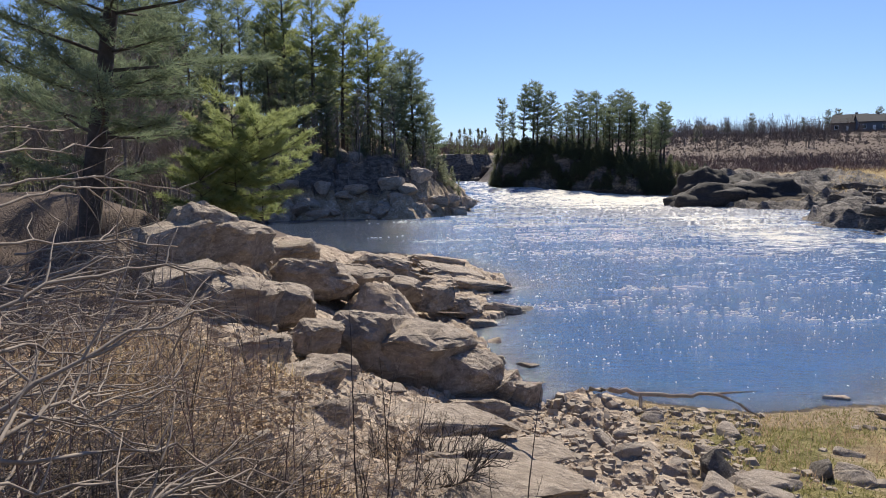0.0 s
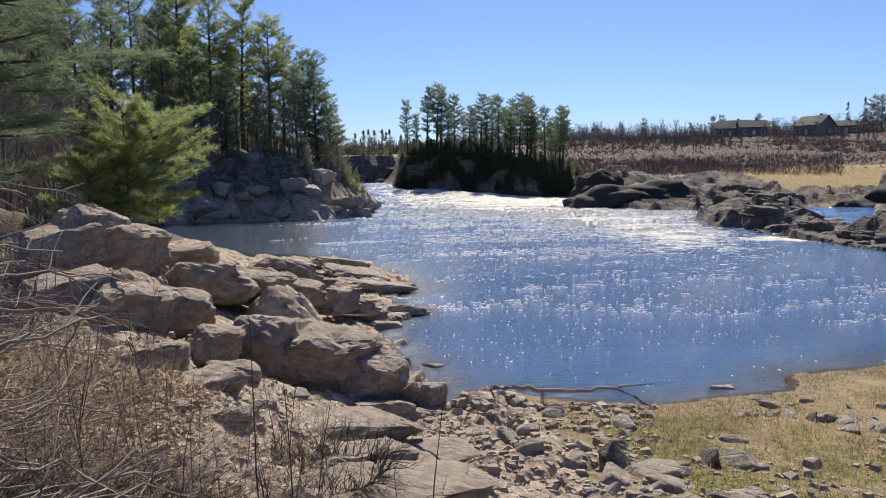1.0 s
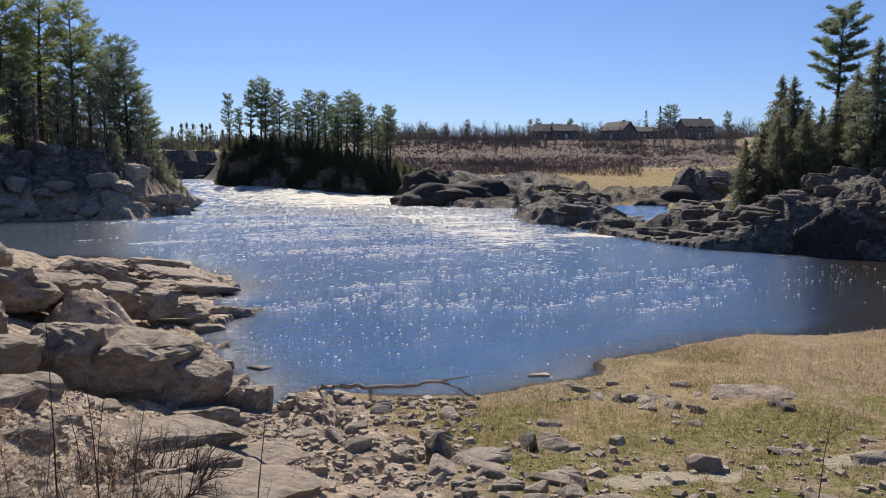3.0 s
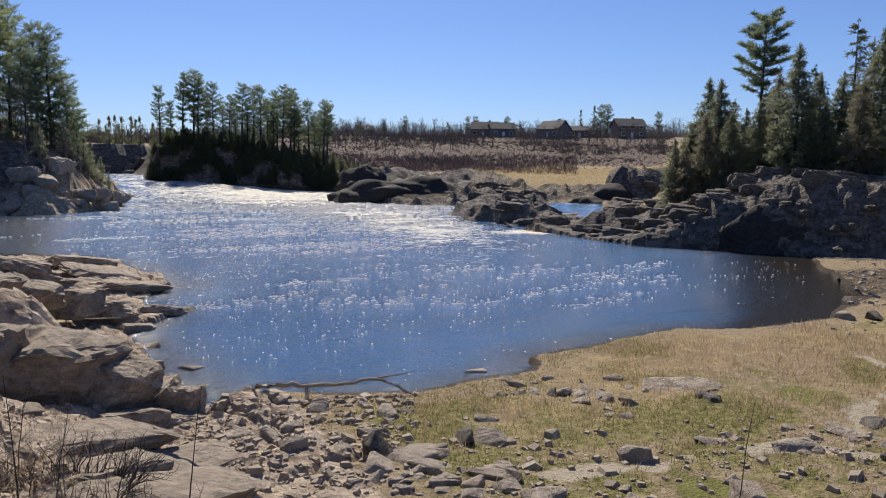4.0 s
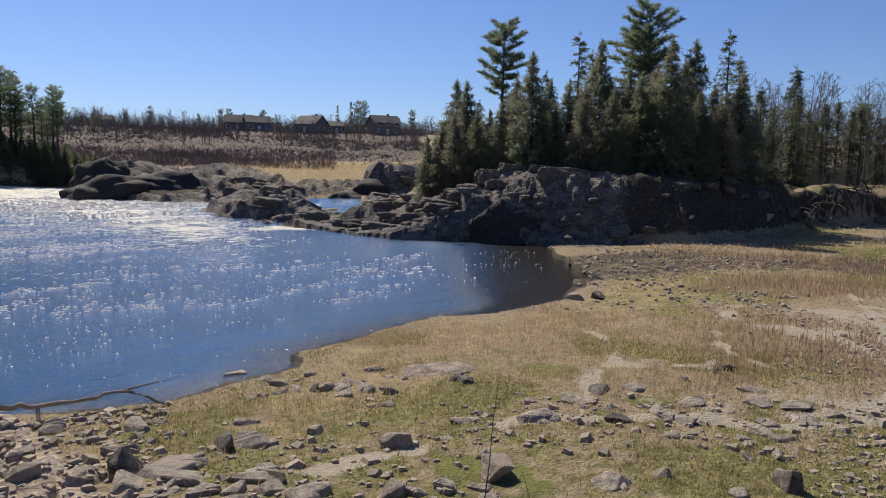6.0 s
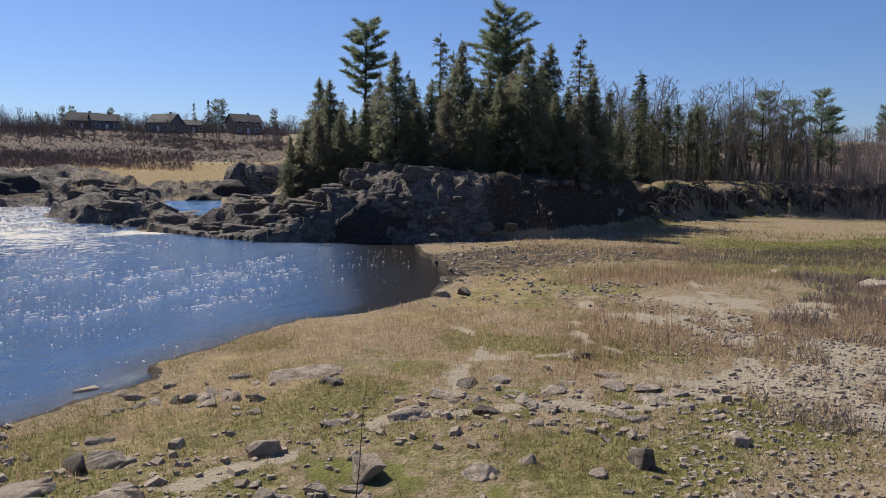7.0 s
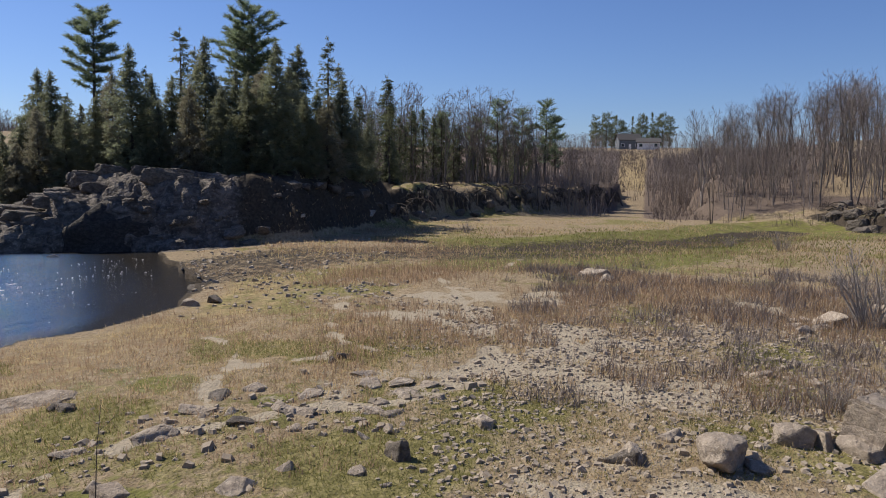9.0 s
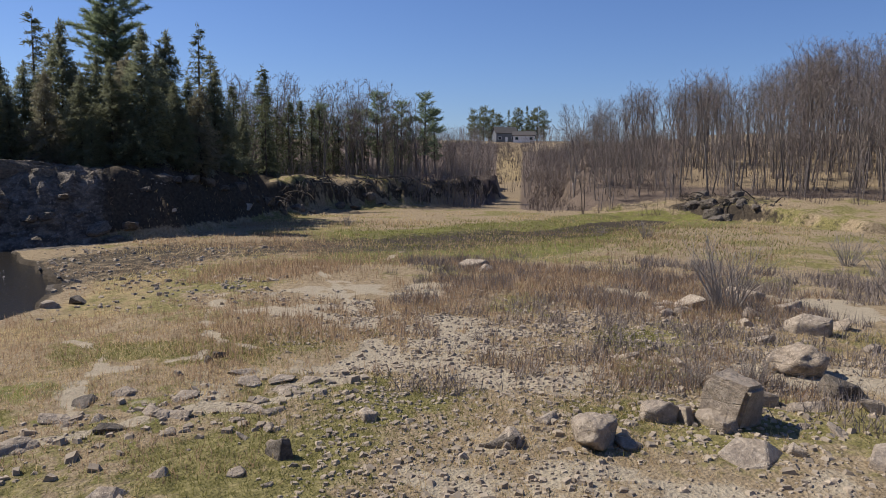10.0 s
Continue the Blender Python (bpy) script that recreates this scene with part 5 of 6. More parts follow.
for x, y, sx, sy, sz, seed, mat, cuts, wear, words in (
        (10.9, -1.2, 0.45, 0.36, 0.29, 490, M_STONE, 6, 0.3, "rounded grey boulder with a mottled face"),
        (15.5, -5.6, 0.6, 0.48, 0.38, 497, M_PINK, 5, 0.35, "rounded pinkish boulder among grey stones")):
    b = tagged(new("boulder", boulder_mesh("boulder", seed, mat, cuts, 4, 1.0, wear, 0.2)), words, "boulder", "boulders on the flat")
    b.matrix_basis = Matrix.Translation((x, y, height(x, y) + sz * 0.66)) @ Matrix.Rotation(seed, 4, "Z") @ Matrix.Diagonal((sx, sy, sz, 1))
rng = np.random.default_rng(31)


def sprinkle(n, az, d, w, kinds, group, flat=0.5):
    for _ in range(n):
        a, q = rng.uniform(*az), math.sqrt(rng.uniform(d[0] ** 2, d[1] ** 2))
        x, y = plan(a, q)
        size = rng.uniform(*w) * rng.choice([0.7, 1.0, 1.3])
        if float(from_shore(np.array([x]), np.array([y]))[0]) > -0.3:
            stone(x, y, size, size * rng.uniform(0.3, 0.7) * flat * 1.6, kinds[int(rng.integers(len(kinds)))], group)


sprinkle(62, (6, 25), (9.2, 13.6), (0.14, 0.3), ("grey", "flat", "pink", "pink"), "shore stones")
sprinkle(40, (22, 62), (7.6, 9.6), (0.18, 0.45), ("grey", "flat", "flat", "pink"), "bank stones")
sprinkle(22, (30, 42), (12.5, 15.5), (0.15, 0.35), ("grey", "flat"), "shore stones")
sprinkle(18, (52, 75), (8, 14), (0.15, 0.3), ("grey", "flat"), "flat stones")
sprinkle(38, (98, 116), (10, 24), (0.25, 0.6), ("grey", "flat", "grey"), "flat stones")
sprinkle(10, (-14, 8), (6.5, 13), (0.2, 0.45), ("pink", "pink", "grey"), "headland stones")
sprinkle(10, (-6, 4), (14, 17), (0.4, 0.8), ("pink", "grey"), "headland stones")


# ---- rocks of the headland, the cliff foot and the outcrop ----
def crag_mesh(name, seed, material):
    """A large slab of bedrock: angular, cracked and a little worn."""
    g = np.random.default_rng(seed)
    bm = bmesh.new()
    for _ in range(20):
        p = unit(g.normal(size=3)) * np.array([1.2, 1.0, 1.0])
        p = np.sign(p) * np.abs(p) ** 0.55 * g.uniform(0.8, 1.0)
        bm.verts.new(p)
    bmesh.ops.convex_hull(bm, input=bm.verts)
    bmesh.ops.delete(bm, geom=[v for v in bm.verts if not v.link_faces], context="VERTS")
    bmesh.ops.bevel(bm, geom=list(bm.edges), offset=0.07, segments=1, affect="EDGES")
    bmesh.ops.triangulate(bm, faces=bm.faces)
    bmesh.ops.subdivide_edges(bm, edges=[e for e in bm.edges if e.calc_length() > 0.3], cuts=4, use_grid_fill=True)
    bmesh.ops.triangulate(bm, faces=bm.faces)
    for v in bm.verts:
        q = v.co * 1.7 + Vector((seed, 0, 0))
        bed = q.z * 3.2 + 0.9 * q.x + 0.4 * noise.noise(q)
        v.co *= 1 + 0.09 * noise.noise(q) + 0.06 * noise.noise(q * 2.7) + 0.05 * noise.noise(q * 6.1) + 0.06 * abs((bed % 1.0) - 0.5) - 0.5 * max(0, 0.12 - abs(noise.noise(Vector((q.x * 1.1 + q.z * 0.6, q.y * 0.9, q.z * 1.4)))))
    me = bpy.data.meshes.new(name)
    bm.to_mesh(me), bm.free()
    me.materials.append(material)
    return me


CRAGS = {k: [crag_mesh("rock", 700 + 10 * j + i, m) for i in range(5)] for j, (k, m) in enumerate((("warm", M_PINK), ("dark", M_DARKSTONE), ("grey", M_STONE), ("black", M_BLACKSTONE)))}
CRAG_WORDS = {"black": "near-black rock worn smooth, with shade put into its colour", "warm": "weathered tan bedrock slab with cracks and lichen", "dark": "dark broken bedrock slab beside the water", "grey": "grey broken rock at the cliff foot"}


def crag(x, y, w, deep, h, turn, kind, group, sink=0.45, dip=0.2):
    i = serial[0] = serial[0] + 1
    ob = new("rock", CRAGS[kind][i % 5])
    ob.matrix_basis = Matrix.Translation((x, y, height(x, y) + h * (0.5 - sink))) @ Euler((0.1 * math.sin(i * 2.7), dip, turn)).to_matrix().to_4x4() @ Matrix.Diagonal((w * 0.5, deep * 0.5, h * 0.5, 1))
    return tagged(ob, CRAG_WORDS[kind], "rock", group)


def block_mesh(name, seed, material):
    """A squared block with chipped edges and uneven faces."""
    g = np.random.default_rng(seed)
    bm = bmesh.new()
    bmesh.ops.create_cube(bm, size=2)
    for v in bm.verts:
        v.co = [c * g.uniform(0.78, 1.08) for c in v.co]
    bmesh.ops.bevel(bm, geom=list(bm.edges), offset=0.16, segments=2, affect="EDGES")
    bmesh.ops.triangulate(bm, faces=bm.faces)
    bmesh.ops.subdivide_edges(bm, edges=[e for e in bm.edges if e.calc_length() > 0.4], cuts=3, use_grid_fill=True)
    for v in bm.verts:
        v.co *= 1 + 0.10 * noise.noise(v.co * 1.4 + Vector((seed, 0, 0))) + 0.05 * noise.noise(v.co * 4.0)
    me = bpy.data.meshes.new(name)
    bm.to_mesh(me), bm.free()
    me.materials.append(material)
    return me


square = tagged(new("boulder", block_mesh("boulder", 5, M_STONE)), "large square-cut grey boulder with sharp edges", "boulder", "boulders on the flat")
square.matrix_basis = Matrix.Translation((12.3, -3.5, height(12.3, -3.5) + 0.34)) @ Euler((0.14, -0.16, 0.75)).to_matrix().to_4x4() @ Matrix.Diagonal((0.40, 0.38, 0.46, 1))
for az, d, w, deep, h, turn in ((-17.5, 18.2, 2.4, 1.8, 2.2, 0.3), (-20, 18.6, 2.2, 1.8, 1.9, 0.2), (-15.6, 18.8, 1.7, 1.6, 1.7, 0.5), (-14.6, 20.5, 2.6, 1.6, 1.3, 0.5), (-12, 22, 2.8, 1.8, 1.2, 0.4), (-9.6, 24, 2.8, 1.8, 1.1, 0.5),
                                (-7.4, 24.5, 2.4, 1.8, 1.2, 0.3), (-5.0, 26.5, 3.0, 2.0, 1.0, 0.4), (-2.4, 28, 3.0, 2.2, 0.9, 0.5), (0.6, 29, 3.0, 2.4, 0.7, 0.4), (2.6, 27.8, 2.6, 1.6, 0.5, 0.3), (-0.4, 32, 3.2, 2.2, 0.7, 0.4)):
    crag(*plan(az, d), w, deep, h, turn, "warm", "headland rocks", 0.55)
def scarp(az, d, w, deep, top, foot, turn=0.0, tilt=0.08):
    """A block of bedrock that dips away from the bank, with a steep broken face on the near side."""
    i = serial[0] = serial[0] + 1
    ob = new("rock", CRAGS["warm"][i % 5])
    h = top - foot
    ob.matrix_basis = Matrix.Translation((*plan(az, d), foot + h * 0.36)) @ Matrix.Rotation(radians(-az) + turn, 4, "Z") @ Matrix.Rotation(-tilt, 4, "X") @ Matrix.Diagonal((w * 0.52, deep * 0.6, h * 0.5, 1))
    return tagged(ob, "weathered tan bedrock with a steep shaded face", "rock", "headland rocks")


for row in ((-6.0, 13.9, 1.9, 2.0, 2.25, 0.7, -0.35), (-2.2, 13.6, 1.9, 1.8, 2.0, 0.5, -0.5), (1.2, 13.5, 1.6, 1.4, 1.5, 0.2, -0.6), (4.0, 13.6, 1.0, 0.9, 0.95, 0.0, -0.5), (5.9, 13.5, 0.9, 0.8, 0.75, 0.0, -0.4),
            (3.4, 16.9, 0.8, 0.6, 0.35, -0.1, -0.2)):
    scarp(*row)
for row in ((-10.2, 12.6, 1.1, 0.9, 2.2, 1.4, 0.2), (-9.0, 11.4, 0.9, 0.8, 1.85, 1.1, 0.1), (-11.2, 10.6, 1.1, 0.8, 1.95, 1.2, 0.3), (-9.4, 9.4, 0.9, 0.7, 1.75, 1.0, -0.2), (-7.2, 10.4, 0.7, 0.6, 1.5, 0.9, 0.2),
            (-16.4, 13.4, 1.9, 1.6, 3.0, 1.7, 0.0), (-13.2, 14.2, 1.5, 1.3, 2.7, 1.6, -0.2), (-19.8, 14.0, 1.6, 1.4, 3.2, 2.0, 0.1), (-14.6, 11.4, 1.4, 1.0, 2.2, 1.5, 0.15)):
    scarp(*row)
for row in ((-10.6, 18.5, 2.4, 1.6, 2.7, 1.5, -0.3), (-7.6, 19.6, 2.2, 1.6, 2.3, 1.2, -0.4), (-4.6, 20.4, 2.0, 1.6, 1.9, 0.9, -0.4), (-12.8, 20.6, 2.4, 1.8, 3.0, 1.8, -0.3), (-1.6, 21.6, 2.0, 1.5, 1.4, 0.5, -0.4), (0.8, 22.6, 1.8, 1.3, 0.9, 0.1, -0.4),
            (-16.0, 17.6, 1.6, 1.5, 3.8, 2.4, -0.4), (-18.0, 17.6, 1.5, 1.4, 4.2, 2.6, 0.3), (-20.2, 17.2, 1.6, 1.4, 3.9, 2.5, 0.1)):
    scarp(*row)
for az, d, w, deep, h, turn in ((2.5, 12.6, 1.6, 1.0, 0.6, 0.4), (5.4, 12.9, 1.3, 0.8, 0.5, 0.5), (4.4, 14.2, 1.5, 0.9, 0.7, 0.5), (6.6, 13.9, 1.0, 0.6, 0.4, 0.3), (4.5, 9.2, 2.2, 1.5, 0.45, 0.7), (1.2, 9.4, 1.8, 1.3, 0.5, 0.6), (7.2, 8.4, 1.8, 1.2, 0.4, 0.7), (2.5, 8.3, 3.6, 2.2, 0.7, 0.6), (6.5, 10.4, 2.6, 1.5, 0.5, 0.7), (-1.5, 10.6, 2.6, 1.6, 0.6, 0.4),
                                (3.0, 21.5, 1.2, 0.8, 0.5, 0.3), (4.6, 23.4, 1.7, 0.8, 0.4, 0.2)):
    crag(*plan(az, d), w, deep, h, turn, "warm", "headland rocks", 0.5)
for az in np.linspace(-17, 1.8, 34):
    d = float(np.interp(az, [-17, -2, 0.7, 2.1], [76.5, 75.5, 82.5, 92])) + rng.uniform(0, 4)
    w = rng.uniform(1.6, 3.6)
    crag(*plan(az, d), w, w * 0.7, w * rng.uniform(0.4, 0.7), rng.uniform(0, 3), "grey", "cliff foot rocks", 0.4)
for az in np.linspace(-24, 1.0, 34):
    w = rng.uniform(1.4, 3.4)
    crag(*plan(az + rng.uniform(-0.4, 0.4), rng.uniform(81, 90)), w, w * 0.7, w * rng.uniform(0.5, 0.8), rng.uniform(0, 3), ("grey", "dark")[int(rng.integers(2))], "cliff rocks", 0.4)
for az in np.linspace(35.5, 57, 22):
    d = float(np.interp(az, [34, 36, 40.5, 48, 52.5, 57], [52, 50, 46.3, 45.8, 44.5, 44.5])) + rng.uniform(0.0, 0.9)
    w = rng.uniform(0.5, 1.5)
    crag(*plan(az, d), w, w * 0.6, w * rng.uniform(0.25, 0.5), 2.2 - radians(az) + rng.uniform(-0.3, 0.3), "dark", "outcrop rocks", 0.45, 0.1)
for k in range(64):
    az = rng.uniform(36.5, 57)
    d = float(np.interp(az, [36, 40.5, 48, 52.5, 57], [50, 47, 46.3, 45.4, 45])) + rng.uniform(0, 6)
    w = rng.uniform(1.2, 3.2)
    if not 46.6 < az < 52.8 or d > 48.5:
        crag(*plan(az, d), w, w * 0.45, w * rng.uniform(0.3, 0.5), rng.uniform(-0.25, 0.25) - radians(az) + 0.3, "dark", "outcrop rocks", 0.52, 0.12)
# black boulder added in place of the shaded hollow in the outcrop
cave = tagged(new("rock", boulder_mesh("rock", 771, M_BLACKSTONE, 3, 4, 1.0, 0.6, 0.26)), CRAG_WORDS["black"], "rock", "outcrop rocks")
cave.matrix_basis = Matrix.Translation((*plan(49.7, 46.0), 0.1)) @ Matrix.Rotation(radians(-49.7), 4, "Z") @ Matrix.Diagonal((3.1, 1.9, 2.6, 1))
for k in range(90):
    az = rng.uniform(28.5, 42)
    d = rng.uniform(58, 118 if az < 31 else 90)
    x, y = plan(az, d)
    if float(from_pond(np.array([x]), np.array([y]))[0]) > 1.7 and float(from_shore(np.array([x]), np.array([y]))[0]) > 0.3:
        w = rng.uniform(1.2, 3.6)
        crag(x, y, w, w * 0.6, w * rng.uniform(0.3, 0.55), rng.uniform(-0.5, 0.5) - radians(az), "dark", "rocks of the far flats", 0.5, 0.1)
for k, (az, d, w, deep, h) in enumerate(((20.4, 99, 10.5, 6.0, 2.4), (23.9, 100.5, 11, 6.0, 2.6), (22.2, 99.5, 9.0, 5.0, 1.9), (19.6, 117, 8, 6, 4.2), (21.8, 121, 9, 6, 3.6), (39.0, 91, 6.0, 5.0, 2.4), (41.2, 93, 6.5, 5.0, 2.6), (37.2, 88, 4.5, 3.5, 1.3))):
    b = tagged(new("rock", boulder_mesh("rock", 760 + k, M_BLACKSTONE, 3, 4, 1.0, 0.6, 0.24)), CRAG_WORDS["black"], "rock", "river rocks")
    b.matrix_basis = Matrix.Translation((*plan(az, d), 0.05)) @ Matrix.Rotation(radians(-az) + 0.1, 4, "Z") @ Matrix.Diagonal((w * 0.56, deep * 0.56, h * 1.15, 1))
for az, d, w in ((0.9, 214, 6), (1.5, 212, 7), (2.2, 211, 7), (2.9, 211, 6), (3.4, 212, 5), (1.8, 208, 4), (2.6, 207, 4)):
    crag(*plan(az, d), w, w * 0.7, w * 0.7, rng.uniform(0, 3), "dark", "rocks below the dam", 0.5)
for k in range(14):
    x, y = 60 + rng.uniform(0, 11), -18.5 + rng.uniform(0, 4.5)
    w = rng.uniform(0.8, 2.2)
    crag(x, y, w, w * 0.7, w * rng.uniform(0.4, 0.8), rng.uniform(0, 3), "dark", "washed-out mound rocks", 0.4)
for az in np.linspace(57, 84, 26):
    d = float(np.interp(az, [57, 61, 67.6, 78, 85], [44, 44, 54, 71, 79])) + rng.uniform(0, 1.5)
    w = rng.uniform(0.6, 1.8)
    crag(*plan(az, d), w, w * 0.7, w * rng.uniform(0.3, 0.6), rng.uniform(0, 3), "dark", "bank foot rocks", 0.4)


def rubble(name, x, y, size, material, label):
    """Loose small stones, each a skewed block."""
    n = len(x)
    z = land(x, y)[0]
    cube = np.array([(a, b, c) for c in (-1, 1) for b in (-1, 1) for a in (-1, 1)], float)
    taper = np.where(cube[:, 2:] > 0, np.array([[0.66, 0.66, 1.0]]), np.ones((1, 3)))
    v = (cube * taper)[None] * (1 + rng.uniform(-0.4, 0.25, (n, 8, 3))) * np.stack([rng.uniform(0.35, 0.6, n), rng.uniform(0.3, 0.5, n), rng.uniform(0.14, 0.34, n)], 1)[:, None] * size[:, None, None]
    a, b = rng.uniform(0, 6.3, n), rng.normal(size=n) * 0.22
    ca, sa, cb, sb = np.cos(a)[:, None], np.sin(a)[:, None], np.cos(b)[:, None], np.sin(b)[:, None]
    vx, vz = v[..., 0] * cb + v[..., 2] * sb, -v[..., 0] * sb + v[..., 2] * cb
    v = np.stack([vx * ca - v[..., 1] * sa + x[:, None], vx * sa + v[..., 1] * ca + y[:, None], vz + (z + size * 0.03)[:, None]], 2).reshape(-1, 3)
    q = np.array([(0, 2, 3, 1), (4, 5, 7, 6), (0, 1, 5, 4), (2, 6, 7, 3), (0, 4, 6, 2), (1, 3, 7, 5)])
    quads = (q[None] + 8 * np.arange(n)[:, None, None]).reshape(-1, 4)
    ob = sheet(name, v[:, 0], v[:, 1], v[:, 2], quads, material, {})
    ob.data.polygons.foreach_set("use_smooth", np.zeros(len(quads), bool))
    return tagged(ob, label, "gravel", kind="stuff")


def chips(n, az, d, lo, hi, keep=None):
    a, q = rng.uniform(*az, n), np.sqrt(rng.uniform(d[0] ** 2, d[1] ** 2, n))
    x, y = q * np.sin(np.radians(a)), q * np.cos(np.radians(a))
    fade = 0.45 * (1 - ease(az[0], az[0] + 10, a) * (1 - ease(az[1] - 10, az[1], a)) * (1 - ease(d[1] * 0.75, d[1], q)))
    size = lo + (hi - lo) * rng.beta(1, 4, n)
    ok = from_shore(x, y) > -0.2
    ok &= rough(x * 0.5, y * 0.5, 71) + rng.normal(size=n) * 0.12 - fade > (keep if keep is not None else -9)
    return x[ok], y[ok], size[ok]


M_CHIP = plain("stone_chips", (0.32, 0.26, 0.195), (0.53, 0.44, 0.335), 9, 0.9, 0.5, 0.01, 0.7)
rubble("rubble", *chips(24000, (66, 120), (7.5, 27), 0.035, 0.25, -0.14), M_CHIP, "grey rubble strewn over the flat")
rubble("rubble", *chips(1700, (6, 68), (7.2, 15), 0.05, 0.26, 0.0), M_CHIP, "grey rubble along the shore")
rubble("rubble", *chips(520, (6, 24), (9.2, 13.8), 0.07, 0.34), M_CHIP, "loose broken stones piled along the shore")
rubble("rubble", *chips(500, (-16, 9), (5.5, 14), 0.05, 0.28), M_CHIP, "broken rock on the headland")
step = rng.random(420)[:, None]
ends = np.array(DIRT)
pick = rng.integers(0, len(DIRT) - 1, 420)
spot = ends[pick] + (ends[pick + 1] - ends[pick]) * step + rng.normal(size=(420, 2)) * 0.8
rubble("rubble", spot[:, 0], spot[:, 1], 0.05 + 0.33 * rng.beta(1, 4, 420), M_CHIP, "flat broken stones in a band across the grass")
for k in range(24):
    x, y = spot[k * 17]
    stone(x, y, rng.uniform(0.25, 0.65), rng.uniform(0.1, 0.18), "flat", "flat slabs in the grass")
rubble("rubble", *chips(2600, (48, 76), (22, 50), 0.08, 0.42, -0.08), M_CHIP, "stones of the shallow stream bed")


# ---- grasses and stalks ----
def turf(name, n, az, d, tall, width, material, label, seed, bias=0.0, lean=0.35, scale=0.33, edge=0.25):
    a, q = rng.uniform(*az, n), np.sqrt(rng.uniform(d[0] ** 2, d[1] ** 2, n))
    x, y = q * np.sin(np.radians(a)), q * np.cos(np.radians(a))
    z, cover, s = land(x, y)
    fade = 0.5 * (1 - ease(az[0], az[0] + 6, a) * (1 - ease(d[1] * 0.85, d[1], q)) * ease(d[0], d[0] * 1.12, q))
    ok = (rough(x * scale, y * scale, seed) - fade + 0.4 * rough(x * 1.4, y * 1.4, seed + 1) + bias + rng.normal(size=n) * 0.06 > 0) & (s > edge) & (cover["rock"] + cover["dark"] < 0.4) & (cover["sand"] < 0.6)
    b = np.stack([x, y, z - 0.01], 1)[ok]
    w = unit(np.array([0, 0, 1.0]) + rng.normal(size=b.shape) * lean)
    ln = rng.uniform(*tall, len(b))
    return tagged(new(name, blade_mesh(name, blades(b, w, ln, width * (1 + q[ok] * 0.03), rng), material)), label, "grass", kind="stuff")


turf("new_grass", 110000, (8, 100), (7, 21), (0.04, 0.13), 0.011, M_GRASS, "short new green grass on the flat", 51, 0.05, 0.6)
turf("new_grass", 20000, (72, 118), (33, 62), (0.08, 0.22), 0.02, M_GRASS, "green grass beside the stream", 83, 0.12, 0.4, 0.12)
turf("dead_grass", 100000, (10, 116), (7, 24), (0.04, 0.16), 0.010, M_STRAW, "bleached dead grass on the flat", 55, 0.0, 0.6)
turf("dead_grass", 30000, (55, 110), (26, 70), (0.1, 0.32), 0.016, M_STRAW, "bleached dead grass beyond the stones", 57, 0.05, 0.5)
turf("dry_stalks", 60000, (60, 112), (13, 34), (0.12, 0.42), 0.012, M_STALK, "brown dry stalks standing in patches", 91, 0.05, 0.25, 0.22)
turf("dry_stalks", 46000, (18, 70), (9, 27), (0.05, 0.2), 0.010, M_STALK, "short reddish-brown stalks near the water", 95, 0.06, 0.3, 0.5)
turf("dry_stalks", 26000, (56, 108), (26, 60), (0.12, 0.4), 0.016, M_STALK, "brown sedge stubble on the wet flat", 96, -0.02, 0.3, 0.25)
turf("dry_stalks", 22000, (46, 76), (24, 50), (0.04, 0.14), 0.014, M_STALK, "short brown stubble on the stony shallows", 98, 0.04, 0.35, 0.4)
turf("dead_grass", 40000, (16, 112), (8, 30), (0.10, 0.26), 0.010, M_STRAW, "standing tufts of bleached grass", 94, -0.14, 0.45, 0.9)
turf("dry_stalks", 70000, (76, 116), (12, 36), (0.12, 0.5), 0.012, M_TWIG, "greyish dry stems among the rubble", 97, 0.04, 0.35, 0.7)
turf("dry_stalks", 4200, (-34, 3), (2.2, 13), (0.08, 0.5), 0.009, M_STRAW, "tan dry grass stems in the leaf litter", 99, 0.08, 0.35, 0.5)


def litter(n):
    a, q = rng.uniform(-40, 12, n), np.sqrt(rng.uniform(2.0 ** 2, 15.0 ** 2, n))
    x, y = q * np.sin(np.radians(a)), q * np.cos(np.radians(a))
    z, cover, s = land(x, y)
    ok = (s > 0.4) & ((cover["rock"] < 0.5) | (rng.random(n) < 0.15))
    b = np.stack([x, y, z + 0.012], 1)[ok]
    w = unit(rng.normal(size=b.shape) * np.array([1, 1, 0.35]))
    return tagged(new("leaf_litter", blade_mesh("leaf_litter", blades(b, w, 0.075, 0.05, rng), M_LEAF)), "brown fallen leaves on the bank", "leaves", kind="stuff")


litter(42000)


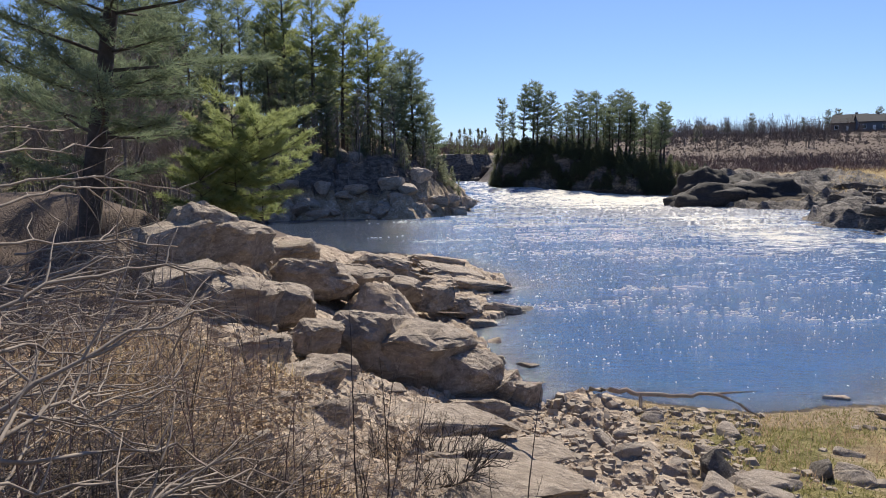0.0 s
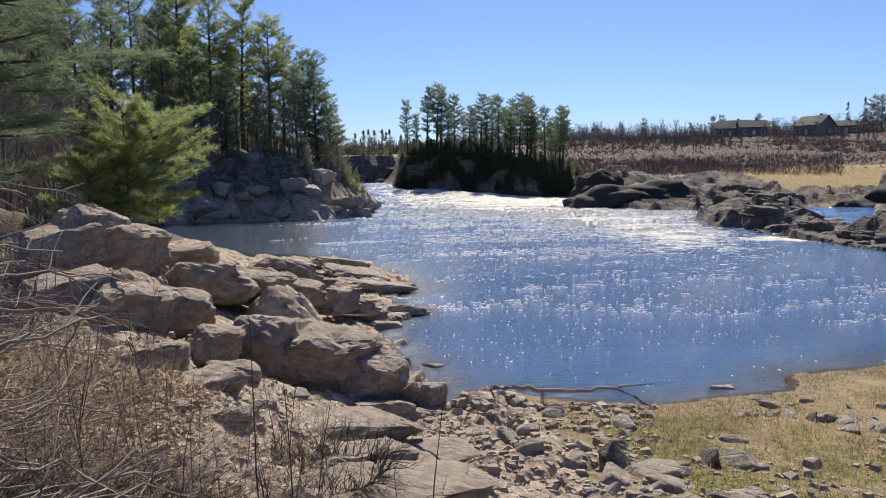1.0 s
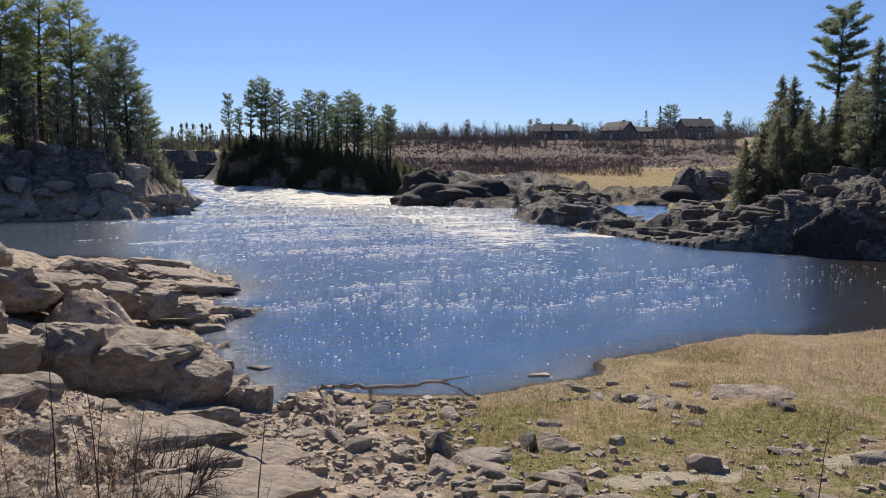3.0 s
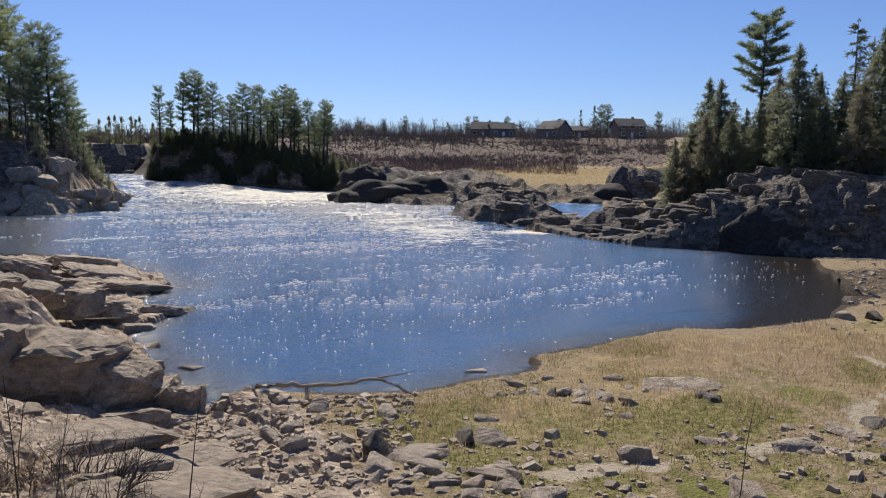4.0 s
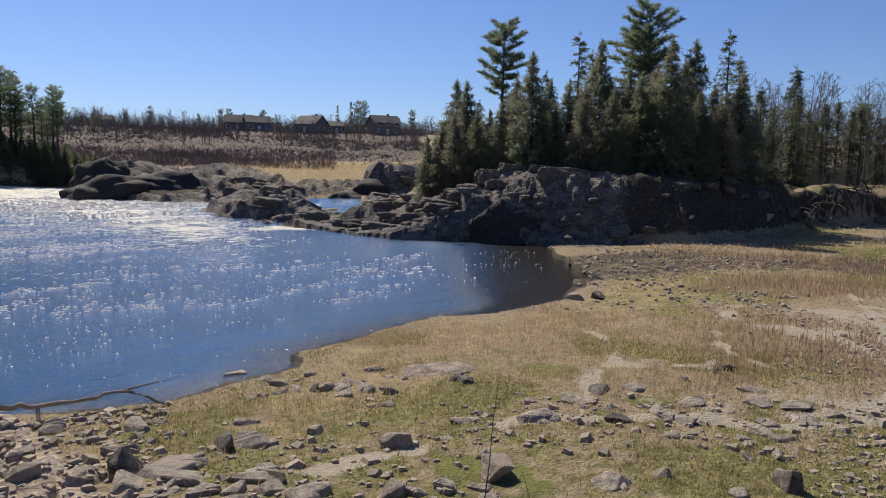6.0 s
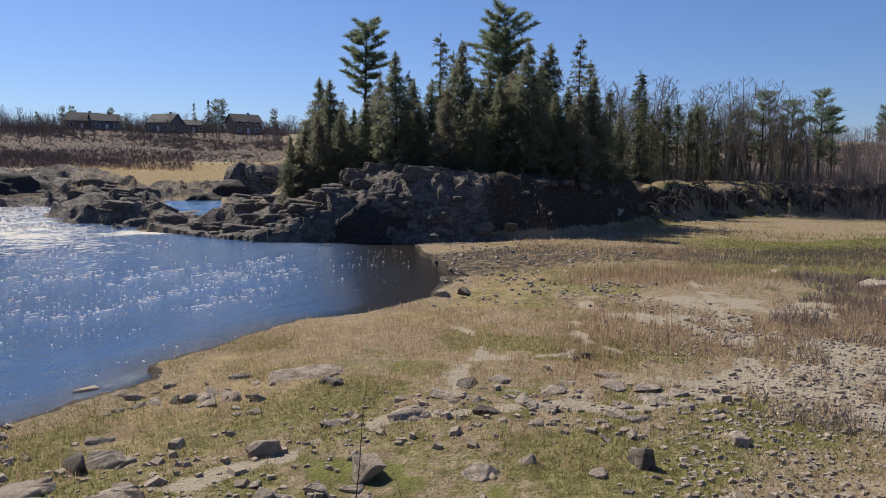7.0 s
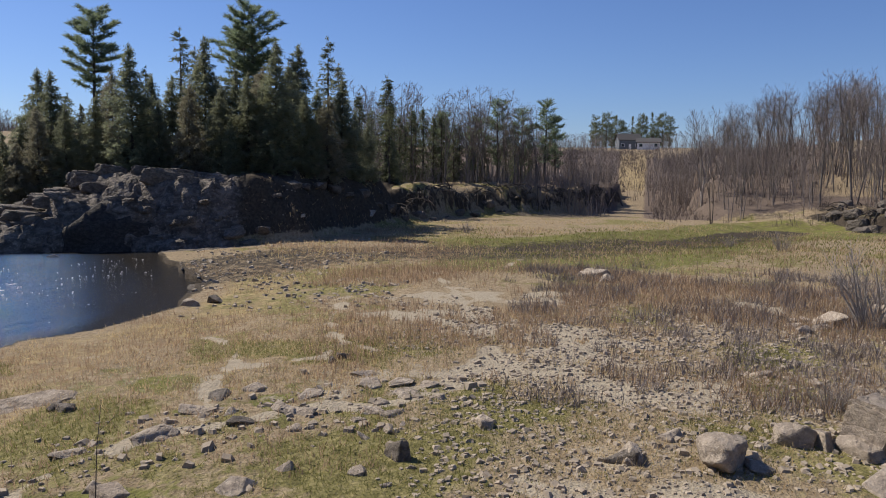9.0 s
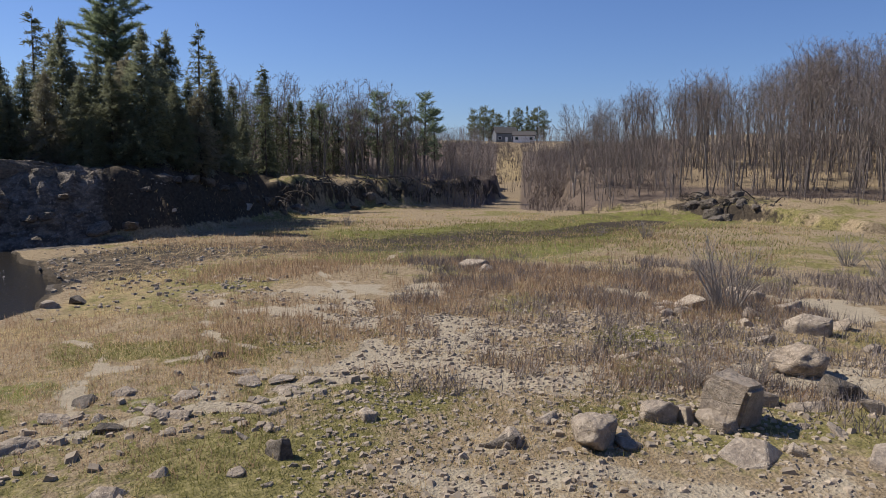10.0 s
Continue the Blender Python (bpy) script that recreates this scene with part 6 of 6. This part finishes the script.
def tangle(n, az, d, name, label, material, up=0.35):
    """Fine dead twigs lying and leaning across one another."""
    a, q = rng.uniform(*az, n), np.sqrt(rng.uniform(d[0] ** 2, d[1] ** 2, n))
    x, y = q * np.sin(np.radians(a)), q * np.cos(np.radians(a))
    ok = rough(x * 0.6, y * 0.6, 77) + rng.normal(size=n) * 0.15 > -0.05
    x, y, q = x[ok], y[ok], q[ok]
    z = land(x, y)[0] + rng.uniform(0, 0.35, len(x)) ** 1.5
    w = unit(rng.normal(size=(len(x), 3)) * np.array([1, 0.7, up]) + np.array([0.5, 0.2, 0.18]))
    ln = rng.uniform(0.25, 1.0, len(x))
    b = np.stack([x, y, z], 1)
    side = unit(np.cross(w, rng.normal(size=w.shape)))
    mid = b + w * ln[:, None] * 0.5 + np.array([0, 0, 0.05])
    tris = np.r_[blades(b, unit(mid - b), ln * 0.55, 0.009, rng), blades(b + w * ln[:, None] * 0.4, unit(w + side * 0.35), ln * 0.6, 0.006, rng), blades(mid, unit(w - side * 0.6), ln * 0.35, 0.004, rng)]
    return tagged(new(name, blade_mesh(name, tris, material)), label, "twigs", kind="stuff")


tangle(4600, (-42, -2), (2.4, 9.5), "twig_tangle", "tangle of bleached dead twigs on the bank", M_DRIFT)
tangle(2000, (-42, 2), (2.4, 9.5), "twig_tangle", "tangle of tan dead stems on the bank", M_STALK, 1.2)
tangle(3600, (-42, -12), (2.4, 6.5), "twig_tangle", "dark tangle of fine dead brush on the bank", M_TWIG, 0.8)
# bark-dark twigs added here to imitate the shadow low on the bank
tangle(6500, (-42, -13), (2.4, 6.0), "twig_tangle", "matted dead brush low on the bank, coloured dark for shade", M_BARK, 0.5)
tangle(9000, (-44, -19), (11, 24), "twig_tangle", "dark upright brush round the old pine", M_BARK, 1.6)
tangle(9000, (-42, -18), (10, 20), "twig_tangle", "brush of dead twigs at the old pine's foot", M_TWIG, 0.9)


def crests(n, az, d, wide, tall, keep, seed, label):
    """Short upright crests on the river: foam, and white flecks for sun glints."""
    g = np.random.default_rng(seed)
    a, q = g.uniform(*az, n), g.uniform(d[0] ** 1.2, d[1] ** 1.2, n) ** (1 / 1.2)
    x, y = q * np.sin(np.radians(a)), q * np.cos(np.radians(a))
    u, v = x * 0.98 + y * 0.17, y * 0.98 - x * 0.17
    # thicker near the sun's bearing, as glitter would be
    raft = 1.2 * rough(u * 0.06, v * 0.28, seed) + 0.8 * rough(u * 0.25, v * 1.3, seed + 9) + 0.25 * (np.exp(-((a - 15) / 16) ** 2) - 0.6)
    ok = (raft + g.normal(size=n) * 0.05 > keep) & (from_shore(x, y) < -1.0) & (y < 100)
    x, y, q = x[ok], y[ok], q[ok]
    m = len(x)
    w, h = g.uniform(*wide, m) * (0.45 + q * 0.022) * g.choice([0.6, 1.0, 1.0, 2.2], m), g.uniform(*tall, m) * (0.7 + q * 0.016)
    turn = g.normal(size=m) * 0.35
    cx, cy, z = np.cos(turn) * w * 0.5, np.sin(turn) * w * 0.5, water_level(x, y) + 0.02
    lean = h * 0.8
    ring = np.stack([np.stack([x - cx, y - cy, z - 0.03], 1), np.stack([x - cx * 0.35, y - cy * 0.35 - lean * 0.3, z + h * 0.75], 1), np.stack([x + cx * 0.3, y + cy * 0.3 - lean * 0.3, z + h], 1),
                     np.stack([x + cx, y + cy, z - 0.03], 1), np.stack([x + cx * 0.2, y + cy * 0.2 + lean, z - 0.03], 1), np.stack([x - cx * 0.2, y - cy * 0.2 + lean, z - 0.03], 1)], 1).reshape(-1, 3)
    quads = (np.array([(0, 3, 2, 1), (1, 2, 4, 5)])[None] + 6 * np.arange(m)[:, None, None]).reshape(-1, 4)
    ob = sheet("foam", ring[:, 0], ring[:, 1], ring[:, 2], quads, M_FOAM_GLINT, {})
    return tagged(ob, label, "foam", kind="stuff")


crests(26000, (-9, 44), (24, 92), (0.07, 0.2), (0.005, 0.013), 0.12, 311, "white crests in lines on the river, foam and imitated sun glints")
crests(5000, (-2, 62), (16, 60), (0.02, 0.06), (0.004, 0.010), 0.05, 322, "small white flecks standing in for sun glints on the river")
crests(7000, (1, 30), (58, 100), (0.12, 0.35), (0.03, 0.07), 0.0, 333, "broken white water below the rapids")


# ---- bare shrubs, saplings and dead branches ----
def sapling(h, seed, material, stems, label, group, name="sapling", spread=0.12, r=0.008, wiggle=0.06, least=0.55, side=0.25):
    """Bare upright stems with a few side shoots."""
    g = np.random.default_rng(seed)
    t = thing(name, label, "shrub", group)
    for k in range(stems):
        limbs = Limbs()
        a = g.uniform(0, 6.3)
        line = bend((0.04 * math.cos(a) * stems ** 0.5, 0.04 * math.sin(a) * stems ** 0.5, 0), unit(np.array([math.cos(a) * spread, math.sin(a) * spread, 1])), h * g.uniform(least, 1.0), 6, -0.05, g, wiggle)
        limbs.add(line, r * g.uniform(0.7, 1.2), r * 0.25, 5)
        for u in g.uniform(0.35, 0.95, 4):
            c = np.array([np.interp(u * 6, range(7), [v[j] for v in line]) for j in range(3)])
            limbs.add(bend(c, unit(np.array([*g.normal(size=2) * 0.6, 0.8])), h * side * g.uniform(0.3, 1), 3, -0.1, g), r * 0.4, r * 0.15, 3)
        part("stem", limbs.mesh("stem", material), t)
    return t


def dead_branch(pts, r0, r1, seed, shoots=5, label="bleached fallen branch with bare side shoots", group="fallen branches", material=None, name="dead_branch"):
    """A long curved bough lying or leaning, with forks."""
    g = np.random.default_rng(seed)
    t = thing(name, label, "branch", group)
    t.location = pts[0]
    o = np.array(pts[0])
    line = [np.array(p, float) - o for p in pts]
    fine = []
    for a, b in zip(line, line[1:]):
        fine += [a + (b - a) * u + g.normal(size=3) * 0.02 for u in (0, 0.33, 0.67)]
    fine.append(line[-1])
    part("bough", Limbs().add(fine, r0, r1, 7).mesh("bough", material or M_DRIFT), t)
    for k in range(shoots):
        i = int(g.integers(len(fine) // 3, len(fine) - 1))
        way = unit(unit(fine[i + 1] - fine[i]) + g.normal(size=3) * 0.55)
        part("shoot", Limbs().add(bend(fine[i], way, g.uniform(0.25, 0.9), 5, 0.1, g, 0.12), r1 * 1.1 + 0.003, 0.002, 5).mesh("shoot", material or M_DRIFT), t)
    return t


drift = dead_branch([(2.6, 14.1, 0.05), (2.85, 13.8, 0.32), (3.3, 13.4, 0.42), (3.6, 13.3, 0.36), (4.2, 13.2, 0.34), (4.7, 13.15, 0.42), (5.2, 12.95, 0.40), (5.55, 12.5, 0.18)], 0.058, 0.022, 500, 0,
                    "long bleached driftwood branch lying on shore stones", "", None, "driftwood")
part("fork", Limbs().add([(2.3, -1.0, 0.36), (2.65, -1.2, 0.45), (2.95, -1.4, 0.52)], 0.03, 0.005, 6).mesh("fork", M_DRIFT), drift)
part("fork", Limbs().add([(1.05, -0.8, 0.30), (1.0, -1.0, 0.14), (0.95, -1.15, 0.02)], 0.035, 0.03, 6).mesh("fork", M_DRIFT), drift)
for (az0, d0, z0), (az1, d1, z1), lift, seed in (
        ((-38, 4.5, 3.0), (-17, 5.6, 3.55), 0.25, 510), ((-40, 5.5, 3.3), (-16, 7.5, 3.5), 0.35, 511), ((-40, 6.5, 3.9), (-20, 9.0, 3.7), 0.25, 512), ((-36, 7.5, 3.9), (-22, 10, 4.3), 0.3, 513),
        ((-42, 7.0, 4.4), (-24, 10.5, 4.9), 0.2, 514), ((-39, 5.0, 3.2), (-26, 6.8, 2.9), 0.3, 515), ((-41, 6.0, 3.6), (-27, 8.0, 3.4), 0.2, 516), ((-34, 3.4, 2.6), (-18, 4.4, 2.75), 0.15, 517),
        ((-38, 3.0, 2.5), (-12, 4.2, 2.6), 0.12, 518), ((-36, 8.5, 4.3), (-19, 11.5, 4.25), 0.25, 519), ((-43, 9.0, 4.8), (-27, 12, 5.2), 0.2, 520), ((-37, 4.0, 2.9), (-25, 5.5, 3.0), 0.2, 521)):
    a, b = Vector((*plan(az0, d0), z0)), Vector((*plan(az1, d1), z1))
    pts = [tuple(a.lerp(b, u) + Vector((0, 0, lift * math.sin(u * 3.1) * (1 if seed % 2 else 0.6)))) for u in np.linspace(0, 1, 6)]
    dead_branch(pts, 0.02, 0.006, seed, 9)
g = np.random.default_rng(77)
for k in range(44):
    az0, d0 = g.uniform(-44, -30), g.uniform(3.2, 10)
    az1, d1 = az0 + g.uniform(8, 22), d0 + g.uniform(0.2, 2.5)
    a, b = Vector((*plan(az0, d0), 0)), Vector((*plan(az1, d1), 0))
    a.z, b.z = height(a.x, a.y) + g.uniform(0.1, 0.9), height(b.x, b.y) + g.uniform(0.1, 0.8)
    dead_branch([tuple(a.lerp(b, u) + Vector((0, 0, g.uniform(0.05, 0.3) * math.sin(u * 3.1)))) for u in np.linspace(0, 1, 5)], 0.014, 0.004, 600 + k, 6, "bleached dead branch in the brush pile", "brush pile branches")
for k in range(46):
    az0, d0 = g.uniform(-42, -24), g.uniform(11, 19)
    az1, d1 = az0 + g.uniform(3, 9), d0 + g.uniform(-2.0, 1.5)
    a, b = Vector((*plan(az0, d0), 0)), Vector((*plan(az1, d1), 0))
    a.z, b.z = height(a.x, a.y) + g.uniform(0.1, 0.9), height(b.x, b.y) + g.uniform(0.1, 0.9)
    dead_branch([tuple(a.lerp(b, u) + Vector((0, 0, g.uniform(0.05, 0.4) * math.sin(u * 3.1)))) for u in np.linspace(0, 1, 5)], 0.03, 0.008, 660 + k, 6, "bleached bough in the brush at the pine's foot", "brush pile branches")
shoots = models(*[sapling(1.7, 530 + i, (M_TWIG, M_BARK, M_DRIFT, M_BARK, M_REDTWIG)[i % 5], 2 + i % 3, "bare reddish-brown sapling stems on the bank", "bank saplings") for i in range(5)])
spots = [(*plan(a, q), rng.uniform(0.55, 1.1), 1) for a, q in zip(rng.uniform(-38, -1, 80), rng.uniform(3.2, 10.5, 80))]
spots += [(*plan(a, q), rng.uniform(0.8, 1.5), 1) for a, q in zip(rng.uniform(-42, -20, 60), rng.uniform(12, 24, 60))]
spots += [(*plan(a, q), rng.uniform(0.22, 0.5), 1) for a, q in zip(rng.uniform(-17, 4, 60), rng.uniform(8.5, 17, 60))]
place(shoots, spots)
stems = models(*[sapling(2.3, 540 + i, M_BARK, 1, "single thin leafless stem on the slope", "lone stems", "stem_plant", 0.06, 0.009, 0.06, 0.85, 0.10) for i in range(3)])
place(stems, [(*plan(a, q), s, 1) for a, q, s in ((7.0, 6.6, 1.0), (6.0, 6.4, 0.6), (48.6, 6.4, 1.05), (54.9, 6.4, 0.75), (41.8, 6.6, 0.45), (42.5, 6.5, 0.35), (81, 6.4, 0.5), (88.5, 6.6, 0.6), (95, 6.6, 0.35), (2.5, 6.5, 0.5), (-9.4, 5.5, 1.0), (-7.5, 6.0, 0.9), (-5.4, 6.2, 0.9), (-11.5, 5.0, 0.85), (4.0, 6.6, 0.6), (-3.0, 7.4, 0.7), (-14, 5.2, 0.9))])
heap = sapling(0.62, 550, M_BARK, 190, "tangled heap of dead brown twigs on the rock", "", "brush_heap", 1.1, 0.007, 0.32)
heap.matrix_basis = stand(*plan(-1.6, 8.1), -0.2, 1.0, 0, 1.0)
heap = sapling(1.0, 551, M_BARK, 60, "tangled heap of dead brown twigs on the bank", "", "brush_heap", 1.6, 0.006)
heap.matrix_basis = stand(*plan(-27, 5.0), 0.1, 1.3, 0, 0.9)
bush = sapling(2.7, 552, M_GREYBARK, 46, "grey leafless willow bush among the stones", "willow bushes", "willow_bush", 0.38, 0.02, 0.13)
bush.matrix_basis = stand(*plan(105.0, 23.0), 0.1, 1.0)
for az, d, s in ((116.2, 26, 0.9), (118.5, 21, 1.0), (112.5, 36, 0.7), (99, 44, 0.5), (76, 50, 0.4), (95.5, 46, 0.35), (103, 14.5, 0.35), (107, 15, 0.4)):
    copy_thing(bush, stand(*plan(az, d), 0.1, s, d))
snag = bare_tree(7, 560, M_BARK, M_TWIG, "small dark leafless tree on the flat", fork=0.45, stems=2, limbs_each=8, twigs=4)
snag.matrix_basis = stand(*plan(94.2, 66), 0.1, 0.6)
lone = bare_tree(13, 561, M_GREYBARK, M_TWIG, "tall leafless tree at the edge of the flat", stems=2, fork=0.2, spread=0.16)
lone.matrix_basis = stand(*plan(93.2, 80), 0.1, 0.85)


# ---- houses beyond the field ----
def box(name, lo, hi, material, parent, label=""):
    bm = bmesh.new()
    bmesh.ops.create_cube(bm, size=1)
    for v in bm.verts:
        v.co = [a + (b - a) * (c + 0.5) for a, b, c in zip(lo, hi, v.co)]
    me = bpy.data.meshes.new(name)
    bm.to_mesh(me), bm.free()
    me.materials.append(material)
    return part(name, me, parent, label)


def house(az, d, w, deep, tall, rise, turn, wall, label):
    """A gabled house with windows, door, eaves and chimney; its front looks to the river."""
    t = thing("house", label, "house", "houses beyond the field")
    x, y = plan(az, d)
    t.matrix_basis = Matrix.Translation((x, y, height(x, y) - 0.2)) @ Matrix.Rotation(radians(-az + turn), 4, "Z")
    a, b = w / 2, deep / 2
    me = mesh_of("wall", [(-a, -b, 0), (a, -b, 0), (a, b, 0), (-a, b, 0), (-a, -b, tall), (a, -b, tall), (a, b, tall), (-a, b, tall), (-a, 0, tall + rise), (a, 0, tall + rise)],
                 [(0, 1, 5, 4), (1, 2, 6, 9, 5), (2, 3, 7, 6), (3, 0, 4, 8, 7), (0, 3, 2, 1)], wall)
    part("wall", me, t)
    o, th = 0.5, 0.25
    for s in (-1, 1):
        e = b + o
        z0, z1 = tall - o * rise / b, tall + rise
        v = [(-a - o, s * e, z0 + 0.02), (a + o, s * e, z0 + 0.02), (a + o, 0, z1 + 0.02), (-a - o, 0, z1 + 0.02)]
        v += [(p[0], p[1], p[2] + th) for p in v]
        part("roof", mesh_of("roof", v, [(0, 1, 2, 3), (4, 7, 6, 5), (0, 4, 5, 1), (1, 5, 6, 2), (2, 6, 7, 3), (3, 7, 4, 0)], M_ROOF), t)
    n = max(3, int(w / 3))
    for k in range(n):
        cx = -a + w * (k + 0.5) / n
        for z in ((1.0, 3.6) if tall > 4.5 else (1.0,)):
            if k == n // 2 and z == 1.0:
                box("door", (cx - 0.5, -b - 0.06, 0.1), (cx + 0.5, -b + 0.05, 2.2), M_WHITE, t)
                continue
            f = box("window", (cx - 0.75, -b - 0.06, z), (cx + 0.75, -b + 0.05, z + 1.4), M_WHITE, t)
            box("pane", (cx - 0.62, -b - 0.09, z + 0.12), (cx + 0.62, -b - 0.05, z + 1.28), M_GLASS, f)
    for k, cy in enumerate((-deep / 5, deep / 5)):
        f = box("window", (a - 0.05, cy - 0.6, 1.0), (a + 0.06, cy + 0.6, 2.4), M_WHITE, t)
        box("pane", (a + 0.05, cy - 0.48, 1.12), (a + 0.09, cy + 0.48, 2.28), M_GLASS, f)
    box("chimney", (a * 0.3, 0.4, tall), (a * 0.3 + 0.8, 1.2, tall + rise + 0.9), M_BRICKRED, t)
    return t


house(39.7, 300, 11, 9, 4.6, 3.0, 22, M_BRICKRED, "brown two-storey house with a dark gabled roof")
house(34.2, 300, 10, 9, 3.6, 3.2, -35, M_BLUEWALL, "slate-blue house with pale window frames")
house(36.0, 305, 8, 7, 3.0, 1.8, 10, M_BRICKRED, "low brown outbuilding beside the houses")
house(30.2, 315, 10, 8, 3.6, 2.6, 12, M_BLUEWALL, "grey house half hidden by bare brush")
house(28.9, 320, 11, 8, 3.4, 3.0, -10, M_BRICKRED, "brown house with a broad dark roof")
house(19.6, 350, 8, 7, 3.0, 1.8, 5, M_SIDING, "pale house far off behind scrub")
house(89.4, 318, 9, 7, 3.0, 1.6, 0, M_WHITE, "long low white house beyond the grassy gap")
house(87.9, 322, 9, 7, 4.0, 2.4, 15, M_BLUEWALL, "blue-grey house among far pines")
dam = thing("dam", "pale concrete dam wall far upstream", "dam")
dam.matrix_basis = Matrix.Translation((*plan(0.75, 236), 0))
box("wall", (-3, -1, 4), (2.2, 1, 10.3), M_CONCRETE, dam)
box("coping", (-3.2, -1.3, 10.3), (2.4, 1.2, 10.7), M_CONCRETE, dam)


# ---- torn roots along the cut bank and the washed-out mound ----
def root_mass(x, y, z, out, seed, n=9):
    """Bare roots that hang over a washed-out edge."""
    g = np.random.default_rng(seed)
    t = thing("root_mass", "dark torn roots hanging over the washed-out bank", "roots", "bank roots")
    t.location = (x, y, z)
    for _ in range(n):
        side = g.normal() * 0.8
        a = np.array([-out[0] * 0.8 - out[1] * side, -out[1] * 0.8 + out[0] * side, g.uniform(-0.1, 0.25)])
        way = unit(np.array([out[0] + g.normal() * 0.6, out[1] + g.normal() * 0.6, 0.25]))
        part("root", Limbs().add(bend(a, way, g.uniform(1.2, 2.8), 6, g.uniform(0.8, 2.4), g, 0.16), g.uniform(0.03, 0.08), 0.012, 5).mesh("root", M_BARK), t)
    return t


edge = [np.array(p) for p in ((54.5, 19.9), (61, 19.5), (70.4, 15), (79.8, 5.6))]
for k, u in enumerate(np.linspace(0.1, 2.95, 30)):
    i = min(int(u), 2)
    p = edge[i] + (edge[i + 1] - edge[i]) * (u - i)
    way = unit(-p)
    p = p - way * 0.6
    root_mass(p[0], p[1], height(*(p - way * 1.2)), way, 800 + k, 6)
for k, (x, y) in enumerate(((62, -16.5), (64.5, -17.5), (66, -14.5), (68.5, -15.5), (60.5, -18.5))):
    root_mass(x, y, height(x, y) + 0.2, unit(np.array([-x, -y])), 840 + k, 10)
